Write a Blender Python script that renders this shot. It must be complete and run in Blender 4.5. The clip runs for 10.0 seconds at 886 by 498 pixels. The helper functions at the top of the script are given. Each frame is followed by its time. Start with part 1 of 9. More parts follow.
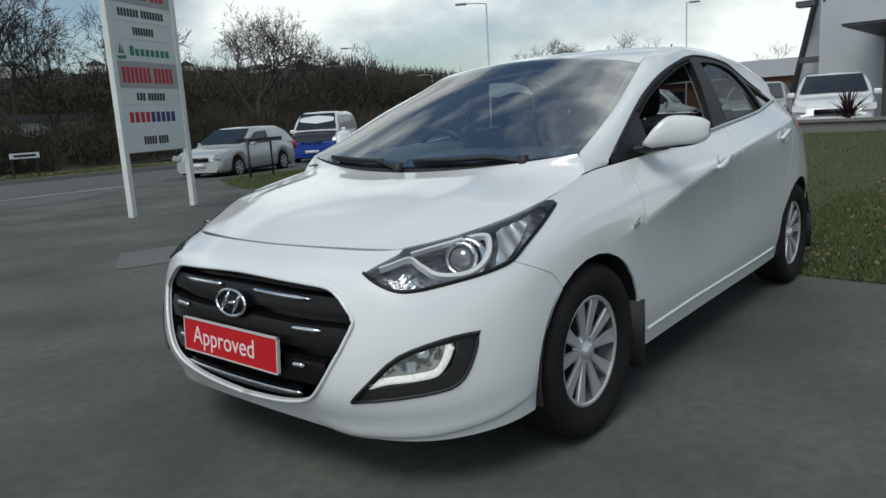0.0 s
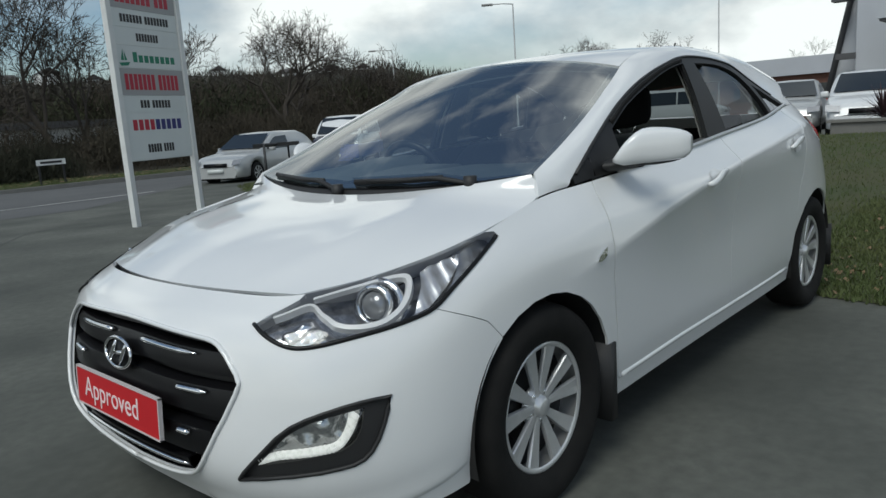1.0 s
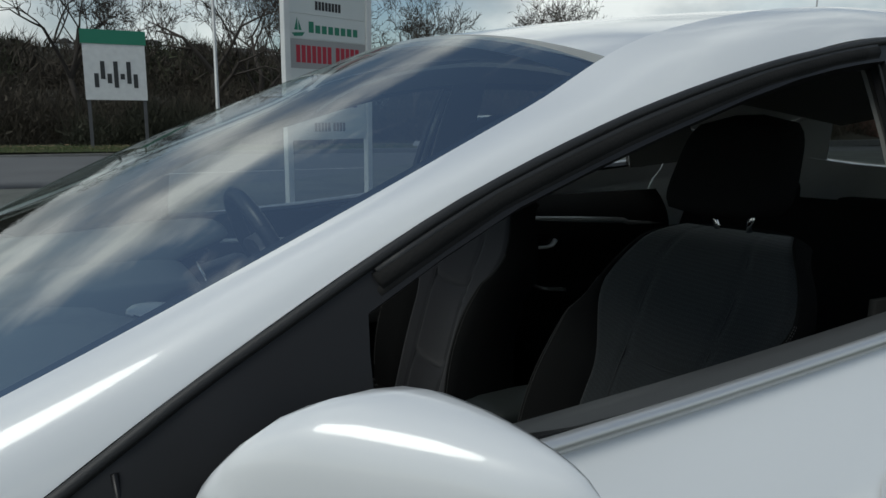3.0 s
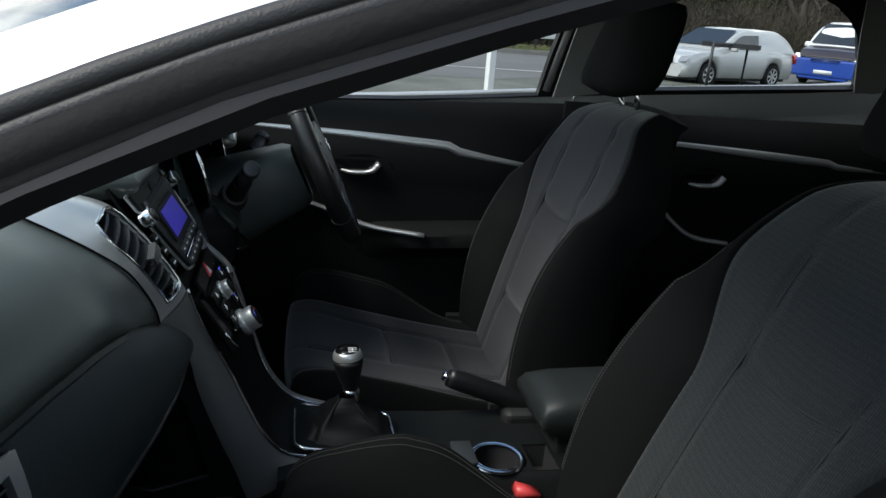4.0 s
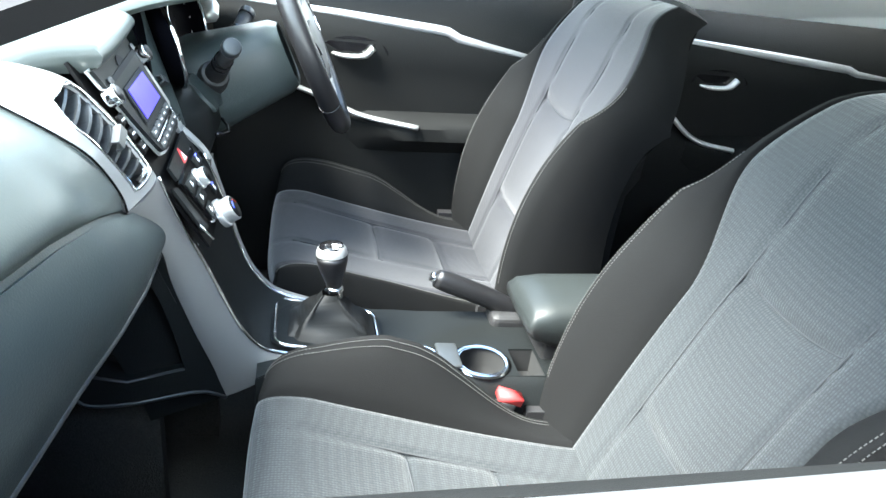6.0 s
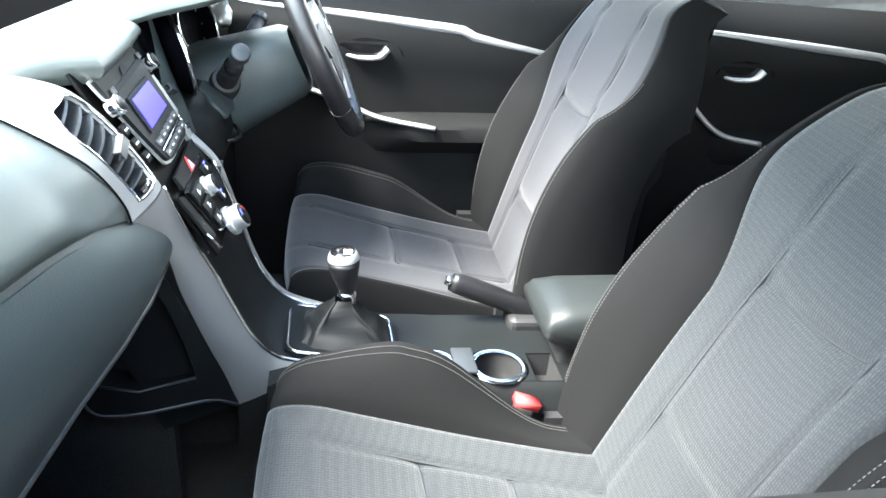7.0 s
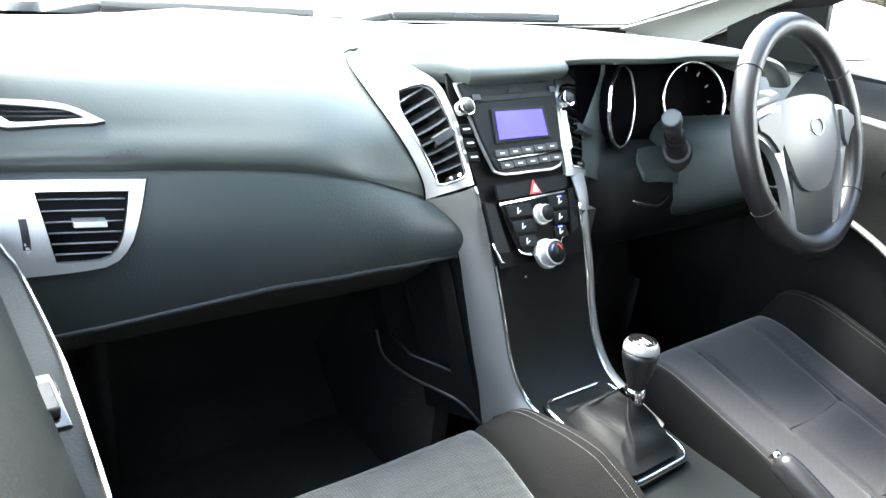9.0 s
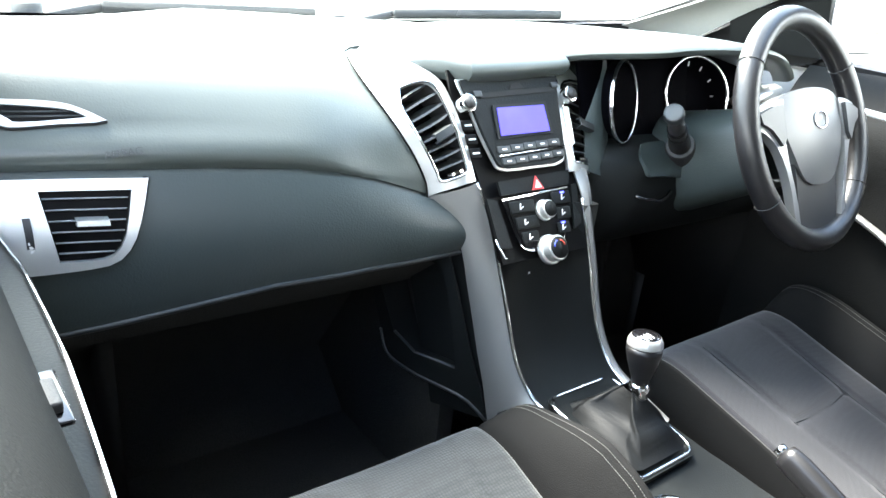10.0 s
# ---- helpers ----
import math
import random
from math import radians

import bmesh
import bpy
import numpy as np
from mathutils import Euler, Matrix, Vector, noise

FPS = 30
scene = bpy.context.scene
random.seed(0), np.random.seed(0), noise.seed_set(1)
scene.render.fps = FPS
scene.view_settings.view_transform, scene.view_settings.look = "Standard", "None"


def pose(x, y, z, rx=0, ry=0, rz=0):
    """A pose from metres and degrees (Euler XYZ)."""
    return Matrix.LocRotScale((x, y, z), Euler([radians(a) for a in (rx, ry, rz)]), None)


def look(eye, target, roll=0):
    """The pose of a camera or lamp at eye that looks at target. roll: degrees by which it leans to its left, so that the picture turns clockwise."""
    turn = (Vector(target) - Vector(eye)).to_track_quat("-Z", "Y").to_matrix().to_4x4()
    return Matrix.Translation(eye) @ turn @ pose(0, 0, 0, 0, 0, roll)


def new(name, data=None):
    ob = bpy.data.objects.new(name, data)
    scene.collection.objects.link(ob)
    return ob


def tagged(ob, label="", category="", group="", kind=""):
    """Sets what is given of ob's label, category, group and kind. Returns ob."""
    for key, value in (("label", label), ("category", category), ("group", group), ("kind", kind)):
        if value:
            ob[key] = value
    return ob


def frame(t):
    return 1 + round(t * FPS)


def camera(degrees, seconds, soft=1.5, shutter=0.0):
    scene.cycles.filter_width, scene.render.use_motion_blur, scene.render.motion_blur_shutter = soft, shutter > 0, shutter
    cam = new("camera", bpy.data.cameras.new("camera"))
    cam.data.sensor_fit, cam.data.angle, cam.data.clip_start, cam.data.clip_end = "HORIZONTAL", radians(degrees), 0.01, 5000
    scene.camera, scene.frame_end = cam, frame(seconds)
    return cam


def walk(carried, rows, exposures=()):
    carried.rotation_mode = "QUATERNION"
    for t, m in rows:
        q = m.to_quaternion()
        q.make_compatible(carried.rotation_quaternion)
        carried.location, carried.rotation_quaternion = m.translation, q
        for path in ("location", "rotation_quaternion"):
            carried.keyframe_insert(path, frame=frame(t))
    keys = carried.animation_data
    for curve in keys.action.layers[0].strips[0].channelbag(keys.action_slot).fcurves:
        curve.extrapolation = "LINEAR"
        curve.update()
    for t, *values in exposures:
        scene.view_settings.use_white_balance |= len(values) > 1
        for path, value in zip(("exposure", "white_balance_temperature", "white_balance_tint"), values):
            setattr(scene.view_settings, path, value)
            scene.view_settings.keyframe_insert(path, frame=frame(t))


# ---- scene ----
import mathutils
cam = camera(63.0, 10.0)
PATH = [
    (0, (2.213, 2.052, 1.176), (0.707, 0.788, 0.811), -3.3),
    (0.5, (2.162, 2.048, 1.195), (0.657, 0.784, 0.825), -3.3),
    (1, (1.71, 2.048, 1.199), (0.26, 0.718, 0.843), -3.9),
    (1.5, (1.152, 1.92, 1.237), (-0.229, 0.512, 0.903), -2.7),
    (2, (0.518, 1.727, 1.269), (-0.775, 0.227, 0.99), -3.1),
    (2.5, (0.004, 1.534, 1.283), (-1.137, -0.083, 0.994), -1.8),
    (2.7, (-0.171, 1.441, 1.294), (-1.24, -0.218, 0.976), -1.1),
    (3.8, (-0.769, 1.071, 1.252), (-1.15, -0.801, 0.66), 4.4),
    (4, (-0.797, 1.029, 1.24), (-1.146, -0.831, 0.593), 4.6),
    (4.5, (-0.818, 0.991, 1.223), (-1.092, -0.822, 0.425), 4.8),
    (5, (-0.814, 0.968, 1.225), (-1.172, -0.782, 0.327), 7.1),
    (5.5, (-0.812, 0.97, 1.225), (-1.188, -0.768, 0.31), 7.8),
    (7, (-0.845, 0.952, 1.227), (-1.131, -0.795, 0.296), 5.5),
    (7.5, (-1.031, 0.903, 1.215), (-0.627, -0.839, 0.318), 2.6),
    (8, (-1.189, 0.847, 1.204), (-0.257, -0.743, 0.428), 3.3),
    (8.5, (-1.307, 0.729, 1.199), (0.065, -0.496, 0.414), 3.7),
    (9, (-1.327, 0.726, 1.169), (0.084, -0.439, 0.362), 6.7),
    (9.5, (-1.328, 0.724, 1.165), (0.103, -0.421, 0.366), 6.3),
    (10, (-1.331, 0.724, 1.166), (0.089, -0.429, 0.356), 6.0),
]
EXPOSURES = [(0, 0.10, 6400, 2), (1.0, 0.08, 6400, 2), (2.0, -0.08, 6400, 2), (2.7, -0.16, 6350, 1), (3.8, 0.65, 6500, 6), (4.0, 1.3, 6500, 6), (4.5, 3.1, 6450, 3), (5.0, 4.35, 6400, 3), (5.5, 4.85, 6400, 3), (6.8, 4.95, 6500, 6), (7.5, 5.0, 6750, 9), (8.5, 4.95, 6800, 8), (10, 4.95, 6800, 7)]
walk(cam, [(t, look(eye, target, roll)) for t, eye, target, roll in PATH], EXPOSURES)

# ---------------------------------------------------------------- light
world = bpy.data.worlds.new("overcast_sky")
scene.world = world
world.use_nodes = True
wn, wl = world.node_tree.nodes, world.node_tree.links
wn.clear()
w_out = wn.new("ShaderNodeOutputWorld")
w_bg = wn.new("ShaderNodeBackground")
w_sky = wn.new("ShaderNodeTexSky")
w_sky.sky_type = "NISHITA"
w_sky.sun_disc = False
w_sky.sun_elevation = radians(54)
w_sky.sun_rotation = radians(74)
w_tc = wn.new("ShaderNodeTexCoord")
w_map = wn.new("ShaderNodeMapping")
w_map.inputs["Scale"].default_value = (1.0, 1.0, 1.9)
w_n1 = wn.new("ShaderNodeTexNoise")
w_n1.inputs["Scale"].default_value = 2.1
w_n1.inputs["Detail"].default_value = 9.0
w_n1.inputs["Roughness"].default_value = 0.55
w_r1 = wn.new("ShaderNodeValToRGB")
w_r1.color_ramp.elements[0].position = 0.34
w_r1.color_ramp.elements[1].position = 0.54
w_n2 = wn.new("ShaderNodeTexNoise")
w_n2.inputs["Scale"].default_value = 4.4
w_n2.inputs["Detail"].default_value = 6.0
w_r2 = wn.new("ShaderNodeValToRGB")
w_r2.color_ramp.elements[0].color = (5.6, 5.9, 6.3, 1)
w_r2.color_ramp.elements[1].color = (11.2, 11.3, 11.4, 1)
w_r2.color_ramp.elements[0].position = 0.38
w_r2.color_ramp.elements[1].position = 0.58
w_mix = wn.new("ShaderNodeMix")
w_mix.data_type = "RGBA"
wl.new(w_tc.outputs["Generated"], w_map.inputs["Vector"])
wl.new(w_map.outputs["Vector"], w_n1.inputs["Vector"])
wl.new(w_map.outputs["Vector"], w_n2.inputs["Vector"])
# the cloud breaks up overhead and closes towards the horizon
w_xyz = wn.new("ShaderNodeSeparateXYZ")
wl.new(w_tc.outputs["Generated"], w_xyz.inputs["Vector"])
w_up = wn.new("ShaderNodeMapRange")
w_up.inputs["From Min"].default_value, w_up.inputs["From Max"].default_value = 0.18, 0.75
w_up.inputs["To Min"].default_value, w_up.inputs["To Max"].default_value = -0.03, -0.155
wl.new(w_xyz.outputs["Z"], w_up.inputs["Value"])
w_add = wn.new("ShaderNodeMath")
w_add.operation = "ADD"
wl.new(w_n1.outputs["Fac"], w_add.inputs[0])
wl.new(w_up.outputs["Result"], w_add.inputs[1])
wl.new(w_add.outputs[0], w_r1.inputs["Fac"])
wl.new(w_n2.outputs["Fac"], w_r2.inputs["Fac"])
wl.new(w_r1.outputs["Color"], w_mix.inputs["Factor"])
wl.new(w_sky.outputs["Color"], w_mix.inputs["A"])
wl.new(w_r2.outputs["Color"], w_mix.inputs["B"])
wl.new(w_mix.outputs["Result"], w_bg.inputs["Color"])
wl.new(w_bg.outputs["Background"], w_out.inputs["Surface"])
w_bg.inputs["Strength"].default_value = 0.085

sun_data = bpy.data.lights.new("sun", "SUN")
sun_data.energy = 1.5
sun_data.angle = radians(26)
sun_data.color = (1.0, 0.97, 0.93)
sun = new("sun", sun_data)
sun.matrix_world = look((9, 2.5, 13), (0, 0, 0))

# ---------------------------------------------------------------- materials
def material(name, color, rough=0.5, metal=0.0, grain=0.0, grain_scale=60.0, bump=0.0, bump_scale=200.0,
             stains=0.0, stain_scale=3.0, coat=0.0, rough_var=0.0, spec=0.5, emit=0.0, color2=None, per_piece=0.0):
    """A painted or plain surface: grain and stains vary its colour at two scales, bump gives fine relief."""
    m = bpy.data.materials.new(name)
    m.use_nodes = True
    n, l = m.node_tree.nodes, m.node_tree.links
    b = n["Principled BSDF"]
    b.inputs["Roughness"].default_value = rough
    b.inputs["Metallic"].default_value = metal
    b.inputs["Specular IOR Level"].default_value = spec
    b.inputs["Coat Weight"].default_value = coat
    b.inputs["Coat Roughness"].default_value = 0.04
    b.inputs["Base Color"].default_value = (*color, 1)
    tc = n.new("ShaderNodeTexCoord")
    last = None
    def mixed(scale, detail, amount, dark):
        nonlocal last
        t = n.new("ShaderNodeTexNoise")
        t.inputs["Scale"].default_value = scale
        t.inputs["Detail"].default_value = detail
        l.new(tc.outputs["Object"], t.inputs["Vector"])
        r = n.new("ShaderNodeValToRGB")
        r.color_ramp.elements[0].position, r.color_ramp.elements[1].position = 0.3, 0.7
        l.new(t.outputs["Fac"], r.inputs["Fac"])
        x = n.new("ShaderNodeMix")
        x.data_type = "RGBA"
        if last is None:
            x.inputs["A"].default_value = (*color, 1)
        else:
            l.new(last, x.inputs["A"])
        x.inputs["B"].default_value = (*dark, 1)
        g = n.new("ShaderNodeMath")
        g.operation = "MULTIPLY"
        g.inputs[1].default_value = amount
        l.new(r.outputs["Color"], g.inputs[0])
        l.new(g.outputs[0], x.inputs["Factor"])
        last = x.outputs["Result"]
        return t
    if grain:
        mixed(grain_scale, 4, grain, tuple(c * 0.45 for c in color))
    if stains:
        mixed(stain_scale, 7, stains, color2 or tuple(c * 0.5 for c in color))
    if per_piece:
        oi = n.new("ShaderNodeObjectInfo")
        hv = n.new("ShaderNodeHueSaturation")
        mr = n.new("ShaderNodeMapRange")
        mr.inputs["To Min"].default_value, mr.inputs["To Max"].default_value = 1 - per_piece, 1 + per_piece
        l.new(oi.outputs["Random"], mr.inputs["Value"])
        l.new(mr.outputs["Result"], hv.inputs["Value"])
        if last is None:
            hv.inputs["Color"].default_value = (*color, 1)
        else:
            l.new(last, hv.inputs["Color"])
        last = hv.outputs["Color"]
    if last is not None:
        l.new(last, b.inputs["Base Color"])
    if rough_var:
        t = n.new("ShaderNodeTexNoise")
        t.inputs["Scale"].default_value = 9.0
        t.inputs["Detail"].default_value = 5.0
        l.new(tc.outputs["Object"], t.inputs["Vector"])
        mr = n.new("ShaderNodeMapRange")
        mr.inputs["To Min"].default_value, mr.inputs["To Max"].default_value = max(0.02, rough - rough_var), rough + rough_var
        l.new(t.outputs["Fac"], mr.inputs["Value"])
        l.new(mr.outputs["Result"], b.inputs["Roughness"])
    if bump:
        t = n.new("ShaderNodeTexNoise")
        t.inputs["Scale"].default_value = bump_scale
        t.inputs["Detail"].default_value = 3.0
        l.new(tc.outputs["Object"], t.inputs["Vector"])
        u = n.new("ShaderNodeBump")
        u.inputs["Strength"].default_value = bump
        u.inputs["Distance"].default_value = 0.002
        l.new(t.outputs["Fac"], u.inputs["Height"])
        l.new(u.outputs["Normal"], b.inputs["Normal"])
    if emit:
        b.inputs["Emission Color"].default_value = (*color, 1)
        b.inputs["Emission Strength"].default_value = emit
    return m


def glass(name, tint, gloss=1.0, rough=0.01):
    """Thin pane: sees through with a tint, mirrors the sky more at grazing angles."""
    m = bpy.data.materials.new(name)
    m.use_nodes = True
    n, l = m.node_tree.nodes, m.node_tree.links
    n.clear()
    out = n.new("ShaderNodeOutputMaterial")
    tr = n.new("ShaderNodeBsdfTransparent")
    tr.inputs["Color"].default_value = (*tint, 1)
    gl = n.new("ShaderNodeBsdfGlossy")
    gl.inputs["Roughness"].default_value = rough
    fr = n.new("ShaderNodeFresnel")
    fr.inputs["IOR"].default_value = 1.52
    mu = n.new("ShaderNodeMath")
    mu.operation = "MULTIPLY"
    mu.inputs[1].default_value = gloss
    mu.use_clamp = True
    mx = n.new("ShaderNodeMixShader")
    l.new(fr.outputs[0], mu.inputs[0])
    l.new(mu.outputs[0], mx.inputs[0])
    l.new(tr.outputs[0], mx.inputs[1])
    l.new(gl.outputs[0], mx.inputs[2])
    l.new(mx.outputs[0], out.inputs["Surface"])
    return m


def woven(name, color, thread=0.0042, depth=0.6, dots=0.35):
    """Seat cloth: a regular weave of small raised knots with a soft sheen."""
    m = bpy.data.materials.new(name)
    m.use_nodes = True
    n, l = m.node_tree.nodes, m.node_tree.links
    b = n["Principled BSDF"]
    b.inputs["Roughness"].default_value = 0.85
    b.inputs["Sheen Weight"].default_value = 0.25
    tc = n.new("ShaderNodeTexCoord")
    vo = n.new("ShaderNodeTexVoronoi")
    vo.inputs["Scale"].default_value = 1 / thread
    vo.inputs["Randomness"].default_value = 0.25
    l.new(tc.outputs["Object"], vo.inputs["Vector"])
    no = n.new("ShaderNodeTexNoise")
    no.inputs["Scale"].default_value = 7.0
    no.inputs["Detail"].default_value = 4.0
    l.new(tc.outputs["Object"], no.inputs["Vector"])
    r = n.new("ShaderNodeMapRange")
    r.inputs["From Min"].default_value, r.inputs["From Max"].default_value = 0.0, 0.7
    r.inputs["To Min"].default_value, r.inputs["To Max"].default_value = 1.0, 1.0 - dots
    l.new(vo.outputs["Distance"], r.inputs["Value"])
    r2 = n.new("ShaderNodeMapRange")
    r2.inputs["To Min"].default_value, r2.inputs["To Max"].default_value = 0.85, 1.15
    l.new(no.outputs["Fac"], r2.inputs["Value"])
    mu = n.new("ShaderNodeMath")
    mu.operation = "MULTIPLY"
    l.new(r.outputs["Result"], mu.inputs[0])
    l.new(r2.outputs["Result"], mu.inputs[1])
    vm = n.new("ShaderNodeVectorMath")
    vm.operation = "SCALE"
    vm.inputs[0].default_value = color
    l.new(mu.outputs[0], vm.inputs["Scale"])
    l.new(vm.outputs[0], b.inputs["Base Color"])
    bp = n.new("ShaderNodeBump")
    bp.inputs["Strength"].default_value = depth
    bp.inputs["Distance"].default_value = 0.001
    bp.invert = True
    l.new(vo.outputs["Distance"], bp.inputs["Height"])
    l.new(bp.outputs["Normal"], b.inputs["Normal"])
    n["Principled BSDF"].inputs["Specular IOR Level"].default_value = 0.15
    return m


WHITE = material("white_car_paint", (0.76, 0.77, 0.775), 0.32, coat=1.0, stains=0.05, stain_scale=2.0, rough_var=0.06)
PILLAR = material("satin_black_pillar_film", (0.011, 0.011, 0.012), 0.45, spec=0.3, bump=0.015, bump_scale=900, stains=0.3)
TRIM = material("black_moulded_plastic", (0.018, 0.018, 0.019), 0.55, bump=0.25, bump_scale=700, stains=0.4, stain_scale=8)
GRILLE = material("gloss_black_plastic", (0.006, 0.006, 0.007), 0.36, spec=0.28, stains=0.3, rough_var=0.08)
CHROME = material("chrome", (0.82, 0.83, 0.84), 0.12, 1.0, rough_var=0.05)
SATIN = material("satin_silver_trim", (0.62, 0.63, 0.62), 0.34, 0.75, bump=0.08, bump_scale=800, stains=0.12, stain_scale=6)
ALLOY = material("silver_alloy", (0.72, 0.73, 0.74), 0.28, 0.6, grain=0.12, grain_scale=30, stains=0.2, stain_scale=12)
RUBBER = material("tyre_rubber", (0.010, 0.010, 0.010), 0.85, spec=0.2, bump=0.4, bump_scale=250, stains=0.4, stain_scale=14, color2=(0.024, 0.023, 0.022))
WELL = material("dark_wheel_well", (0.012, 0.012, 0.012), 0.9, grain=0.4, grain_scale=40)
SCREEN_GLASS = glass("windscreen_glass", (0.80, 0.88, 0.86), 0.52, 0.03)
SIDE_GLASS = glass("side_window_glass", (0.93, 0.96, 0.95), 0.7)
REAR_GLASS = glass("rear_door_glass", (0.90, 0.93, 0.92), 0.22)
DARK_GLASS = glass("privacy_glass", (0.30, 0.33, 0.33), 1.0)
LENS = glass("clear_lamp_lens", (0.93, 0.94, 0.95), 1.1)
REFLECTOR = material("lamp_reflector", (0.75, 0.76, 0.78), 0.14, 1.0, bump=0.5, bump_scale=120)
LAMP_DARK = material("smoked_lamp_bezel", (0.05, 0.052, 0.055), 0.3, 0.3, stains=0.3)
DRL = material("daylight_lamp_strip", (1.0, 1.0, 0.97), 0.3, emit=0.30, bump=1.0, bump_scale=140, stains=0.8, stain_scale=90, color2=(0.45, 0.46, 0.44))
RED_PLATE = material("red_dealer_plate", (0.55, 0.012, 0.02), 0.3, stains=0.12)
PLATE_TEXT = material("white_plate_lettering", (0.85, 0.72, 0.72), 0.4)
AMBER = material("clear_amber_lens", (0.75, 0.68, 0.6), 0.15, spec=0.8)
RED_LENS = material("red_lamp_lens", (0.35, 0.01, 0.012), 0.12, coat=0.6)

# ---------------------------------------------------------------- mesh helpers
def bmesh_object(name, bm, mat, smooth=True):
    me = bpy.data.meshes.new(name)
    bm.to_mesh(me)
    bm.free()
    if mat is not None:
        me.materials.append(mat)
    if smooth:
        for p in me.polygons:
            p.use_smooth = True
    return new(name, me)


def part(name, bm, mat, parent, label="", smooth=True):
    """One mesh object under a thing or under a part."""
    ob = bmesh_object(name, bm, mat, smooth)
    ob.parent = parent
    ob.matrix_parent_inverse = parent.matrix_world.inverted() if parent.parent is None else Matrix.Identity(4)
    if label:
        ob["label"] = label
    return ob


def thing(name, label, category, group="", kind="", at=(0, 0, 0), turn=0.0):
    ob = new(name)
    ob.empty_display_size = 0.2
    ob.matrix_world = pose(*at, 0, 0, turn)
    bpy.context.view_layer.update()
    return tagged(ob, label, category, group, kind)


def thick(ob, t, offset=-1.0):
    m = ob.modifiers.new("thickness", "SOLIDIFY")
    m.thickness, m.offset = t, offset
    e = ob.modifiers.new("sharp_edges", "EDGE_SPLIT")
    e.split_angle = radians(42)
    return ob


def rounded(ob, width, segments=2, angle=35):
    if "sharp_edges" in ob.modifiers:
        ob.modifiers.remove(ob.modifiers["sharp_edges"])
    m = ob.modifiers.new("edges", "BEVEL")
    m.width, m.segments, m.limit_method, m.angle_limit = width, segments, "ANGLE", radians(angle)
    m.harden_normals = False
    return ob


def cr(p, t):
    """Catmull-Rom through the rows of p at t in 0..len-1."""
    n = len(p)
    i = min(max(int(math.floor(t)), 0), n - 2)
    f = t - i
    p1, p2 = p[i], p[i + 1]
    p0 = p[i - 1] if i > 0 else p1 * 2 - p2
    p3 = p[i + 2] if i + 2 < n else p2 * 2 - p1
    return 0.5 * (2 * p1 + (p2 - p0) * f + (2 * p0 - 5 * p1 + 4 * p2 - p3) * f * f + (3 * p1 - p0 - 3 * p2 + p3) * f ** 3)


def curve_points(p, n, closed=False):
    """n points on the smooth curve through p."""
    p = np.array(p, float)
    if closed:
        q = np.concatenate([p[-1:], p, p[:2]])
        return [cr(q, 1 + len(p) * k / n) for k in range(n)]
    return [cr(p, (len(p) - 1) * k / (n - 1)) for k in range(n)]


def grid_mesh(rows, closed_u=False, closed_v=False, flip=False):
    """A bmesh from rows of points."""
    bm = bmesh.new()
    vs = [[bm.verts.new(tuple(map(float, p))) for p in r] for r in rows]
    nu, nv = len(vs), len(vs[0])
    for i in range(nu if closed_u else nu - 1):
        for j in range(nv if closed_v else nv - 1):
            q = [vs[i][j], vs[(i + 1) % nu][j], vs[(i + 1) % nu][(j + 1) % nv], vs[i][(j + 1) % nv]]
            bm.faces.new(q[::-1] if flip else q)
    return bm


def tube(path, radius, sides=8, cap=True, bm=None, squash=1.0, up=(0, 0, 1)):
    """A round bar along a path; radius may be a list."""
    bm = bm or bmesh.new()
    path = [Vector(tuple(map(float, p))) for p in path]
    rings = []
    for k, p in enumerate(path):
        d = (path[min(k + 1, len(path) - 1)] - path[max(k - 1, 0)]).normalized()
        a = d.cross(Vector(up))
        if a.length < 1e-4:
            a = d.cross(Vector((1, 0, 0)))
        a.normalize()
        b = a.cross(d)
        r = radius[k] if isinstance(radius, (list, tuple)) else radius
        rings.append([bm.verts.new(p + (a * math.cos(w) + b * math.sin(w) * squash) * r) for w in (2 * math.pi * s / sides for s in range(sides))])
    for k in range(len(rings) - 1):
        for s in range(sides):
            bm.faces.new((rings[k][s], rings[k][(s + 1) % sides], rings[k + 1][(s + 1) % sides], rings[k + 1][s]))
    if cap:
        bm.faces.new(rings[0][::-1])
        bm.faces.new(rings[-1])
    return bm


def box(bm, lo, hi, m=None):
    """An upright box between two corners, optionally moved by m."""
    r = bmesh.ops.create_cube(bm, size=1.0)
    c = [(a + b) / 2 for a, b in zip(lo, hi)]
    s = [abs(b - a) for a, b in zip(lo, hi)]
    t = Matrix.Translation(c) @ Matrix.Diagonal((*s, 1))
    bmesh.ops.transform(bm, matrix=(m @ t) if m else t, verts=r["verts"])
    return bm


def boxes(*pairs, m=None):
    bm = bmesh.new()
    for lo, hi in pairs:
        box(bm, lo, hi, m)
    return bm


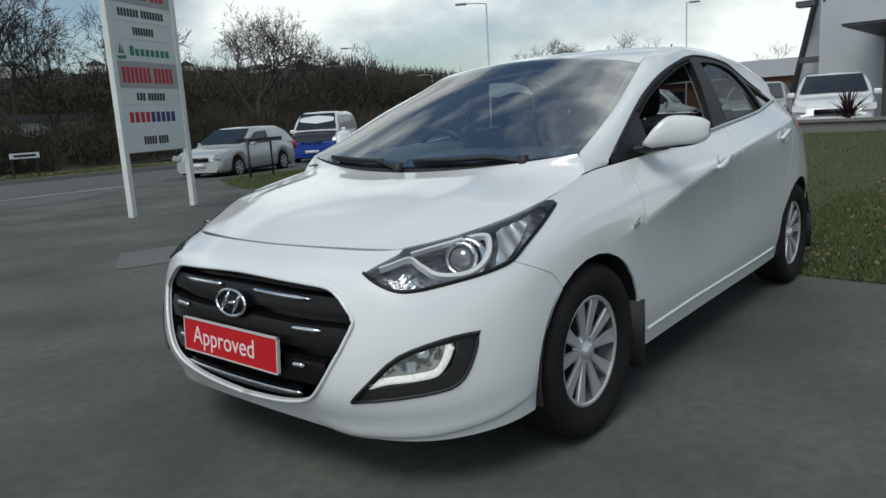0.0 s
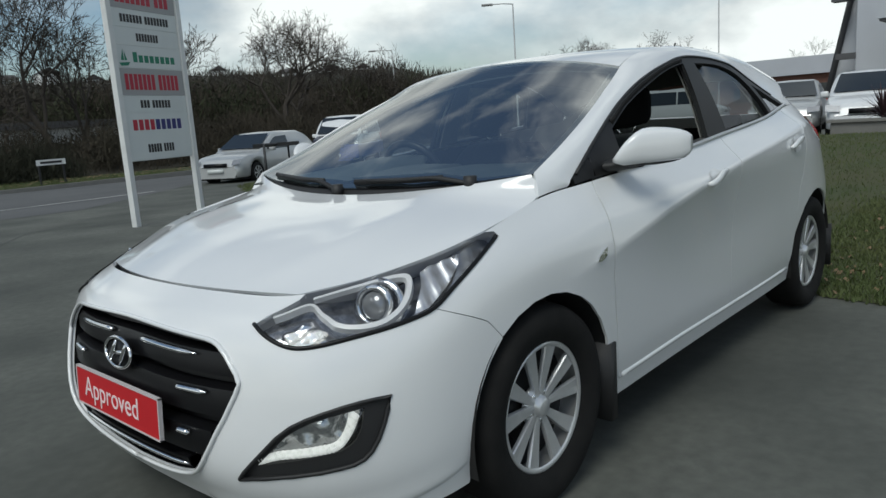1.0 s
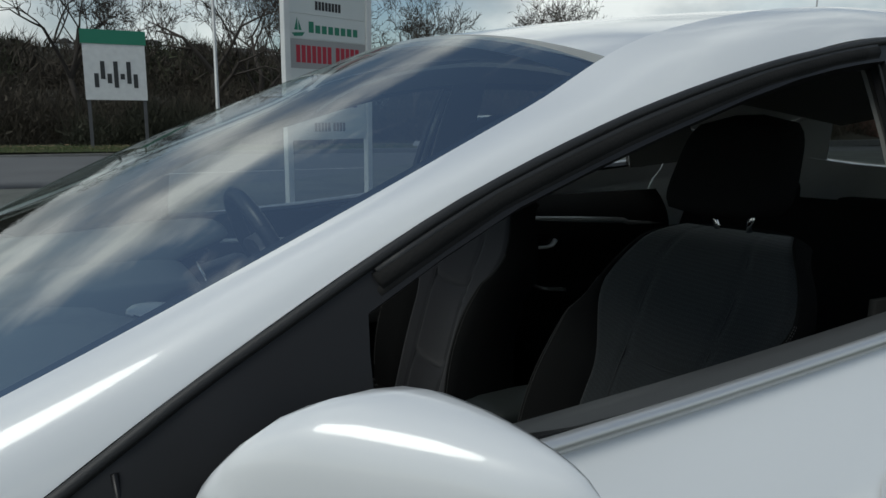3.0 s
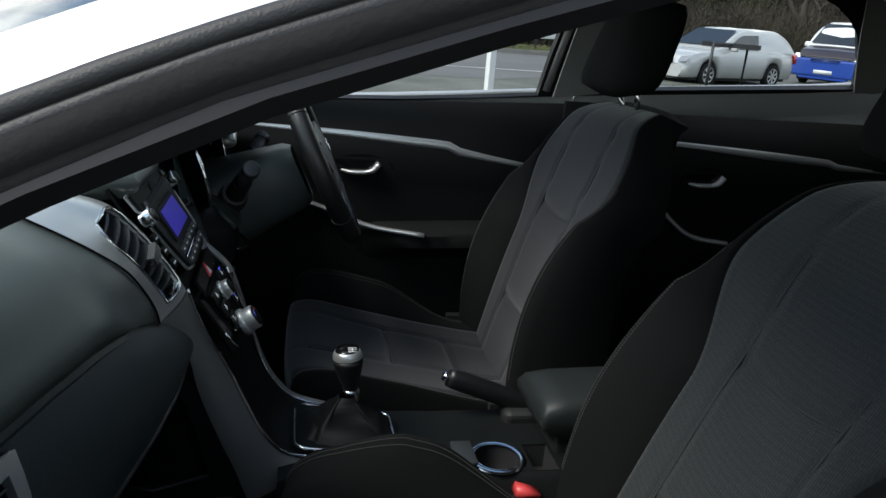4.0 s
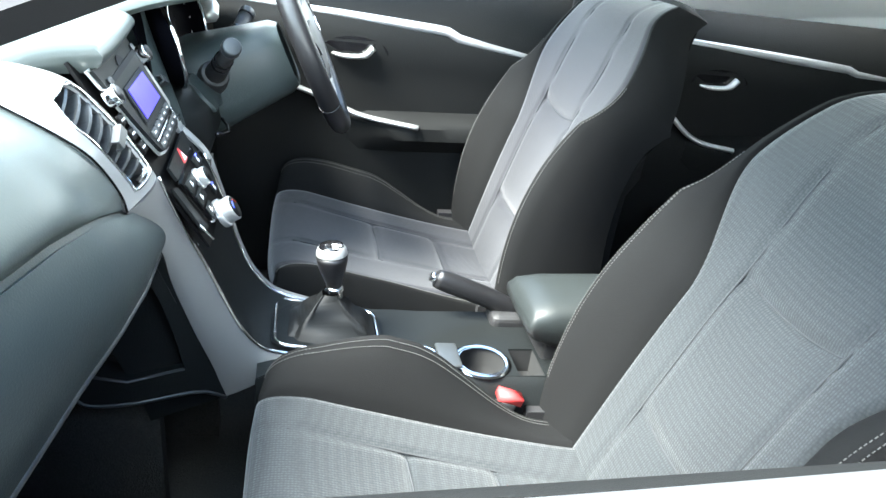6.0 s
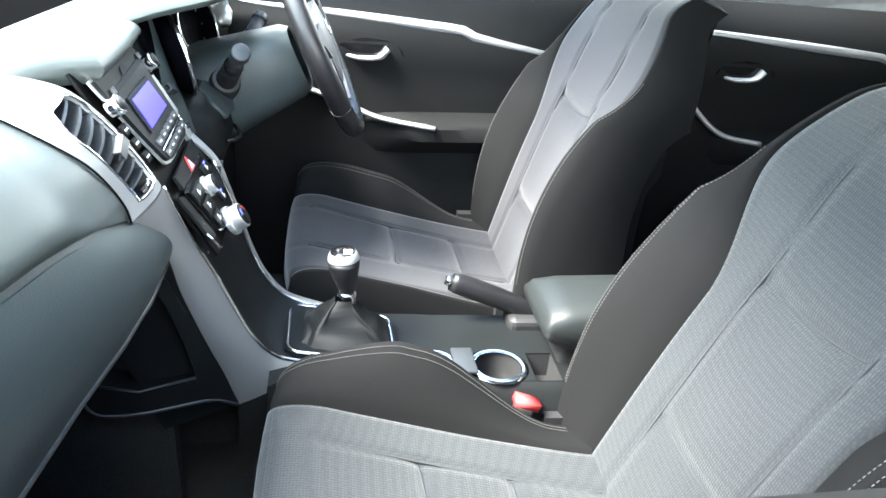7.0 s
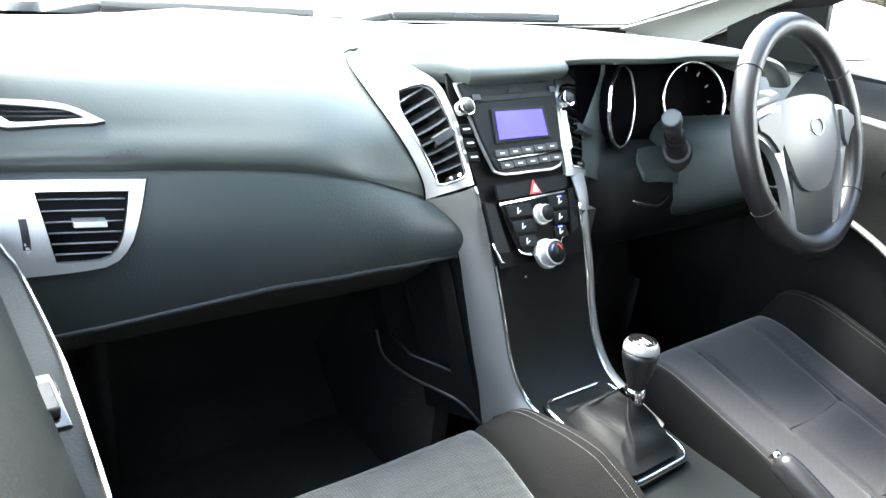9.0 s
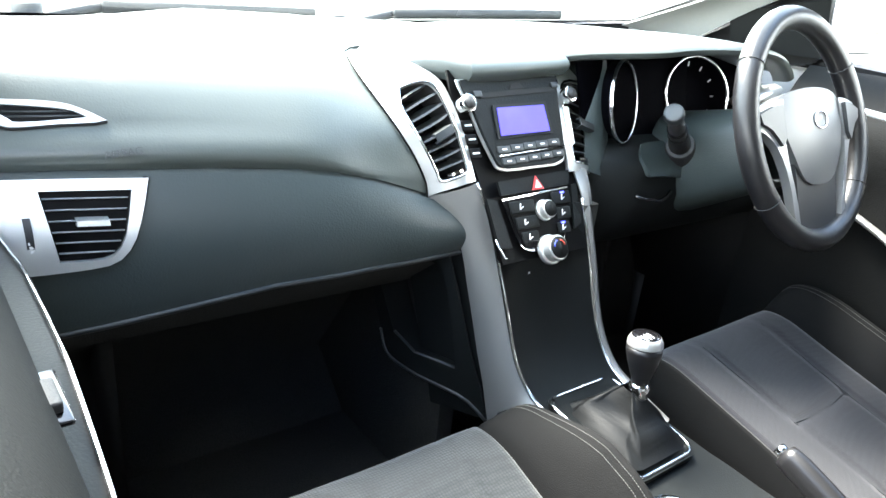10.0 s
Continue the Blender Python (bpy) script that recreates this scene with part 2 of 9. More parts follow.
def disc(bm, centre, axis, radius, depth, sides=32, hole=0.0, m=None):
    """A flat round or ring of the given depth along an axis."""
    z = Vector(axis).normalized()
    q = Matrix.Translation(centre) @ z.to_track_quat("Z", "Y").to_matrix().to_4x4()
    if m:
        q = m @ q
    rs = []
    for r, h in ((radius, 0), (radius, depth)) + (((hole, depth), (hole, 0)) if hole else ()):
        rs.append([bm.verts.new(q @ Vector((r * math.cos(w), r * math.sin(w), h))) for w in (2 * math.pi * k / sides for k in range(sides))])
    for a in range(len(rs) if hole else 1):
        for k in range(sides):
            bm.faces.new((rs[a][k], rs[a][(k + 1) % sides], rs[(a + 1) % len(rs)][(k + 1) % sides], rs[(a + 1) % len(rs)][k]))
    if not hole:
        bm.faces.new(rs[0][::-1])
        bm.faces.new(rs[1])
    return bm


def revolve(profile, sides=40, axis="y", bm=None):
    """A solid of revolution from (radius, along) rows round the y axis."""
    bm = bm or bmesh.new()
    rings = [[bm.verts.new((r * math.cos(w), h, r * math.sin(w))) for w in (2 * math.pi * k / sides for k in range(sides))] for r, h in profile]
    for a in range(len(rings) - 1):
        for k in range(sides):
            bm.faces.new((rings[a][k], rings[a][(k + 1) % sides], rings[a + 1][(k + 1) % sides], rings[a + 1][k]))
    return bm


def lettering(text, size, mat, parent, m, name="lettering", depth=0.0008, label=""):
    """Raised words in the built-in font, as a mesh."""
    cu = bpy.data.curves.new(name, "FONT")
    cu.body, cu.size, cu.align_x, cu.align_y, cu.extrude = text, size, "CENTER", "CENTER", depth
    tmp = bpy.data.objects.new("tmp", cu)
    scene.collection.objects.link(tmp)
    bpy.context.view_layer.update()
    me = bpy.data.meshes.new_from_object(tmp.evaluated_get(bpy.context.evaluated_depsgraph_get()))
    bpy.data.objects.remove(tmp)
    me.materials.clear()
    me.materials.append(mat)
    me.transform(m)
    ob = new(name, me)
    ob.parent = parent
    ob.matrix_parent_inverse = parent.matrix_world.inverted() if parent.parent is None else Matrix.Identity(4)
    if label:
        ob["label"] = label
    return ob


def poly_patch(outline, holes, surf, step, flip=False, lines=()):
    """A panel: the outline in a surface's own flat coordinates, less its holes, filled with a mesh and laid on the surface."""
    def dense(loop):
        out = []
        for k, a in enumerate(loop):
            b = loop[(k + 1) % len(loop)]
            m = max(1, int(math.ceil(math.hypot(b[0] - a[0], b[1] - a[1]) / step)))
            out += [(a[0] + (b[0] - a[0]) * i / m, a[1] + (b[1] - a[1]) * i / m) for i in range(m)]
        return out
    loops = [dense(outline)] + [dense(h) for h in holes]
    def inside(x, y, loop):
        c = False
        for k in range(len(loop)):
            (xa, ya), (xb, yb) = loop[k], loop[k - 1]
            if (ya > y) != (yb > y) and x < (xb - xa) * (y - ya) / (yb - ya) + xa:
                c = not c
        return c
    pts, edges = [], []
    for lp in loops:
        o = len(pts)
        pts += lp
        edges += [(o + k, o + (k + 1) % len(lp)) for k in range(len(lp))]
    border = np.array(pts)
    for line in lines:  # creases that the mesh must follow
        last = None
        for x, y in line:
            if inside(x, y, loops[0]) and not any(inside(x, y, h) for h in loops[1:]) and np.min((border[:, 0] - x) ** 2 + (border[:, 1] - y) ** 2) > 2e-5:
                pts.append((x, y))
                if last is not None:
                    edges.append((last, len(pts) - 1))
                last = len(pts) - 1
            else:
                last = None
    if lines:
        border = np.array(pts)
    lo, hi = border.min(0), border.max(0)
    for i in range(int((hi[0] - lo[0]) / step) + 1):
        for j in range(int((hi[1] - lo[1]) / step) + 1):
            x, y = lo[0] + step * (i + 0.5 * (j % 2)), lo[1] + step * j
            if inside(x, y, loops[0]) and not any(inside(x, y, h) for h in loops[1:]):
                if np.min((border[:, 0] - x) ** 2 + (border[:, 1] - y) ** 2) > (0.55 * step) ** 2:
                    pts.append((x, y))
    vs, _, fs, *_ = mathutils.geometry.delaunay_2d_cdt([Vector(p) for p in pts], edges, [], 0, 1e-6)
    bm = bmesh.new()
    bv = [bm.verts.new(tuple(map(float, surf(v[0], v[1])))) for v in vs]
    for f in fs:
        x, y = sum(vs[k][0] for k in f) / len(f), sum(vs[k][1] for k in f) / len(f)
        if inside(x, y, loops[0]) and not any(inside(x, y, h) for h in loops[1:]):
            try:
                bm.faces.new([bv[k] for k in (f if not flip else f[::-1])])
            except ValueError:
                pass
    bmesh.ops.delete(bm, geom=[v for v in bm.verts if not v.link_faces], context="VERTS")
    return bm


def mirrored(bm):
    """The same mesh on the other side of the car."""
    b2 = bm.copy()
    bmesh.ops.scale(b2, vec=(1, -1, 1), verts=b2.verts)
    bmesh.ops.reverse_faces(b2, faces=b2.faces)
    return b2

# ---------------------------------------------------------------- the car's skin
# Five long lines of the body side, from the nose's middle round the left side to the tail's middle (x ahead, y to the left).
LINE_SILL = [(0.84, 0.0, 0.235), (0.82, 0.30, 0.225), (0.775, 0.50, 0.205), (0.66, 0.69, 0.20), (0.46, 0.815, 0.21), (0.18, 0.85, 0.23), (-0.13, 0.855, 0.21), (-0.40, 0.85, 0.205),
             (-0.95, 0.84, 0.205), (-1.46, 0.84, 0.21), (-2.10, 0.845, 0.22), (-2.65, 0.85, 0.25), (-3.05, 0.79, 0.28), (-3.28, 0.60, 0.30), (-3.36, 0.0, 0.30)]
LINE_LOW = [(0.905, 0.0, 0.38), (0.89, 0.30, 0.375), (0.835, 0.53, 0.365), (0.70, 0.725, 0.36), (0.48, 0.84, 0.36), (0.18, 0.873, 0.38), (-0.13, 0.88, 0.38), (-0.40, 0.878, 0.36),
            (-0.95, 0.866, 0.36), (-1.46, 0.866, 0.36), (-2.10, 0.872, 0.37), (-2.65, 0.88, 0.40), (-3.05, 0.82, 0.40), (-3.33, 0.60, 0.40), (-3.42, 0.0, 0.40)]
LINE_MID = [(0.885, 0.0, 0.57), (0.872, 0.28, 0.565), (0.81, 0.53, 0.565), (0.70, 0.705, 0.565), (0.48, 0.832, 0.57), (0.18, 0.876, 0.60), (-0.13, 0.888, 0.62), (-0.40, 0.888, 0.62),
            (-0.95, 0.872, 0.62), (-1.46, 0.871, 0.63), (-2.10, 0.886, 0.65), (-2.65, 0.897, 0.66), (-3.05, 0.835, 0.66), (-3.33, 0.60, 0.66), (-3.42, 0.0, 0.66)]
LINE_WAIST = [(0.825, 0.0, 0.71), (0.815, 0.29, 0.705), (0.755, 0.53, 0.70), (0.66, 0.665, 0.70), (0.45, 0.80, 0.72), (0.17, 0.858, 0.775), (-0.13, 0.874, 0.81), (-0.40, 0.880, 0.83),
              (-0.95, 0.893, 0.875), (-1.46, 0.896, 0.90), (-2.10, 0.897, 0.935), (-2.65, 0.875, 0.96), (-3.0, 0.79, 0.96), (-3.27, 0.60, 0.95), (-3.36, 0.0, 0.93)]
LINE_BELT = [(0.72, 0.0, 0.775), (0.705, 0.29, 0.777), (0.64, 0.51, 0.774), (0.53, 0.62, 0.792), (0.35, 0.725, 0.832), (0.17, 0.787, 0.879), (-0.127, 0.776, 0.94), (-0.40, 0.806, 0.965),
             (-0.95, 0.812, 0.996), (-1.46, 0.81, 1.038), (-2.10, 0.79, 1.085), (-2.62, 0.73, 1.14), (-3.0, 0.66, 1.13), (-3.20, 0.50, 1.10), (-3.28, 0.0, 1.09)]
SKIN = np.array([LINE_SILL, LINE_LOW, LINE_MID, LINE_WAIST, LINE_BELT], float)
SKIN_FULL = np.concatenate([SKIN[:, 3:0:-1] * (1, -1, 1), SKIN], 1)  # the other side's nose goes on before the middle
ALONG = np.concatenate([[0], np.cumsum(np.linalg.norm(np.diff(SKIN[2], axis=0), axis=1))])
ALONG_FULL = np.concatenate([-ALONG[3:0:-1], ALONG])
UP = 0.19
CREASE = 0.027
CREASE_A, CREASE_B = [1.6, 1.9, 2.25, 2.6, 3.0, 3.4, 3.9, 4.3], [0.44, 0.483, 0.535, 0.567, 0.595, 0.615, 0.635, 0.64]


def skin(a, b, out=0.0):
    """The body's surface: a metres along it from the nose's middle, b up it; out metres proud of it."""
    u = float(np.interp(a, ALONG_FULL, np.arange(len(ALONG_FULL))))
    def at(uu, tt):
        col = np.array([cr(SKIN_FULL[k], uu) for k in range(5)])
        i = min(max(int(tt), 0), 3)
        flat = col[i] + (col[i + 1] - col[i]) * (tt - i)
        w = 0.45 * min(1.0, max(0.0, (uu - 9.5) / 1.5))  # the doors keep a crease, the nose is round
        return cr(col, tt) * (1 - w) + flat * w
    t = min(max(b / UP, -0.3), 4.3)
    p = at(u, t)
    # the rising crease of the doors
    ease = min(1.0, max(0.0, (a - 1.55) / 0.6)) * min(1.0, max(0.0, (4.35 - a) / 0.35))
    if ease > 0:
        out = out + CREASE * ease * math.exp(-abs(b - np.interp(a, CREASE_A, CREASE_B)) / (0.06 if b < np.interp(a, CREASE_A, CREASE_B) else 0.09))
    if out:
        e = 0.02
        du, dt = at(u + e, t) - at(u - e, t), at(u, t + e) - at(u, t - e)
        n = np.cross(du, dt)
        n = n / (np.linalg.norm(n) + 1e-9)
        p = p + n * out
    return p


def near(p, start=None):
    """The (a, b) of the skin's place nearest to p."""
    p = np.array(p, float)
    best = min(((np.sum((skin(a, b) - p) ** 2), a, b) for a in np.linspace(-0.8, ALONG[-1], 34) for b in (0.05, 0.25, 0.45, 0.65)), key=lambda r: r[0])
    x = np.array(best[1:])
    for _ in range(14):
        r = skin(*x) - p
        j = np.stack([(skin(x[0] + 1e-3, x[1]) - skin(x[0] - 1e-3, x[1])) / 2e-3, (skin(x[0], x[1] + 1e-3) - skin(x[0], x[1] - 1e-3)) / 2e-3], 1)
        step = np.linalg.lstsq(j, -r, rcond=None)[0]
        x = x + np.clip(step, -0.15, 0.15)
    return (float(x[0]), float(x[1]))

# ---------------------------------------------------------------- the white hatchback
car = thing("car", "white five-door hatchback parked on tarmac with its front passenger window open", "car", at=(0, 0, 0))
TOP = 0.757
G = 0.0022  # half a shut line


def cut(loop, d):
    """The loop drawn in by d, for shut lines."""
    n = len(loop)
    area = sum(loop[k][0] * loop[(k + 1) % n][1] - loop[(k + 1) % n][0] * loop[k][1] for k in range(n))
    s = 1 if area > 0 else -1
    out = []
    for k in range(n):
        (xa, ya), (x, y), (xb, yb) = loop[k - 1], loop[k], loop[(k + 1) % n]
        na, nb = Vector((-(y - ya), x - xa)), Vector((-(yb - y), xb - x))
        na.normalize(), nb.normalize()
        v = na + nb
        if v.length > 1e-6:
            v = v * (1 / max(0.5, v.length_squared / 2))
        out.append((x + s * d * v[0], y + s * d * v[1]))
    return out


def smooth2(points, n):
    return [tuple(p) for p in curve_points(points, n)]


def both(name, bm, mat, label="", thickness=0.0, parent=None, right=True):
    """A left part and its twin on the right."""
    m = mirrored(bm) if right else None
    a = part(name, bm, mat, parent or car, label)
    obs = [a]
    if right:
        obs.append(part(name, m, mat, parent or car, label))
    for o in obs:
        if thickness:
            thick(o, thickness)
    return obs


def facing(bm, x=0.0, y=0.0, z=0.0):
    """Turn the faces of an open sheet towards a direction."""
    bmesh.ops.recalc_face_normals(bm, faces=bm.faces)
    bm.normal_update()
    if sum((f.normal.x * x + f.normal.y * y + f.normal.z * z) * f.calc_area() for f in bm.faces) < 0:
        bmesh.ops.reverse_faces(bm, faces=bm.faces)
    return bm


CREASE_LINES = [[(a, float(np.interp(a, CREASE_A, CREASE_B)) + d) for a in np.arange(1.62, 4.30, 0.025)] for d in (-0.014, 0.0, 0.014)]


def skin_panel(name, loop, holes=(), out=0.0, step=0.026, mat=WHITE, thickness=0.009, right=True, shrink=G, label=""):
    bm = poly_patch(cut(loop, shrink), list(holes), lambda a, b: skin(a, b, out), step, flip=True, lines=CREASE_LINES)
    bmesh.ops.recalc_face_normals(bm, faces=bm.faces)
    # outward is away from the car's middle line
    s = sum(f.normal.y * f.calc_area() + f.normal.x * f.calc_area() * (1 if f.calc_center_median().x > -1.3 else -1) for f in bm.faces)
    if s < 0:
        bmesh.ops.reverse_faces(bm, faces=bm.faces)
    return both(name, bm, mat, label, thickness, right=right)


LAMP_LOW = [(0.503, 0.609), (0.574, 0.557), (0.656, 0.525), (0.735, 0.522), (0.846, 0.536), (0.969, 0.55), (1.048, 0.562)]
LAMP_BACK = [(1.048, 0.562), (1.121, 0.602), (1.256, 0.668), (1.354, 0.713)]
LAMP_TIP = [(1.354, 0.713), (1.348, 0.738), (1.31, TOP)]
LAMP_IN = [(0.60, TOP), (0.594, 0.733), (0.541, 0.667), (0.503, 0.609)]
GRILLE_EDGE = smooth2([(0.0, 0.552), (0.171, 0.549), (0.326, 0.542), (0.405, 0.530), (0.455, 0.492)], 12) + smooth2([(0.455, 0.49), (0.51, 0.425), (0.512, 0.385), (0.48, 0.32)], 8)[1:] + \
    smooth2([(0.48, 0.32), (0.41, 0.225), (0.345, 0.155), (0.26, 0.115), (0.136, 0.083), (0.0, 0.066)], 14)[1:]
FOG = smooth2([(0.515, 0.169), (0.561, 0.224), (0.634, 0.294), (0.716, 0.329), (0.822, 0.348), (0.907, 0.352)], 12) + \
    smooth2([(0.907, 0.352), (0.886, 0.301), (0.849, 0.246), (0.805, 0.217), (0.743, 0.206), (0.641, 0.191), (0.515, 0.169)], 12)[1:-1]
R_ARCH = 0.352
ARCH_F = [near((R_ARCH * math.cos(w), 0.875, 0.318 + R_ARCH * math.sin(w))) for w in (radians(x) for x in range(-12, 196, 13))]
ARCH_R = [near((-2.65 + R_ARCH * math.cos(w), 0.885, 0.322 + R_ARCH * math.sin(w))) for w in (radians(x) for x in range(-12, 196, 13))]
k_gap = min(range(len(ARCH_F)), key=lambda k: abs(ARCH_F[k][0] - 1.28))
GAP_LINE = [(1.048, 0.562), (1.129, 0.506), (1.218, 0.446), ARCH_F[k_gap]]

bumper_loop = [(0.0, 0.0), (0.25, 0.0), (0.5, 0.0), (0.75, 0.0), (1.0, 0.0), (ARCH_F[0][0] - 0.01, 0.0)] + ARCH_F[:k_gap + 1] + GAP_LINE[-2:0:-1] + LAMP_LOW[::-1] + LAMP_IN[-2::-1] + \
    [(0.55, TOP), (0.28, TOP), (0.0, TOP)] + GRILLE_EDGE
bm = poly_patch(bumper_loop, [FOG], skin, 0.03)
bmesh.ops.recalc_face_normals(bm, faces=bm.faces)
if sum(f.normal.x for f in bm.faces) < 0:
    bmesh.ops.reverse_faces(bm, faces=bm.faces)
twin = mirrored(bm)
me_t = bpy.data.meshes.new("twin")
twin.to_mesh(me_t)
bm.from_mesh(me_t)
bpy.data.meshes.remove(me_t)
bmesh.ops.remove_doubles(bm, verts=bm.verts, dist=0.0006)
front_bumper = thick(part("front_bumper", bm, WHITE, car, "white painted front bumper"), 0.012)

chin = [(0.30, 0.030), (0.42, 0.022), (0.56, 0.030), (0.74, 0.045), (0.92, 0.066), (1.06, 0.094), (1.12, 0.110)]
rows = []
for k, (a, b) in enumerate(smooth2(chin, 36)):
    lift = 0.009 * math.sin(math.pi * min(1.0, (k + 1) / 12) * 0.5) * (1 - max(0.0, (k - 18) / 18))
    rows.append([skin(a, b + 0.070, 0.0003), skin(a, b + 0.045, 0.15 * lift + 0.0003), skin(a, b + 0.022, 0.5 * lift + 0.0003), skin(a, b, lift + 0.0003), skin(a, b - 0.016, 0.7 * lift), skin(a, b - 0.035, -0.004)])
both("chin_blade", facing(grid_mesh(rows), x=1, y=0.6), WHITE, "white lip along the bumper's foot")
door_front = [near(p) for p in ((-0.43, 0.86, 0.25), (-0.425, 0.87, 0.33), (-0.40, 0.885, 0.5), (-0.372, 0.888, 0.66), (-0.355, 0.88, 0.80), (-0.372, 0.84, 0.91))] + [near((-0.40, 0.806, 0.965))]
door_mid = [near(p) for p in ((-1.462, 0.86, 0.28), (-1.462, 0.87, 0.5), (-1.457, 0.872, 0.66), (-1.455, 0.893, 0.86), (-1.458, 0.87, 0.95), (-1.46, 0.81, 1.038))]
rear_cut = [k for k in ARCH_R if k[0] < near((-2.45, 0.89, 0.6))[0] and k[1] > 0.05]
door_rear = [near(p) for p in ((-2.30, 0.87, 0.63), (-2.36, 0.89, 0.75), (-2.42, 0.885, 0.9), (-2.44, 0.84, 1.02))] + [near((-2.40, 0.76, 1.115))]
def straightened(pts):
    """A shut line as one even sweep."""
    q = np.array(pts)
    k = np.polyfit(q[:, 1], q[:, 0], 2)
    return [(float(np.polyval(k, b)), float(b)) for b in np.linspace(q[0, 1], q[-1, 1], 9)]


door_front, door_mid, door_rear = straightened(door_front), straightened(door_mid), straightened(door_rear)
SILL_B = 0.085
fender_loop = GAP_LINE + ARCH_F[k_gap + 1:] + [(ARCH_F[-1][0] + 0.01, 0.0), (door_front[0][0], 0.0)] + [p for p in door_front[:-1] if p[1] > 0.0] + \
    [(door_front[-1][0], TOP), (1.60, TOP), (1.45, TOP)] + LAMP_TIP[::-1] + LAMP_BACK[-2:0:-1]
skin_panel("front_wing", fender_loop, label="white front wing", step=0.03)


def belt(a0, a1, n):
    return [(a0 + (a1 - a0) * k / n, TOP) for k in range(n + 1)]


front_door_loop = [(door_front[0][0], SILL_B)] + [(door_mid[0][0], SILL_B)] + door_mid[1:-1] + belt(door_mid[-1][0], door_front[-1][0], 6) + door_front[-2:0:-1]
skin_panel("front_door_skin", front_door_loop, label="white front door")
arch_side = [p for p in ARCH_R if p[0] <= door_rear[0][0] + 0.06 and p[1] > SILL_B][::1]
arch_side = sorted(arch_side, key=lambda p: p[1])
rear_door_loop = [(door_mid[0][0], SILL_B)] + [(arch_side[0][0] - 0.02, SILL_B)] + [(a - 0.02, b) for a, b in arch_side] + door_rear[1:-1] + belt(door_rear[-1][0], door_mid[-1][0], 6) + door_mid[-2:0:-1]
skin_panel("rear_door_skin", rear_door_loop, label="white rear door")
sill_loop = [(door_front[0][0], 0.0), (arch_side[0][0] - 0.01, 0.0), (arch_side[0][0] - 0.01, SILL_B), (door_front[0][0], SILL_B)]
skin_panel("sill", sill_loop, label="white sill panel", step=0.06)
A_END = float(ALONG[-1])
both("sill_crease", tube([skin(a, 0.098, -0.003) for a in np.linspace(door_front[0][0] + 0.02, arch_side[0][0] - 0.05, 40)], 0.011, 8), WHITE, "raised crease along the sill")
quarter_loop = [(arch_side[0][0] - 0.004, SILL_B)] + [(a - 0.004, b) for a, b in arch_side[1:]]
up_arch = [p for p in ARCH_R if p[0] > arch_side[-1][0]]
up_arch = sorted(up_arch, key=lambda p: p[0])
hi_a = [p for p in up_arch if p[1] > 0.0]
quarter_loop = [(a - 0.018, b) for a, b in arch_side] + [p for p in hi_a] + [(hi_a[-1][0], 0.0), (A_END - 0.3, 0.0), (A_END, 0.0), (A_END, TOP), (A_END - 0.4, TOP), (door_rear[-1][0] + 0.3, TOP), (door_rear[-1][0], TOP)] + door_rear[-2:0:-1]
skin_panel("rear_quarter", quarter_loop, label="white rear quarter and bumper", step=0.05)

# ---- bonnet
BONNET_SIDE = np.array([cr(SKIN[4], 2.2), cr(SKIN[4], 3.4), cr(SKIN[4], 4.7), SKIN[4][6], (-0.160, 0.735, 1.008)], float)
def bonnet_at(v, w):
    c = cr(np.array([(0.72, 0, 0.776), (0.56, 0, 0.838), (0.38, 0, 0.888), (0.20, 0, 0.925), (0.03, 0, 0.952)], float), 4 * v)
    e = cr(BONNET_SIDE, 4.0 * v)
    k = abs(w)
    p = c * (1 - k ** 2.0) + e * k ** 2.0
    y = e[1] * k
    crown = 0.012 * (1 - k ** 2) * math.sin(math.pi * min(1, v + 0.1)) + 0.007 * math.exp(-((k - 0.66 + 0.1 * v) / 0.09) ** 2) * math.sin(math.pi * v)
    return np.array([p[0], math.copysign(y, w), p[2] + crown])


def shrink01(f, m):
    return m + f * (1 - 2 * m)


rows = [[bonnet_at(shrink01(i / 36, 0.0015), (j / 24 - 1) * 0.994) for j in range(49)] for i in range(37)]
thick(part("bonnet", facing(grid_mesh(rows), z=1), WHITE, car, "white bonnet reflecting the sky"), 0.010)

# ---- glasshouse: the rail from the windscreen pillar to the tail
RAIL_OUT = np.array([(-0.285, 0.791, 0.974), (-0.477, 0.766, 1.091), (-0.708, 0.729, 1.205), (-0.951, 0.696, 1.292), (-1.209, 0.677, 1.359), (-1.494, 0.655, 1.399), (-2.0, 0.640, 1.372), (-2.36, 0.655, 1.265), (-2.64, 0.715, 1.148)], float)
RAIL_IN = np.array([(-0.165, 0.737, 1.012), (-0.37, 0.713, 1.090), (-0.60, 0.682, 1.187), (-0.85, 0.630, 1.292), (-1.08, 0.595, 1.392), (-1.45, 0.580, 1.447), (-2.0, 0.565, 1.437), (-2.5, 0.545, 1.395), (-3.0, 0.515, 1.32)], float)


def rail(s, v):
    a, b = cr(RAIL_OUT, s), cr(RAIL_IN, s)
    p = a + (b - a) * v
    swell = math.sin(math.pi * v) * (0.012 + 0.03 * max(0.0, (s - 7)) * 0.5)
    return p + np.array([0, 0.75, 0.66]) * swell


def foot_at(f, v):
    """The pillar's foot, between bonnet, wing and door, runs on smoothly into the rail."""
    lo, hi = cr(SKIN[4], 6.0 + 0.57 * (1 - v)), rail(0.0, v)
    return lo + (hi - lo) * f + np.array([0, 0.004, 0.002]) * math.sin(math.pi * f)


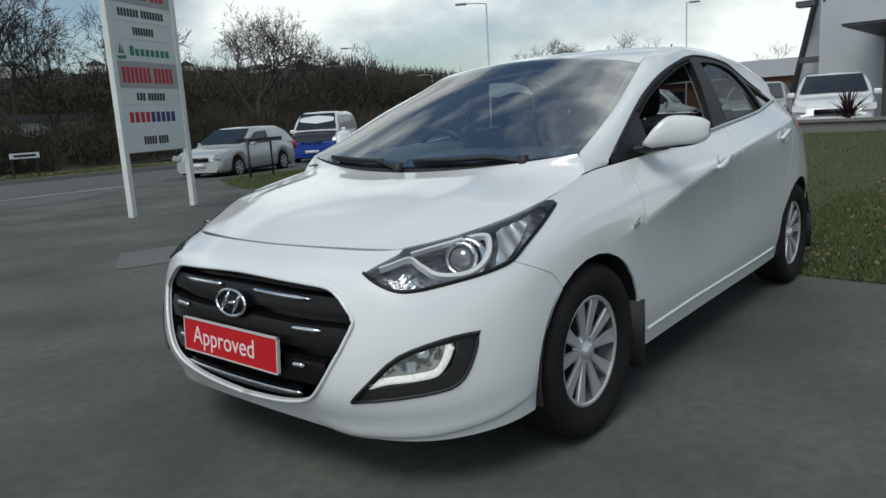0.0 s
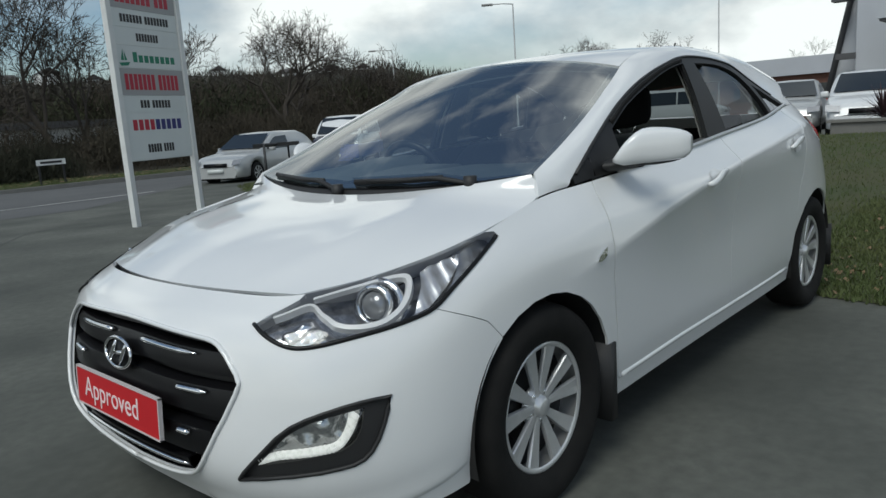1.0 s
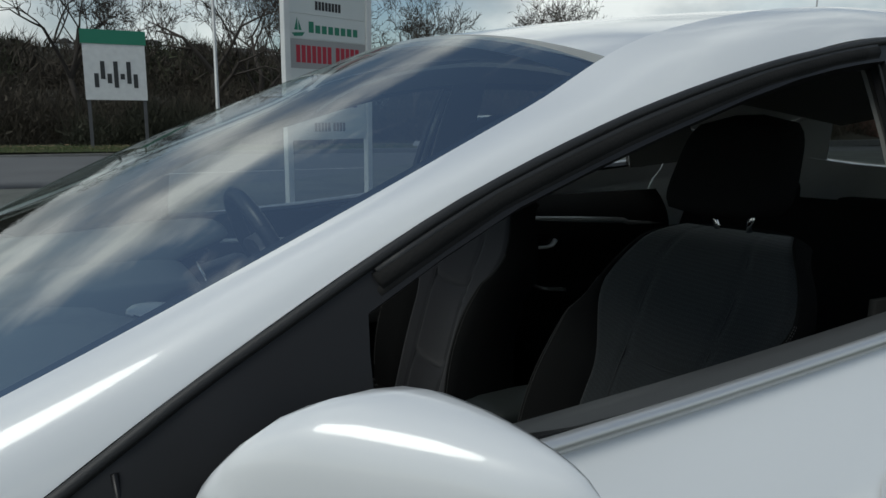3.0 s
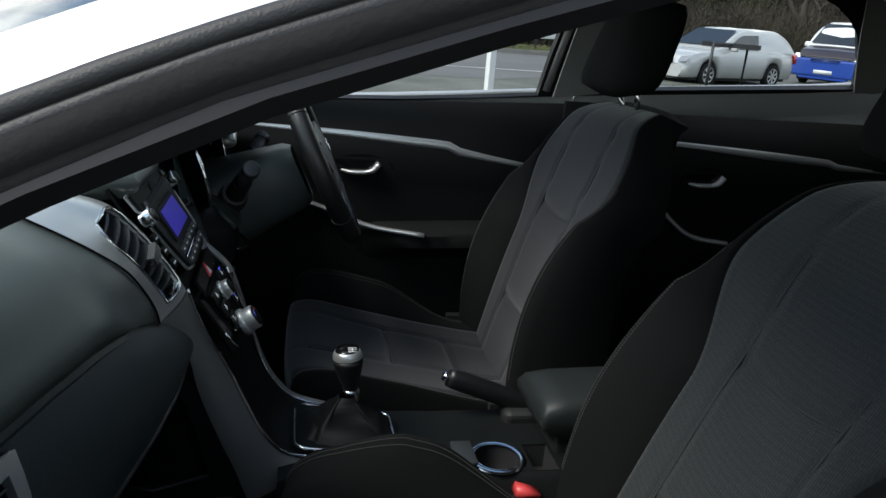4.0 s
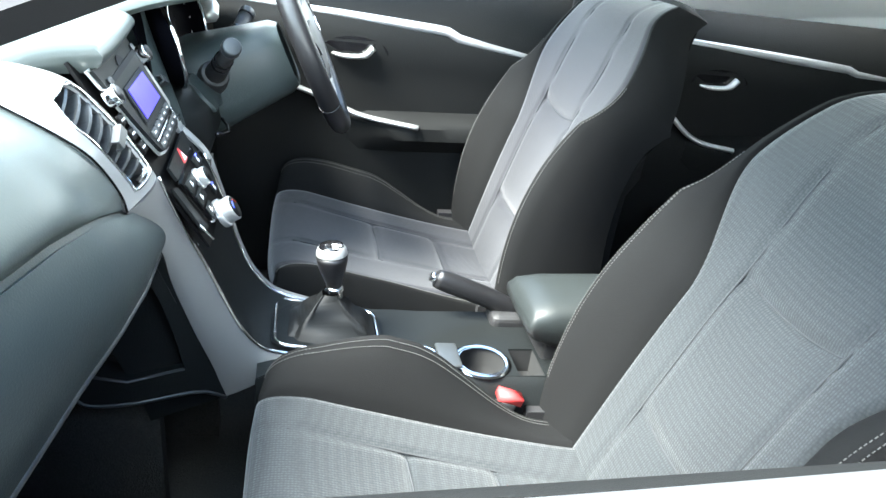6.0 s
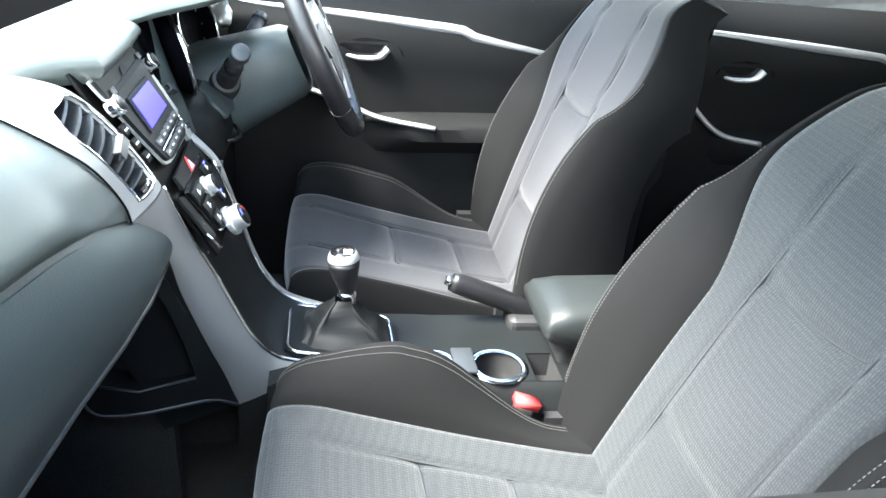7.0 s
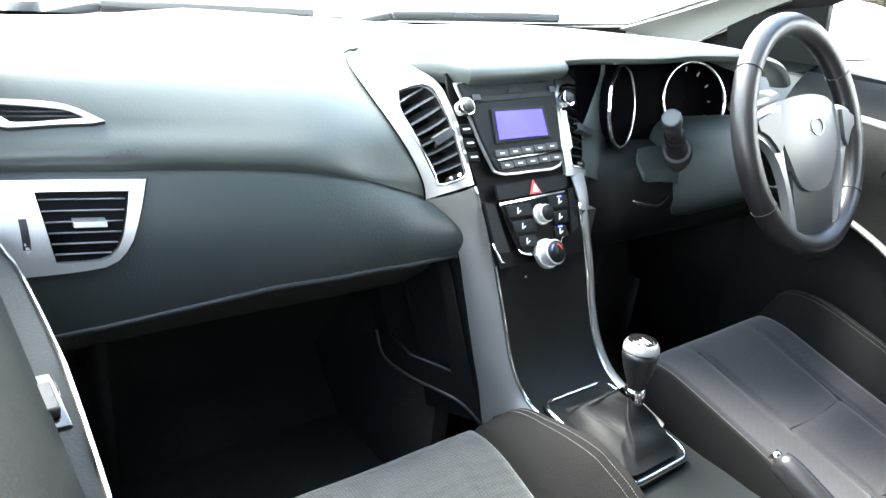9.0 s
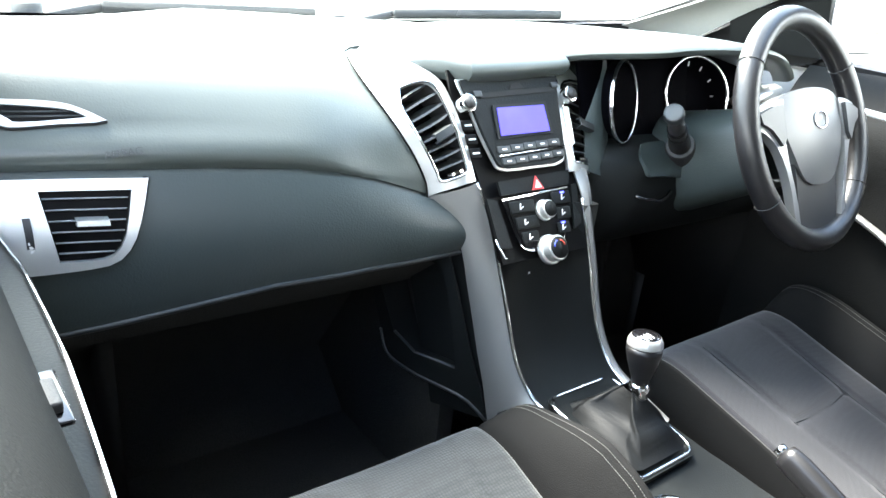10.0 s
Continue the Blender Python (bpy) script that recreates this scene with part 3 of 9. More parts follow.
rows = [[foot_at(f, j / 10) for j in range(11)] for f in (0.01, 0.25, 0.5, 0.75, 0.92)] + [[rail(8 * i / 64, j / 10) for j in range(11)] for i in range(65)]
both("roof_rail", facing(grid_mesh(rows), y=1, z=0.5), WHITE, "white windscreen pillar and roof edge", 0.02)
# tail panel between the rail and the belt
rows = []
for i in range(13):
    f = i / 12
    a = cr(SKIN[4], 11.0 + 3.0 * f)
    b = RAIL_OUT[-1] * (1 - min(1, f * 2)) + RAIL_IN[-1] * min(1, f * 2) if f < 0.5 else RAIL_IN[-1] * (1 - (f - 0.5) * 2) + np.array([-3.05, 0, 1.36]) * (f - 0.5) * 2
    rows.append([a + (b - a) * j / 8 for j in range(9)])
both("tail_panel", facing(grid_mesh(rows[:7]), y=1, x=-0.5), WHITE, thickness=0.015)
both("rear_screen", grid_mesh(rows[6:], flip=True), DARK_GLASS, "dark rear screen")


def roof_at(f, w):
    s = 3.62 + 4.38 * f
    e = cr(RAIL_IN, s) - np.array([0, 0.006, 0.002])
    c = cr(np.array([(-0.985, 0, 1.420), (-1.25, 0, 1.456), (-1.55, 0, 1.472), (-2.0, 0, 1.468), (-2.5, 0, 1.437), (-3.05, 0, 1.372)], float), 5 * f)
    k = abs(w)
    p = c * (1 - k ** 2.2) + e * k ** 2.2
    return np.array([p[0], math.copysign(e[1] * k, w), p[2]])


roof = thick(part("roof", facing(grid_mesh([[roof_at(i / 30, j / 14 - 1) for j in range(29)] for i in range(31)]), z=1), WHITE, car, "white roof panel"), 0.012)


def screen_at(v, w):
    k = abs(w)
    b0, b1 = np.array([-0.01, 0, 0.972]), np.array([-0.160, 0.728, 1.008])
    t0, t1 = np.array([-0.980, 0, 1.419]), np.array([-0.978, 0.580, 1.352])
    e = cr(RAIL_IN, 3.55 * v) - np.array([0, 0.004, 0.004])
    lo = b0 * (1 - k ** 2.2) + b1 * k ** 2.2
    hi = t0 * (1 - k ** 2.2) + t1 * k ** 2.2
    c = b0 * (1 - v) + t0 * v
    p = c * (1 - k ** 2.2) + e * k ** 2.2
    return np.array([p[0], math.copysign(e[1] * k, w), p[2] + 0.022 * math.sin(math.pi * v) * (1 - k ** 4)])


ws = part("windscreen", grid_mesh([[screen_at(i / 24, j / 16 - 1) for j in range(33)] for i in range(25)]), SCREEN_GLASS, car, "large raked windscreen reflecting cloud")
ws.visible_shadow = False
FRIT = material("black_glass_border", (0.006, 0.006, 0.007), 0.25)
def inset(p, d=0.005):
    return p - np.array([0.35, 0, 0.94]) * d
part("windscreen_border", grid_mesh([[inset(screen_at(f, j / 16 - 1)) for j in range(33)] for f in (0.0, 0.015, 0.03)]), FRIT, car)
part("windscreen_border", grid_mesh([[inset(screen_at(f, j / 16 - 1)) for j in range(33)] for f in (0.965, 0.985, 1.0)]), FRIT, car)
for s in (1, -1):
    part("windscreen_seal", grid_mesh([[inset(screen_at(i / 24, s * w)) for w in (0.965, 0.985, 1.0)] for i in range(25)]), FRIT, car)
# scuttle between bonnet and glass
def scuttle_at(v, w):
    a, b = bonnet_at(0.995, w), screen_at(0.012, w)
    p = a + (b - a) * v
    return p - np.array([0, 0, 0.022 * math.sin(math.pi * min(1, v * 1.15 + 0.0)) + 0.008])
part("scuttle_panel", grid_mesh([[scuttle_at(i / 6, (j / 24 - 1) * 0.985) for j in range(49)] for i in range(7)]), TRIM, car, "black plastic scuttle below the windscreen")
def wiper(y0, y1, lift):
    arm = [scuttle_at(0.55, y0 / 0.76) + np.array([0, 0, 0.022]), scuttle_at(0.9, (y0 * 0.7 + y1 * 0.3) / 0.76) + np.array([0, 0, 0.026]), screen_at(lift * 0.7, (y0 * 0.4 + y1 * 0.6) / 0.75) + np.array([0.01, 0, 0.016]), screen_at(lift, y1 / 0.75) + np.array([0.01, 0, 0.014])]
    b = tube(curve_points(arm, 14), [0.009] * 5 + [0.007] * 9, 8)
    tube([screen_at(lift * 0.55 + 0.01, (y0 * 0.75 + y1 * 0.25) / 0.75) + np.array([0.004, 0, 0.010]), screen_at(lift * 0.8, (y0 * 0.5 + y1 * 0.5) / 0.75) + np.array([0.004, 0, 0.012]), screen_at(lift * 1.05, (y1 * 1.12 - y0 * 0.12) / 0.75) + np.array([0.004, 0, 0.008])], 0.007, 6, bm=b, squash=1.6)
    disc(b, tuple(scuttle_at(0.5, y0 / 0.76) + np.array([0, 0, 0.0])), (0, 0, 1), 0.022, 0.05, 16)
    part("wiper", b, TRIM, car, "black windscreen wiper")
wiper(0.56, 0.10, 0.020)
wiper(-0.02, -0.50, 0.022)

# ---- side windows
def belt_at(x):
    u = np.interp(-x, -SKIN[4][:, 0], np.arange(15))
    return cr(SKIN[4], u)
def rail_at(x):
    s = np.interp(-x, -RAIL_OUT[:, 0], np.arange(9))
    return cr(RAIL_OUT, s)
def side_at(x, z, out=0.0):
    lo, hi = belt_at(x), rail_at(max(min(x, -0.285), -2.64))
    f = (z - lo[2]) / max(0.02, hi[2] - lo[2])
    y = lo[1] + (hi[1] - lo[1]) * f + 0.012 * math.sin(math.pi * min(max(f, 0), 1))
    return np.array([x, y + out, z])
front_open = smooth2([(-0.625, 1.000), (-0.606, 1.06), (-0.612, 1.122)], 5) + smooth2([(-0.612, 1.122), (-0.76, 1.192), (-0.94, 1.252), (-1.16, 1.318), (-1.30, 1.348), (-1.405, 1.362)], 10)[1:] + \
    [(-1.385, 1.26), (-1.365, 1.14), (-1.352, 1.036), (-1.2, 1.022), (-1.0, 1.008), (-0.8, 0.999)]
rear_open = [(-1.565, 1.062), (-1.555, 1.20), (-1.535, 1.364)] + smooth2([(-1.535, 1.364), (-1.75, 1.364), (-1.93, 1.345), (-2.06, 1.305), (-2.14, 1.25)], 8)[1:] + [(-2.20, 1.17), (-2.225, 1.108), (-1.9, 1.085)]
quarter_open = [(-2.275, 1.118), (-2.245, 1.19), (-2.205, 1.262), (-2.30, 1.235), (-2.42, 1.185), (-2.54, 1.140), (-2.40, 1.127)]
belt_line = [(x, belt_at(x)[2] + 0.004) for x in np.linspace(-0.30, -2.58, 24)]
rail_line = [(x, rail_at(x)[2] - 0.002) for x in np.linspace(-2.58, -0.30, 30)]
frame_bm = poly_patch(belt_line + rail_line, [front_open, rear_open, quarter_open], side_at, 0.05)
bmesh.ops.recalc_face_normals(frame_bm, faces=frame_bm.faces)
if sum(f.normal.y for f in frame_bm.faces) < 0:
    bmesh.ops.reverse_faces(frame_bm, faces=frame_bm.faces)
both("window_frame", frame_bm, PILLAR, "satin black door frames and pillars", 0.022)
for name, loop, mat, right_only in (("front_side_window", front_open, SIDE_GLASS, True), ("rear_side_window", rear_open, REAR_GLASS, False), ("quarter_window", quarter_open, DARK_GLASS, False)):
    g = poly_patch(loop, [], lambda x, z: side_at(x, z, -0.012), 0.12)
    if right_only:
        o = [part(name, mirrored(g), mat, car, "clear closed side window")]
        g.free()
    else:
        o = both(name, g, mat)
    for q in o:
        q.visible_shadow = False
seal = [side_at(x, z, -0.010) for x, z in front_open[0:15]]
both("window_seal", tube(seal, 0.0025, 8), TRIM, "black rubber window seal")
# rubber channels along the head of the front door's frame
def head_at(x, f, out):
    hi = rail_at(x)[2] - 0.002
    lo = float(np.interp(-x, [0.612, 0.76, 0.94, 1.16, 1.30, 1.405], [1.122, 1.192, 1.252, 1.318, 1.348, 1.362]))
    return side_at(x, hi + (lo - hi) * f, out)
head_xs = np.linspace(-0.625, -1.395, 24)
both("frame_gasket", tube([side_at(x, rail_at(x)[2] - 0.004, 0.001) for x in np.linspace(-0.32, -2.5, 50)], 0.0055, 8), TRIM, "black gasket under the roof rail")
both("frame_channel", tube([head_at(x, 0.30, 0.0) for x in head_xs], 0.0045, 8), TRIM, "black rubber lip of the door frame")
both("frame_channel", tube([head_at(x, 0.56, -0.004) for x in head_xs], 0.0095, 10), RUBBER, "rounded rubber channel of the door frame")
both("frame_channel", tube([head_at(x, 0.82, -0.006) for x in head_xs], 0.0065, 10), RUBBER, "rounded rubber channel of the door frame")
# brightwork along the belt
strip = [side_at(x, belt_at(x)[2] + 0.007, 0.007) for x in np.linspace(-0.56, -2.56, 40)]
both("belt_moulding", tube(strip, 0.009, 8, squash=1.0), material("dull_bright_belt_moulding", (0.62, 0.63, 0.64), 0.38, 0.7), "dull bright moulding below the windows")
# slim guide strips beside the open window and on the pillars
both("window_channel", tube([side_at(-1.372, 1.045, -0.02), side_at(-1.395, 1.2, -0.02), side_at(-1.42, 1.35, -0.02)], 0.011, 6), SATIN)
both("door_edge_line", tube([side_at(-0.415, belt_at(-0.415)[2] + 0.01, 0.001), side_at(-0.41, 1.035, 0.001)], 0.003, 5), GRILLE)

# ---- door mirror
def mirror_shell():
    rows = []
    spec = [(0.846, 0.008, 1.021, -0.462, -0.48), (0.864, 0.0215, 1.0285, -0.450, -0.53), (0.888, 0.0465, 1.0435, -0.456, -0.59), (0.920, 0.0615, 1.0595, -0.478, -0.622), (0.958, 0.0615, 1.0605, -0.518, -0.636), (1.000, 0.0545, 1.0605, -0.562, -0.642), (1.030, 0.043, 1.061, -0.594, -0.645), (1.046, 0.026, 1.063, -0.620, -0.642)]
    q = np.array(spec, float)
    for i in range(19):
        y, h, zc, xf, xr = cr(q, 7 * i / 18)
        r = []
        for k in range(24):
            w = 2 * math.pi * k / 24
            cx, cz = math.cos(w), math.sin(w)
            ex = math.copysign(abs(cx) ** 0.75, cx)
            ez = math.copysign(abs(cz) ** 0.72, cz)
            mid, half = (xf + xr) / 2, (xf - xr) / 2
            z = zc + h * ez
            r.append((mid + half * ex * (1.0 if cx > 0 else 0.8), y, z))
        rows.append(r)
    bm = grid_mesh(rows, closed_v=True)
    bm.verts.ensure_lookup_table()
    bm.faces.new([bm.verts[k] for k in range(24)][::-1])
    bm.faces.new([bm.verts[k] for k in range(18 * 24, 19 * 24)])
    bmesh.ops.recalc_face_normals(bm, faces=bm.faces)
    return bm
shell = mirror_shell()
low = shell.copy()
bmesh.ops.bisect_plane(shell, geom=shell.verts[:] + shell.edges[:] + shell.faces[:], plane_co=(-0.5, 0.9, 1.005), plane_no=(-0.04, -0.12, 1), clear_inner=True)
bmesh.ops.bisect_plane(low, geom=low.verts[:] + low.edges[:] + low.faces[:], plane_co=(-0.5, 0.9, 1.003), plane_no=(-0.04, -0.12, 1), clear_outer=True)
both("mirror_shell", shell, WHITE, "white door mirror shell")
both("mirror_base", low, TRIM, "black underside of the door mirror")
base = []
for f in np.linspace(0, 1, 8):
    y = 0.775 + 0.13 * f
    base.append([(-0.53 + (0.075 - 0.03 * f) * math.cos(w) - 0.02 * f, y, 0.997 + 0.012 * f + (0.024 - 0.006 * f) * math.sin(w)) for w in (2 * math.pi * k / 16 for k in range(16))])
both("mirror_foot", grid_mesh(base, closed_v=True), TRIM)
face = bmesh.new()
disc(face, (-0.634, 0.955, 1.058), (-1, 0.05, 0), 0.05, 0.003, 24)
bmesh.ops.scale(face, vec=(1, 1.25, 0.72), verts=face.verts, space=Matrix.Translation((0.634, -0.955, -1.058)))
both("mirror_glass", face, material("mirror_silver", (0.9, 0.9, 0.9), 0.03, 1.0), "door mirror glass")

# ---- door handles, repeater, aerial
def handle(x, z):
    p = near((x, 0.895, z))
    rows = []
    for i in range(13):
        f = i / 12
        a = p[0] - 0.10 + 0.20 * f
        c = skin(a, p[1] + 0.020 * (f - 0.5), 0.004 + 0.018 * math.sin(math.pi * f) ** 0.5)
        h = 0.008 + 0.010 * math.sin(math.pi * min(1, f * 1.15)) ** 0.7
        rows.append([c + np.array([0, 0.009 * math.cos(w), h * math.sin(w)]) for w in (2 * math.pi * k / 14 for k in range(14))])
    b = grid_mesh(rows, closed_v=True)
    b.verts.ensure_lookup_table()
    b.faces.new([b.verts[k] for k in range(14)])
    b.faces.new([b.verts[k] for k in range(12 * 14, 13 * 14)][::-1])
    bmesh.ops.recalc_face_normals(b, faces=b.faces)
    both("door_handle", b, WHITE, "white bar door handle")
    cup = poly_patch([(p[0] + 0.062 * math.cos(w), p[1] + 0.036 * math.sin(w)) for w in (2 * math.pi * k / 20 for k in range(20))], [], lambda a, b2: skin(a, b2, 0.003 - 0.006 * max(0.0, 1 - ((a - p[0]) / 0.062) ** 2 - ((b2 - p[1]) / 0.036) ** 2)), 0.02)
    bmesh.ops.recalc_face_normals(cup, faces=cup.faces)
    both("handle_recess", cup, WHITE)
handle(-1.17, 0.885)
handle(-2.25, 0.955)
rp = near((-0.285, 0.89, 0.738))
lens = poly_patch([(rp[0] + x, rp[1] + y) for x, y in ((-0.034, -0.016), (0.0, -0.017), (0.026, -0.004), (0.034, 0.018), (0.012, 0.012), (-0.02, -0.003))], [], lambda a, b: skin(a, b, 0.006), 0.012)
both("side_repeater", lens, REFLECTOR, "small clear side indicator", 0.005)
part("aerial", tube([(-2.72, 0, 1.42), (-2.735, 0, 1.44), (-2.83, 0, 1.565)], [0.016, 0.007, 0.005], 8), TRIM, car, "short black roof aerial")

# ---- grille
def deep(a, b, d):
    p = skin(a, b)
    return p - np.array([d, 0, 0])
full_edge = [(-a, b) for a, b in GRILLE_EDGE[::-1][:-1]] + GRILLE_EDGE
gb = poly_patch(full_edge, [], lambda a, b: deep(a, b, 0.060), 0.05)
thick(part("grille_back", gb, GRILLE, car, "gloss black grille"), 0.01)
wall = grid_mesh([[skin(a, b), deep(a, b, 0.03), deep(a, b, 0.075)] for a, b in full_edge], closed_u=True)
part("grille_wall", wall, GRILLE, car)
rim = tube([skin(a, b, 0.002) for a, b in full_edge] + [skin(*full_edge[0], 0.002)], 0.007, 8, squash=0.9)
part("grille_surround", rim, WHITE, car, "white raised grille surround")
def half_width(b):
    xs = [a for a, bb in GRILLE_EDGE]
    best = 0.0
    for k in range(len(GRILLE_EDGE) - 1):
        (a0, b0), (a1, b1) = GRILLE_EDGE[k], GRILLE_EDGE[k + 1]
        if (b0 - b) * (b1 - b) <= 0 and abs(b0 - b1) > 1e-6:
            best = max(best, a0 + (a1 - a0) * (b - b0) / (b1 - b0))
    return best
BAR_DEPTH = 0.016
def grille_bar(bc, h, droop, chrome_from, chrome_to, proud=0.0):
    hw = half_width(bc) - 0.012
    rows = []
    for i in range(33):
        f = i / 16 - 1
        a = f * hw
        b0 = bc - droop * (1 - abs(f)) * 0 + droop * abs(f) ** 2
        rows.append([deep(a, b0 + h * q, d) for q, d in ((-0.5, 0.055), (-0.42, BAR_DEPTH + 0.006), (0.05, BAR_DEPTH - proud), (0.42, BAR_DEPTH + 0.004), (0.5, 0.055))])
    thick(part("grille_bar", grid_mesh(rows), GRILLE, car), 0.004)
    if chrome_to > 0:
        for s in (1, -1):
            path = [deep(s * (chrome_from + (chrome_to - chrome_from) * i / 14), bc + 0.30 * h + droop * ((chrome_from + (chrome_to - chrome_from) * i / 14) / hw) ** 2, BAR_DEPTH - 0.006 - proud) for i in range(15)]
            part("chrome_strip", tube(path, [0.006] + [0.0105] * 11 + [0.008, 0.005, 0.002], 8, squash=0.8), CHROME, car, "short chrome grille strip")
grille_bar(0.455, 0.085, -0.004, 0.085, 0.345)
grille_bar(0.345, 0.085, -0.004, 0.29, 0.40)
grille_bar(0.235, 0.085, 0.0, 0.29, 0.335)
grille_bar(0.130, 0.075, 0.012, 0.0, 0.0)
low_strip = [deep(0.30 * (i / 14 - 1), 0.152 + 0.010 * (i / 14 - 1) ** 2, BAR_DEPTH - 0.008) for i in range(29)]
part("chrome_strip", tube(low_strip, [0.003, 0.006] + [0.0078] * 25 + [0.006, 0.003], 8, squash=0.8), CHROME, car, "long chrome lower grille strip")
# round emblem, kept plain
em = bmesh.new()
ec = deep(0.0, 0.418, 0.0)
q = Matrix.Translation((float(ec[0]) + 0.004, 0, float(ec[2]))) @ pose(0, 0, 0, 0, 82, 0)
ring = [q @ Vector((0.043 * math.sin(w), 0.080 * math.cos(w), 0)) for w in (2 * math.pi * k / 40 for k in range(41))]
tube(ring, 0.0055, 8, bm=em, cap=False)
for sy in (1, -1):
    tube([q @ Vector((sx * 0.034, sy * 0.032 + 0.62 * sx * -0.034, 0)) for sx in (-1, -0.4, 0.4, 1)], [0.004, 0.0075, 0.0075, 0.004], 6, bm=em)
tube([q @ Vector((0.005, -0.034, 0)), q @ Vector((-0.005, 0.034, 0.0))], 0.006, 6, bm=em)
part("emblem", em, CHROME, car, "oval chrome emblem")
eb = bmesh.new()
disc(eb, (0, 0, -0.006), (0, 0, 1), 0.078, 0.004, 32)
bmesh.ops.scale(eb, vec=(0.54, 1, 1), verts=eb.verts)
bmesh.ops.transform(eb, matrix=q, verts=eb.verts)
part("emblem_back", eb, GRILLE, car)
# red dealer plate in place of the number plate
pq = Matrix.Translation((0.905, 0.0, 0.467)) @ pose(0, 0, 0, 0, -4, 0)
pl = boxes(((-0.004, -0.26, -0.0555), (0.004, 0.26, 0.0555)))
bmesh.ops.transform(pl, matrix=pq, verts=pl.verts)
plate = part("show_plate", pl, RED_PLATE, car, "red show plate reading Approved", smooth=False)
fr = boxes(((-0.006, -0.264, -0.0595), (0.0055, 0.264, -0.0545)), ((-0.006, -0.264, 0.0545), (0.0055, 0.264, 0.0595)), ((-0.006, -0.264, -0.0595), (0.0055, -0.259, 0.0595)), ((-0.006, 0.259, -0.0595), (0.0055, 0.264, 0.0595)))
bmesh.ops.transform(fr, matrix=pq, verts=fr.verts)
part("plate_frame", fr, material("pale_plate_edge", (0.6, 0.55, 0.55), 0.3), plate, smooth=False)
lettering("Approved", 0.088, PLATE_TEXT, plate, pq @ Matrix.Translation((0.0042, -0.03, 0.0)) @ pose(0, 0, 0, 90, 0, 90), name="plate_word", label="white word Approved")

# ---- headlamps
lamp_top = [(1.31, TOP - 0.002), (1.08, TOP), (0.85, TOP), (0.70, TOP), (0.60, TOP)]
lamp_loop = LAMP_LOW + LAMP_BACK[1:] + LAMP_TIP[1:-1] + lamp_top + LAMP_IN[1:-1]
lens_bm = poly_patch(cut(lamp_loop, 0.001), [], lambda a, b: skin(a, b, 0.003), 0.03)
for o in both("headlamp_lens", lens_bm, LENS, "clear headlamp cover"):
    o.visible_shadow = False
LAMP_GREY = material("smoked_chrome_housing", (0.42, 0.43, 0.46), 0.18, 0.75, stains=0.8, stain_scale=40, color2=(0.045, 0.045, 0.05), bump=0.3, bump_scale=60)
back_bm = poly_patch(cut(lamp_loop, 0.0), [], lambda a, b: skin(a, b, -0.055 - 0.02 * math.sin(9 * a)), 0.03)
both("headlamp_housing", back_bm, LAMP_GREY, "smoked headlamp housing")
edge_bm = grid_mesh([[skin(a, b, 0.0), skin(a, b, -0.03), skin(a, b, -0.07)] for a, b in lamp_loop], closed_u=True)
both("headlamp_edge", edge_bm, material("pale_lamp_edge", (0.50, 0.51, 0.54), 0.35, 0.2, stains=0.3, stain_scale=20))
rim_path = LAMP_LOW + LAMP_BACK[1:-1] + [(1.345, 0.712)]
both("headlamp_rim", tube([skin(a, b + 0.006, 0.001) for a, b in smooth2(rim_path, 40)], 0.006, 6), GRILLE, "black edge under the headlamp")
# projector, chrome ring and swoosh
def lamp_place(a, b, depth):
    p = skin(a, b, -depth)
    n = skin(a, b, 0.1) - skin(a, b, 0.0)
    d = Vector(tuple(n)).normalized() * 0.35 + Vector((0.95, 0.18, 0.0))
    return Vector(tuple(p)), d.normalized()
pc, pd = lamp_place(0.868, 0.676, 0.040)
b = bmesh.new()
disc(b, tuple(pc), tuple(pd), 0.053, 0.026, 32, hole=0.040)
both("projector_ring", b, CHROME, "chrome projector ring")
b = bmesh.new()
r = bmesh.ops.create_uvsphere(b, u_segments=24, v_segments=12, radius=0.037)
bmesh.ops.scale(b, vec=(1, 1, 0.55), verts=b.verts)
bmesh.ops.transform(b, matrix=Matrix.Translation(pc + pd * 0.014) @ pd.to_track_quat("Z", "Y").to_matrix().to_4x4(), verts=b.verts)
both("projector_lens", b, material("projector_lens_glass", (0.30, 0.31, 0.32), 0.05, 0.4, spec=1.0), "grey glass projector lens")
b = bmesh.new()
disc(b, tuple(pc - pd * 0.02), tuple(pd), 0.072, 0.01, 32, hole=0.045)
both("reflector_bowl", b, REFLECTOR, "faceted reflector")
sw = smooth2([(0.545, 0.655), (0.640, 0.708), (0.724, 0.646), (0.781, 0.598), (0.836, 0.577), (0.896, 0.575), (0.938, 0.600), (0.960, 0.646), (0.955, 0.712), (0.912, 0.736), (0.829, 0.744), (0.726, 0.743), (0.640, 0.735)], 60)
rows = []
for k, (a, b2) in enumerate(sw):
    (a0, b0), (a1, b1) = sw[max(0, k - 1)], sw[min(len(sw) - 1, k + 1)]
    ln_ = math.hypot(a1 - a0, b1 - b0)
    na, nb = -(b1 - b0) / ln_, (a1 - a0) / ln_
    w = float(np.interp(k / (len(sw) - 1), [0, 0.12, 0.25, 0.45, 0.62, 0.72, 0.85, 1], [0.002, 0.003, 0.007, 0.009, 0.009, 0.007, 0.003, 0.002]))
    rows.append([skin(a + na * w * q, b2 + nb * w * q, -d) for q, d in ((1.0, 0.020), (0.6, 0.008), (-0.6, 0.008), (-1.0, 0.024))])
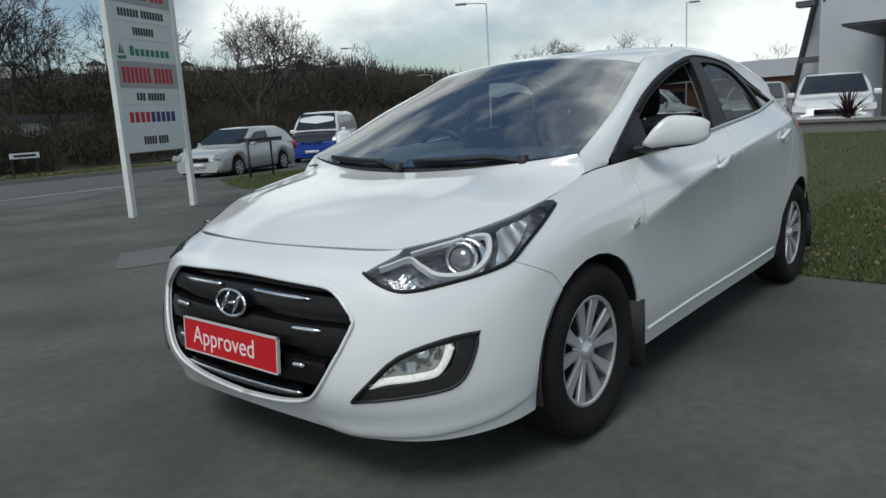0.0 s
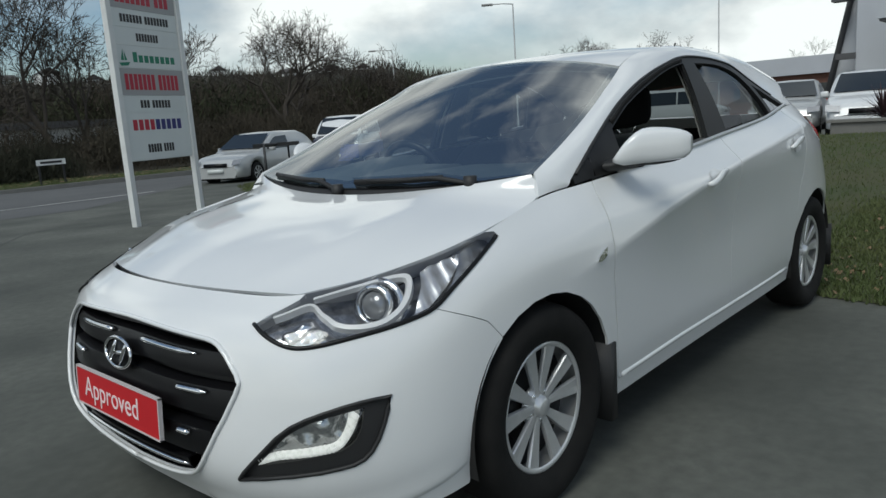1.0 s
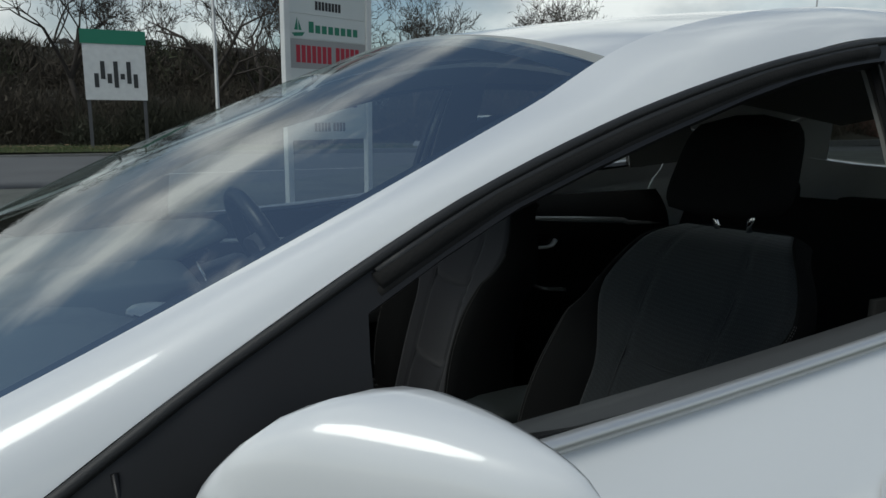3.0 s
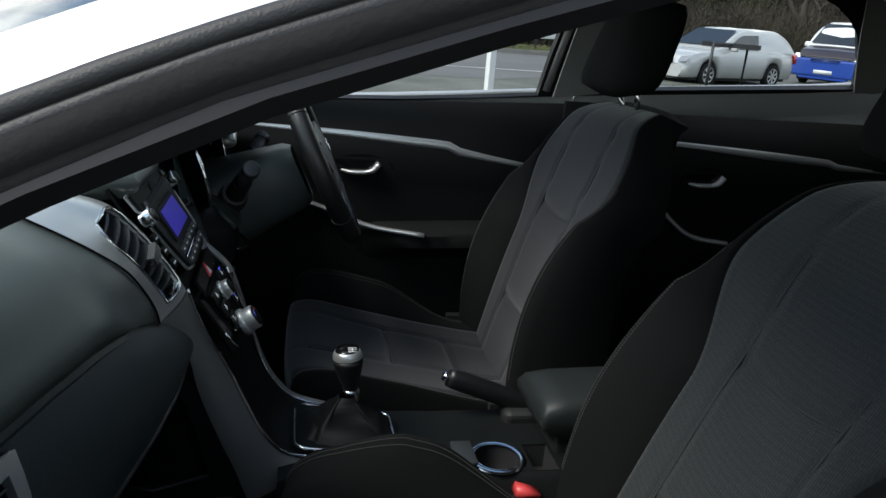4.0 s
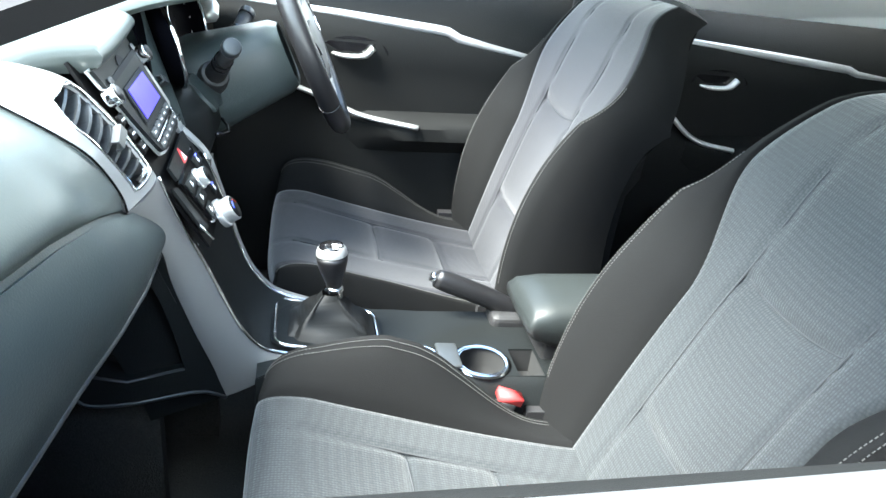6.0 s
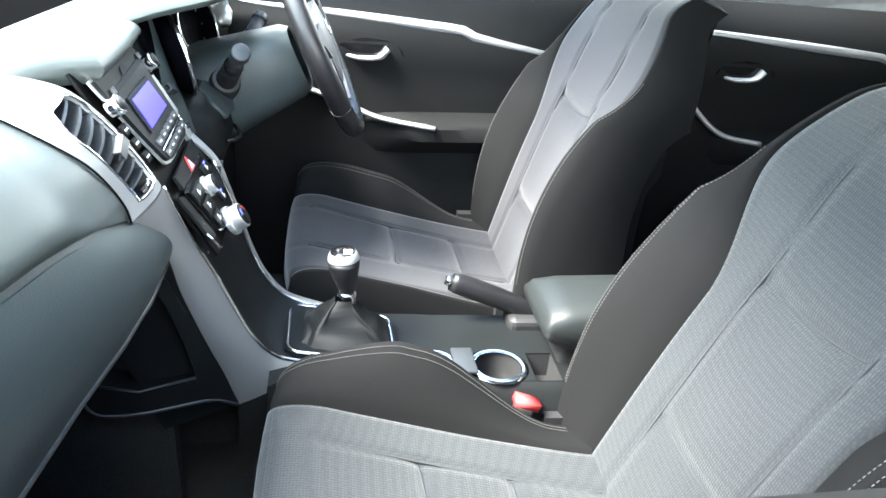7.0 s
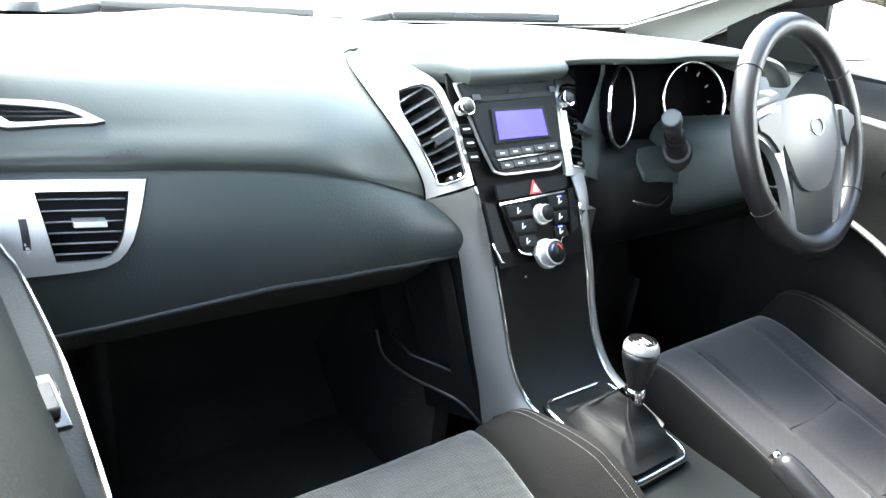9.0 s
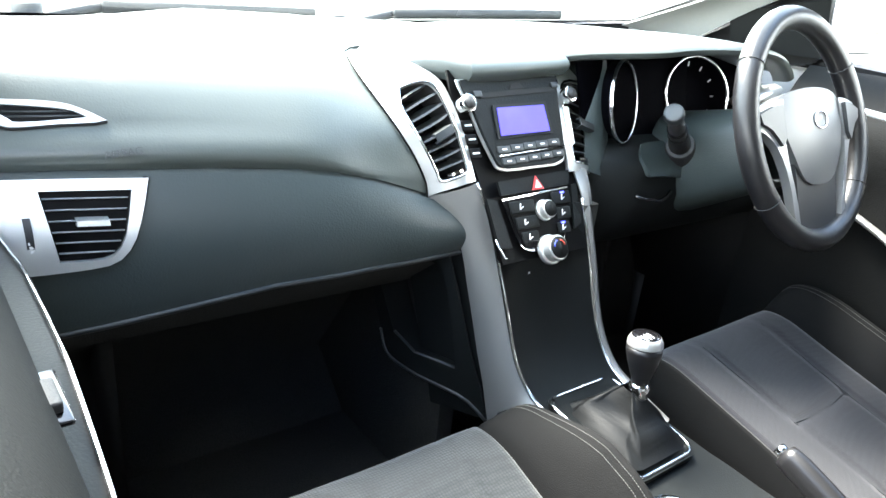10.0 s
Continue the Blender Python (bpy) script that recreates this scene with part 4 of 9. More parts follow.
both("lamp_swoosh", grid_mesh(rows), material("bright_lamp_trim", (0.84, 0.85, 0.86), 0.30, 0.1), "bright curved trim in the headlamp", 0.004)
inner = poly_patch(cut([(0.53, 0.61), (0.60, 0.56), (0.68, 0.545), (0.76, 0.545), (0.735, 0.61), (0.69, 0.645), (0.62, 0.645)], 0.0), [], lambda a, b3: skin(a, b3, -0.040 + 0.008 * math.sin(70 * a) * math.sin(60 * b3)), 0.012)
both("indicator_reflector", inner, REFLECTOR)
outer = poly_patch([(0.990, 0.580), (1.035, 0.580), (1.10, 0.630), (1.16, 0.695), (1.18, 0.735), (1.12, 0.744), (1.03, 0.744), (0.990, 0.738), (1.00, 0.68)], [], lambda a, b3: skin(a, b3, -0.024 + 0.003 * math.sin(95 * a + 40 * b3)), 0.012)
both("side_reflector", outer, material("pale_side_reflector", (0.70, 0.71, 0.74), 0.22, 0.7, stains=0.3, stain_scale=30))

# ---- fog lamp and daytime strip
both("fog_bezel", grid_mesh([[skin(a, b, 0.003), skin(a, b, -0.012), skin(a, b, -0.045)] for a, b in FOG], closed_u=True), TRIM, "black fog lamp surround")
fog_in = smooth2([(0.568, 0.214), (0.633, 0.279), (0.714, 0.316), (0.841, 0.334)], 9) + smooth2([(0.841, 0.334), (0.819, 0.280), (0.777, 0.250), (0.703, 0.238), (0.568, 0.214)], 10)[1:-1]
fb = poly_patch(FOG, [fog_in], lambda a, b: skin(a, b, -0.008), 0.03)
both("fog_panel", fb, TRIM, thickness=0.01)
fl = poly_patch(fog_in, [], lambda a, b: skin(a, b, -0.03 + 0.006 * math.sin(80 * a) * math.sin(70 * b)), 0.012)
both("fog_reflector", fl, material("smoked_fog_reflector", (0.55, 0.56, 0.57), 0.18, 0.9, bump=0.9, bump_scale=70, stains=0.4, stain_scale=40), "faceted fog lamp reflector")
fg = poly_patch(fog_in, [], lambda a, b: skin(a, b, -0.004), 0.04)
for o in both("fog_lens", fg, LENS):
    o.visible_shadow = False
drl = smooth2([(0.570, 0.222), (0.62, 0.238), (0.70, 0.247), (0.76, 0.258), (0.80, 0.290), (0.825, 0.326)], 64)
rows = []
for k, (a, b) in enumerate(drl):
    f, z = max(0.0, (k - 34) / 29) * 2, 0.004 * (k % 2)
    rows.append([skin(a - 0.011 * f, b + 0.012, -0.016 + z), skin(a - 0.007 * f, b + 0.005, -0.007 - z), skin(a - 0.003 * f, b - 0.002, -0.012 + z), skin(a, b - 0.008, -0.007 - z), skin(a, b - 0.011, -0.02)])
both("daytime_strip", grid_mesh(rows), DRL, "lit daytime running strip")
both("fog_lip", tube([skin(a, b, 0.0) for a, b in FOG + FOG[:1]], 0.0055, 6), TRIM)
# ---- wheel wells, mud flaps, underside
for cx in (0.0, -2.65):
    rows = []
    for k in range(25):
        w = radians(-14 + 208 * k / 24)
        rows.append([(cx + (R_ARCH + 0.006) * math.cos(w), y, 0.32 + (R_ARCH + 0.006) * math.sin(w)) for y in (0.872, 0.80, 0.55)])
    both("wheel_well", grid_mesh(rows), WELL)
    w = boxes(((cx - 0.37, 0.53, 0.18), (cx + 0.37, 0.55, 0.70)))
    both("well_wall", w, WELL)
both("mud_flap", boxes(((-0.376, 0.70, 0.155), (-0.334, 0.891, 0.425))), TRIM, "black mud flap behind the front wheel")
both("mud_flap", boxes(((-3.02, 0.70, 0.17), (-3.0, 0.885, 0.42))), TRIM, "black mud flap")
under = boxes(((-3.2, -0.72, 0.21), (0.42, 0.72, 0.245)))
part("underside", under, WELL, car, smooth=False)


# ---- wheels
def wheel(at, out):
    """A tyre on a ten-spoke alloy, its outer face towards +y; out -1 turns it round."""
    m = pose(*at) if out > 0 else pose(*at, 0, 0, 180)
    hub = part("wheel", revolve([(0.0, -0.09), (0.195, -0.09), (0.200, 0.02), (0.196, 0.06), (0.186, 0.066)], 48), ALLOY, car, "silver ten-spoke alloy wheel")
    t = [(0.197, -0.09), (0.225, -0.098), (0.27, -0.103), (0.300, -0.095), (0.314, -0.075), (0.318, -0.03), (0.318, 0.03), (0.314, 0.062), (0.302, 0.086), (0.275, 0.097), (0.245, 0.095), (0.215, 0.083), (0.199, 0.068)]
    b = revolve(t, 64)
    tyre = part("tyre", b, RUBBER, hub, "black tyre with moulded sidewall")
    rimb = revolve([(0.186, 0.066), (0.196, 0.074), (0.203, 0.070), (0.200, 0.060)], 56)
    part("rim_edge", rimb, ALLOY, hub)
    for k in range(5):
        for s in (-1, 1):
            w0, w1 = radians(72 * k + 90 + s * 15), radians(72 * k + 90 + s * 16.5)
            rows = []
            for i in range(8):
                f = i / 7
                r = 0.030 + 0.165 * f
                w = w0 + (w1 - w0) * f
                hw = 0.0125 + 0.0165 * f ** 1.2
                y = 0.050 + 0.014 * f
                e, g = Vector((math.cos(w), 0, math.sin(w))), Vector((-math.sin(w), 0, math.cos(w)))
                rows.append([e * r + g * hw * q + Vector((0, y + d, 0)) for q, d in ((-0.98, -0.012), (-0.96, -0.004), (-0.86, 0.001), (0.0, 0.003 - 0.004 * f), (0.86, 0.001), (0.96, -0.004), (0.98, -0.012))])
            part("spoke", grid_mesh(rows), ALLOY, hub, smooth=False)
    b = revolve([(0.0, 0.072), (0.022, 0.071), (0.030, 0.066), (0.034, 0.052), (0.060, 0.048), (0.066, 0.03)], 24)
    part("hub_cap", b, ALLOY, hub, "silver centre cap")
    for k in range(5):
        w = radians(72 * k + 54)
        part("wheel_nut", disc(bmesh.new(), (0.045 * math.cos(w), 0.046, 0.045 * math.sin(w)), (0, 1, 0), 0.009, 0.006, 8), CHROME, hub)
    b = bmesh.new()
    disc(b, (0, 0.006, 0), (0, 1, 0), 0.120, 0.006, 40)
    # Dark disc added behind the spokes for the shade inside the wheel.
    part("wheel_backing", disc(bmesh.new(), (0, 0.0, 0), (0, 1, 0), 0.192, 0.004, 40), GRILLE, hub)
    part("brake_disc", b, material("dull_brake_steel", (0.022, 0.021, 0.021), 0.7, 0.3), hub)
    b = boxes(((0.06, -0.01, -0.05), (0.14, 0.02, 0.05)))
    part("caliper", b, TRIM, hub)
    for o in (hub, *hub.children):
        o.data.transform(m)
    return hub
for x in (0.0, -2.65):
    wheel((x, 0.785, 0.318), 1)
    wheel((x, -0.785, 0.318), -1)

# tail lamps wrap round the rear corner
tl = poly_patch([(near((-2.86, 0.85, 0.99))[0], 0.66), (near((-2.86, 0.85, 0.99))[0] + 0.35, 0.70), (near((-2.86, 0.85, 0.99))[0] + 0.42, 0.60), (near((-2.86, 0.85, 0.99))[0] + 0.1, 0.55)], [], lambda a, b: skin(a, b, 0.006), 0.05)
both("tail_lamp", tl, RED_LENS, "red tail lamp")

# ---------------------------------------------------------------- the car's interior
DASH = material("soft_grey_green_dash", (0.057, 0.067, 0.062), 0.40, bump=0.10, bump_scale=420, stains=0.15, stain_scale=5, rough_var=0.05)
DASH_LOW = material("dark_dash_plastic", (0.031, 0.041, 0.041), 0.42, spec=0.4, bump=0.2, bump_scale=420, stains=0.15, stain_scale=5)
INNER = material("black_door_trim", (0.0095, 0.0100, 0.0100), 0.66, spec=0.12, bump=0.3, bump_scale=420, stains=0.2, stain_scale=6)
PIANO = material("gloss_black_console", (0.006, 0.006, 0.007), 0.16, stains=0.2, rough_var=0.05, coat=0.1)
CARPET = material("black_carpet", (0.040, 0.040, 0.038), 0.98, spec=0.08, grain=0.5, grain_scale=300, bump=1.0, bump_scale=500)
HEADLINER = material("pale_grey_headlining", (0.30, 0.30, 0.29), 0.95, grain=0.15, grain_scale=300, bump=0.2, bump_scale=600)
PALE = material("grey_pillar_trim", (0.22, 0.22, 0.21), 0.7, grain=0.1, grain_scale=200, bump=0.15, bump_scale=500)
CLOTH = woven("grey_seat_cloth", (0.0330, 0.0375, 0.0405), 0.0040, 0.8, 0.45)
# Driver's seat, same cloth: its shade put into a darker colour, finer weave.
CLOTH_SHADED = woven("ribbed_grey_seat_cloth_shaded", (0.0190, 0.0196, 0.0240), 0.0026, 0.4, 0.25)
BOLSTER = material("charcoal_knit_bolster", (0.0088, 0.0090, 0.0092), 0.9, spec=0.10, grain=0.2, grain_scale=500, bump=0.4, bump_scale=900)
SEAM_CLOTH = material("dark_sewn_seam", (0.030, 0.032, 0.035), 0.95)
THREAD = material("pale_stitching", (0.075, 0.075, 0.073), 0.8)
LEATHER = material("black_leather", (0.010, 0.010, 0.011), 0.38, bump=0.12, bump_scale=320, stains=0.3, stain_scale=20, rough_var=0.06)
KEYCAP = material("grey_key_caps", (0.026, 0.029, 0.031), 0.42, bump=0.05, bump_scale=500)
# Near-black for black panels and joints; in vents, inner shade put into colour.
HOLE = material("black_panel_and_vent_shade", (0.0022, 0.0022, 0.0024), 0.55, spec=0.10, stains=0.3, stain_scale=30)
MARKS = material("pale_key_marks", (0.7, 0.7, 0.7), 0.5)
DISPLAY = material("violet_radio_display", (0.050, 0.036, 0.46), 0.3, emit=0.075, stains=0.4, stain_scale=18, color2=(0.10, 0.085, 0.66))
BLUE_LED = material("blue_pilot_light", (0.08, 0.10, 1.0), 0.3, emit=0.25)
AMBER_LED = material("amber_pilot_light", (1.0, 0.5, 0.05), 0.3, emit=0.2)
RED_PLASTIC = material("red_buckle_button", (0.62, 0.06, 0.06), 0.4)
GAITER = material("soft_black_gaiter_leather", (0.0065, 0.0072, 0.0076), 0.55, spec=0.22, bump=0.12, bump_scale=320, stains=0.3, stain_scale=25)
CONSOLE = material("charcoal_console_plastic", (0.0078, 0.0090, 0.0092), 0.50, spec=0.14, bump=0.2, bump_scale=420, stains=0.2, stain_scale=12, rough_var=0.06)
# Stack legs: the vent trims' silver, its downward shade put into a darker grey.
LEG = material("satin_silver_leg_shaded", (0.220, 0.217, 0.210), 0.40, 0.35, bump=0.05, bump_scale=700, stains=0.1, stain_scale=8)
SPOKE = material("satin_wheel_spoke", (0.25, 0.255, 0.26), 0.36, 0.5, stains=0.1)
Y0 = 0.012


# the cabin's fittings sit a little further back and higher towards the passenger
SIT = Matrix(((1, -0.020, 0, -0.012), (0, 1, 0, 0), (0, 0.040, 1, 0.0125), (0, 0, 0, 1)))


def own(name, bm, mat, label="", parent=None, t=0.0, bev=0.0, smooth=True):
    bmesh.ops.transform(bm, matrix=SIT, verts=bm.verts)
    o = part(name, bm, mat, parent or car, label, smooth)
    if t:
        thick(o, t, 0.0)
    if bev:
        rounded(o, bev, 3)
    return o


# ---- dashboard
def lerp(a, b, f):
    return a + (b - a) * f


def recede(y):
    """How far the dash falls forward towards the passenger's door."""
    return float(np.interp(y, [0.22, 0.30, 0.40, 0.50, 0.60, 0.69], [0.0, 0.010, 0.030, 0.052, 0.074, 0.090]))


def lip_z(y):
    return float(np.interp(y, [0.10, 0.25, 0.39, 0.57, 0.69], [0.742, 0.739, 0.727, 0.694, 0.678]))


def crease_z(y):
    return float(np.interp(y, [0.10, 0.17, 0.21, 0.25, 0.30, 0.36, 0.45, 0.55, 0.69], [0.800, 0.820, 0.834, 0.847, 0.859, 0.866, 0.868, 0.867, 0.865]))


def pad_profile(y):
    c = crease_z(y)
    lift = 0.030 * max(0.0, 1 - abs((y + 0.36) / 0.30) ** 3) if y < 0 else 0.0
    full = np.array([(-0.13, 0.984), (-0.22, 0.992), (-0.33, 0.995 + lift * 0.7), (-0.43, 0.983 + lift), (-0.515, 0.957 + lift), (-0.568, lerp(0.912, c + 0.055, 0.5)), (-0.594, c + 0.018), (-0.588, c)], float)
    # beside the vent's trim it falls back to meet the trim's edge
    slim = np.array([(-0.13, 0.984), (-0.22, 0.988), (-0.33, 0.985), (-0.43, 0.972), (-0.497, 0.945), (-0.555, 0.904), (-0.582, 0.856), (-0.588, c)], float)
    q = min(1.0, max(0.0, (y - 0.215) / 0.13)) if y > 0 else 1.0
    q = q * q * (3 - 2 * q)
    return slim + (full - slim) * q


def pad_at(y, f):
    p = cr(pad_profile(y), 7 * f)
    edge = max(0.0, abs(y) - 0.52)
    out = -recede(y) * min(1.0, max(0.0, (f - 0.25) / 0.5))
    return np.array([p[0] + 0.20 * edge * (1 - f) - out, y, p[1] - 0.13 * max(0.0, y - 0.33) * max(0.0, 1 - 2.4 * f)])


def pad_end(f):
    """Where the pad stops against the slanting vent trim."""
    return float(np.interp(cr(pad_profile(0.22), 7 * f)[1], [0.82, 0.838, 0.868, 0.896, 0.92, 0.942, 0.960, 0.974, 0.985], [0.172, 0.174, 0.187, 0.204, 0.213, 0.220, 0.221, 0.212, 0.14])) if f > 0.38 else 0.14


own("dash_pad", grid_mesh([[pad_at(0.685 + (pad_end(j / 36) - 0.685) * i / 28, j / 36) for j in range(37)] for i in range(29)], flip=True), DASH, "soft dashboard top with an airbag mark", t=0.006)
MID_PAD = np.array([(-0.13, 0.986), (-0.25, 0.994), (-0.36, 1.000), (-0.46, 1.001), (-0.533, 0.997), (-0.556, 0.985), (-0.545, 0.969)], float)
own("dash_pad_middle", grid_mesh([[(p[0] - (0.008 * max(0.0, 1 - (yy / 0.15) ** 2) - 0.12 * min(1.0, max(0.0, (yy - 0.080) / 0.075)) ** 0.7) * (j / 24), yy + 0.012, p[1] - 0.003 - 0.07 * yy * (j / 24) - 0.036 * min(1.0, j / 16) * min(1.0, max(0.0, (yy - 0.10) / 0.09)) ** 1.2) for j, p in ((j, cr(MID_PAD, 6 * j / 24)) for j in range(25))] for yy in (0.235 - 0.345 * i / 20 for i in range(21))], flip=True), DASH, "brow of the dashboard over the radio", t=0.006)


def low_x(y, z):
    """The lower dash face."""
    c, b = crease_z(y) - 0.006, lip_z(y)
    f = (c - z) / (c - b)
    return -0.588 - 0.024 * math.sin(math.pi * min(1.0, max(0.0, 0.12 + 0.80 * f))) - 0.020 * max(0.0, f) + recede(y)


def low_at(y, f, out=0.0):
    c, b = crease_z(y) - 0.006, lip_z(y)
    z = lerp(c, b, f)
    return np.array([low_x(y, z) - out, y, z])


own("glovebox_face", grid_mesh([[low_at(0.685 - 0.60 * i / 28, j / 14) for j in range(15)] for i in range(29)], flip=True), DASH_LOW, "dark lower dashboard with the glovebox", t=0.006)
own("dash_groove", grid_mesh([[np.array(pad_at(0.685 - 0.60 * i / 20, 1.0)) + np.array([0.003, 0, 0.003]), low_at(0.685 - 0.60 * i / 20, 0.0) + np.array([0.003, 0, -0.003])] for i in range(21)]), DASH_LOW)
lip = [low_at(0.67 - 0.56 * i / 24, 1.0, 0.002) - np.array([0, 0, 0.002]) for i in range(25)]
own("glovebox_lip", tube(lip, 0.004, 6), KEYCAP)
own("under_dash", grid_mesh([[low_at(y, 1.0) + np.array([0.004, 0, -0.004]), np.array([-0.52, y, 0.655]), np.array([-0.35, y, 0.58]), np.array([-0.20, y, 0.36]), np.array([-0.32, y, 0.25])] for y in np.linspace(0.69, 0.06, 14)]), CARPET)
own("under_dash", grid_mesh([[np.array([-0.60, y, 0.70]), np.array([-0.50, y, 0.66]), np.array([-0.30, y, 0.55]), np.array([-0.20, y, 0.36]), np.array([-0.32, y, 0.25])] for y in np.linspace(-0.06, -0.69, 14)]), CARPET)
own("firewall", boxes(((-0.20, -0.72, 0.24), (-0.12, 0.72, 0.95))), CARPET, smooth=False)
own("tunnel_side", boxes(((-0.66, -0.105, 0.25), (-0.16, -0.075, 0.80)), ((-0.60, 0.085, 0.25), (-0.16, 0.115, 0.72))), CARPET, "black carpeted tunnel", smooth=False)
VENT = material("dark_vent_blade", (0.022, 0.023, 0.024), 0.40, bump=0.05, bump_scale=500)
# ---- outer vent with its silver surround
def low_surf(y, z, out=0.0):
    return np.array([low_x(y, z) - out, y, z])


sv_out = [(0.668, 0.861), (0.660, 0.769), (0.642, 0.768)] + smooth2([(0.642, 0.768), (0.60, 0.770), (0.563, 0.776), (0.543, 0.796), (0.530, 0.828), (0.520, 0.858)], 12)[1:] + [(0.519, 0.861)]
sv_hole = [(0.622, 0.850), (0.613, 0.780)] + smooth2([(0.613, 0.780), (0.585, 0.780), (0.563, 0.785), (0.549, 0.806), (0.537, 0.850)], 9)[1:]
own("side_vent_surround", poly_patch(sv_out, [sv_hole], lambda y, z: low_surf(y, z, 0.010), 0.02), SATIN, "satin silver vent surround", t=0.008)
# Near-black sheet laid on the face stands in for the vent's shaded depth.
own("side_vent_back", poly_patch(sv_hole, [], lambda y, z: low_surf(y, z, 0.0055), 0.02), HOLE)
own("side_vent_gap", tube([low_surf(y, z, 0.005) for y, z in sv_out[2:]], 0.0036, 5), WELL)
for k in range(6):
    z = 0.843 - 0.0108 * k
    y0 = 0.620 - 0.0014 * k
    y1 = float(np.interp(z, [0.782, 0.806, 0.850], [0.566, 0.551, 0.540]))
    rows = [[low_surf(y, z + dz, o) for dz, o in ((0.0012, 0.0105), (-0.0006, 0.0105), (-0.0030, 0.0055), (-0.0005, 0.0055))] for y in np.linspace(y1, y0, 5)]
    # Slat bodies take the same black, so they sink into that painted shade.
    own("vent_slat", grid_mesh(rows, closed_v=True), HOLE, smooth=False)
    own("slat_edge", tube([low_surf(y, z, 0.0105) for y in np.linspace(y1, y0, 5)], 0.0010, 5), SPOKE)
own("vent_tab", grid_mesh([[low_surf(y, 0.8195 + dz, o) for dz, o in ((0.003, 0.004), (0.002, 0.014), (-0.002, 0.014), (-0.003, 0.004))] for y in (0.563, 0.568, 0.588, 0.593)]), SATIN, t=0.002)
own("vent_wheel", grid_mesh([[low_surf(y, z, 0.011 + 0.005 * math.sin(math.pi * (z - 0.793) / 0.037)) for y in (0.633, 0.636, 0.640)] for z in np.linspace(0.793, 0.830, 7)]), TRIM, "thumb wheel of the vent", t=0.003)
for k in range(3):
    own("wheel_mark", boxes(((-0.001, -0.0022, -0.0015), (0.001, 0.0022, 0.0015)), m=Matrix.Translation(tuple(low_surf(0.6365 - 0.0006 * k, 0.803 - 0.0045 * k, 0.0150 - 0.001 * k)))), MARKS, smooth=False)
# demister vent on top of the pad, in the corner
def pad_surf(y, f, out):
    p = pad_at(y, f)
    d = cr(pad_profile(y), min(7, 7 * f + 0.1)) - cr(pad_profile(y), max(0, 7 * f - 0.1))
    n = np.array([d[1], 0, -d[0]])
    n = n / np.linalg.norm(n)
    if n[2] < 0:
        n = -n
    return p + n * out


dv = smooth2([(0.668, 0.672), (0.638, 0.674), (0.6075, 0.675), (0.5825, 0.682), (0.565, 0.7015), (0.5525, 0.725), (0.5465, 0.736)], 16) + smooth2([(0.5575, 0.7455), (0.5925, 0.755), (0.6275, 0.7665), (0.640, 0.762), (0.660, 0.735), (0.668, 0.70)], 12)
dh = smooth2([(0.650, 0.690), (0.63, 0.690), (0.595, 0.6965), (0.577, 0.705), (0.5635, 0.7275)], 10) + smooth2([(0.5975, 0.7415), (0.6265, 0.7505), (0.634, 0.735), (0.650, 0.70)], 8)
own("demister_surround", poly_patch(dv, [dh], lambda y, f: pad_surf(y, f, 0.0055), 0.006), SATIN, "pale framed corner demister vent", t=0.003)
own("demister_gap", tube([pad_surf(y, f, 0.0038) for y, f in dv + dv[:1]], 0.0024, 5, cap=False), WELL)
# Flat near-black sheet on the pad paints the demister's shaded depth.
own("demister_back", poly_patch(dh, [], lambda y, f: pad_surf(y, f, 0.0040), 0.006), HOLE)
for k in range(2):
    own("demister_slat", tube([pad_surf(0.645, 0.7115 + 0.017 * k, 0.0045), pad_surf(0.600, 0.7075 + 0.0165 * k, 0.0045), pad_surf(0.572 - 0.003 * k, 0.704 + 0.015 * k, 0.0045)], 0.0010, 5), KEYCAP)
# embossed airbag mark
mo, mu = Vector(tuple(pad_surf(0.539, 0.862, 0.0088))), Vector(tuple(pad_surf(0.539, 0.845, 0.0088)))
mr = Vector(tuple(pad_surf(0.520, 0.852, 0.0088))) - Vector(tuple(pad_surf(0.558, 0.872, 0.0088)))
mr.normalize()
mn = mr.cross((mu - mo).normalized()).normalized()
mark = Matrix.Translation(mo) @ Matrix((mr, mn.cross(mr), mn)).transposed().to_4x4()
lettering("AIRBAG", 0.011, KEYCAP, car, SIT @ mark, name="airbag_mark", depth=0.0007, label="embossed word AIRBAG")

# ---- centre stack
def face(y, z, out=0.0):
    """The raked face of the stack."""
    return np.array([-1.1314 + 0.62 * z - 0.85 * out, Y0 + y, z + 0.53 * out])


def face_panel(name, loop, mat, out, label="", holes=(), t=0.004, step=0.03, bev=0.0, parent=None):
    bm = poly_patch([tuple(p) for p in loop], [list(h) for h in holes], lambda y, z: face(y, z, out), step)
    return own(name, bm, mat, label, t=t, bev=bev, parent=parent)


FACE_TURN = math.degrees(math.atan2(0.62, 1.0))


def face_m(y, z, out=0.0):
    """A pose on the stack: local x to its right, y up it, z out of it."""
    o = Vector(tuple(face(y, z, out)))
    r, u = Vector((0, -1, 0)), Vector((0.62, 0, 1)).normalized()
    n = r.cross(u)
    m = Matrix((r, u, n)).transposed().to_4x4()
    return Matrix.Translation(o) @ m


stack = [(0.10, 0.972), (-0.112, 0.972), (-0.118, 0.93), (-0.094, 0.84), (-0.089, 0.738), (0.083, 0.738), (0.090, 0.84), (0.104, 0.93)]
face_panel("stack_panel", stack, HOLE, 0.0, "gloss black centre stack")
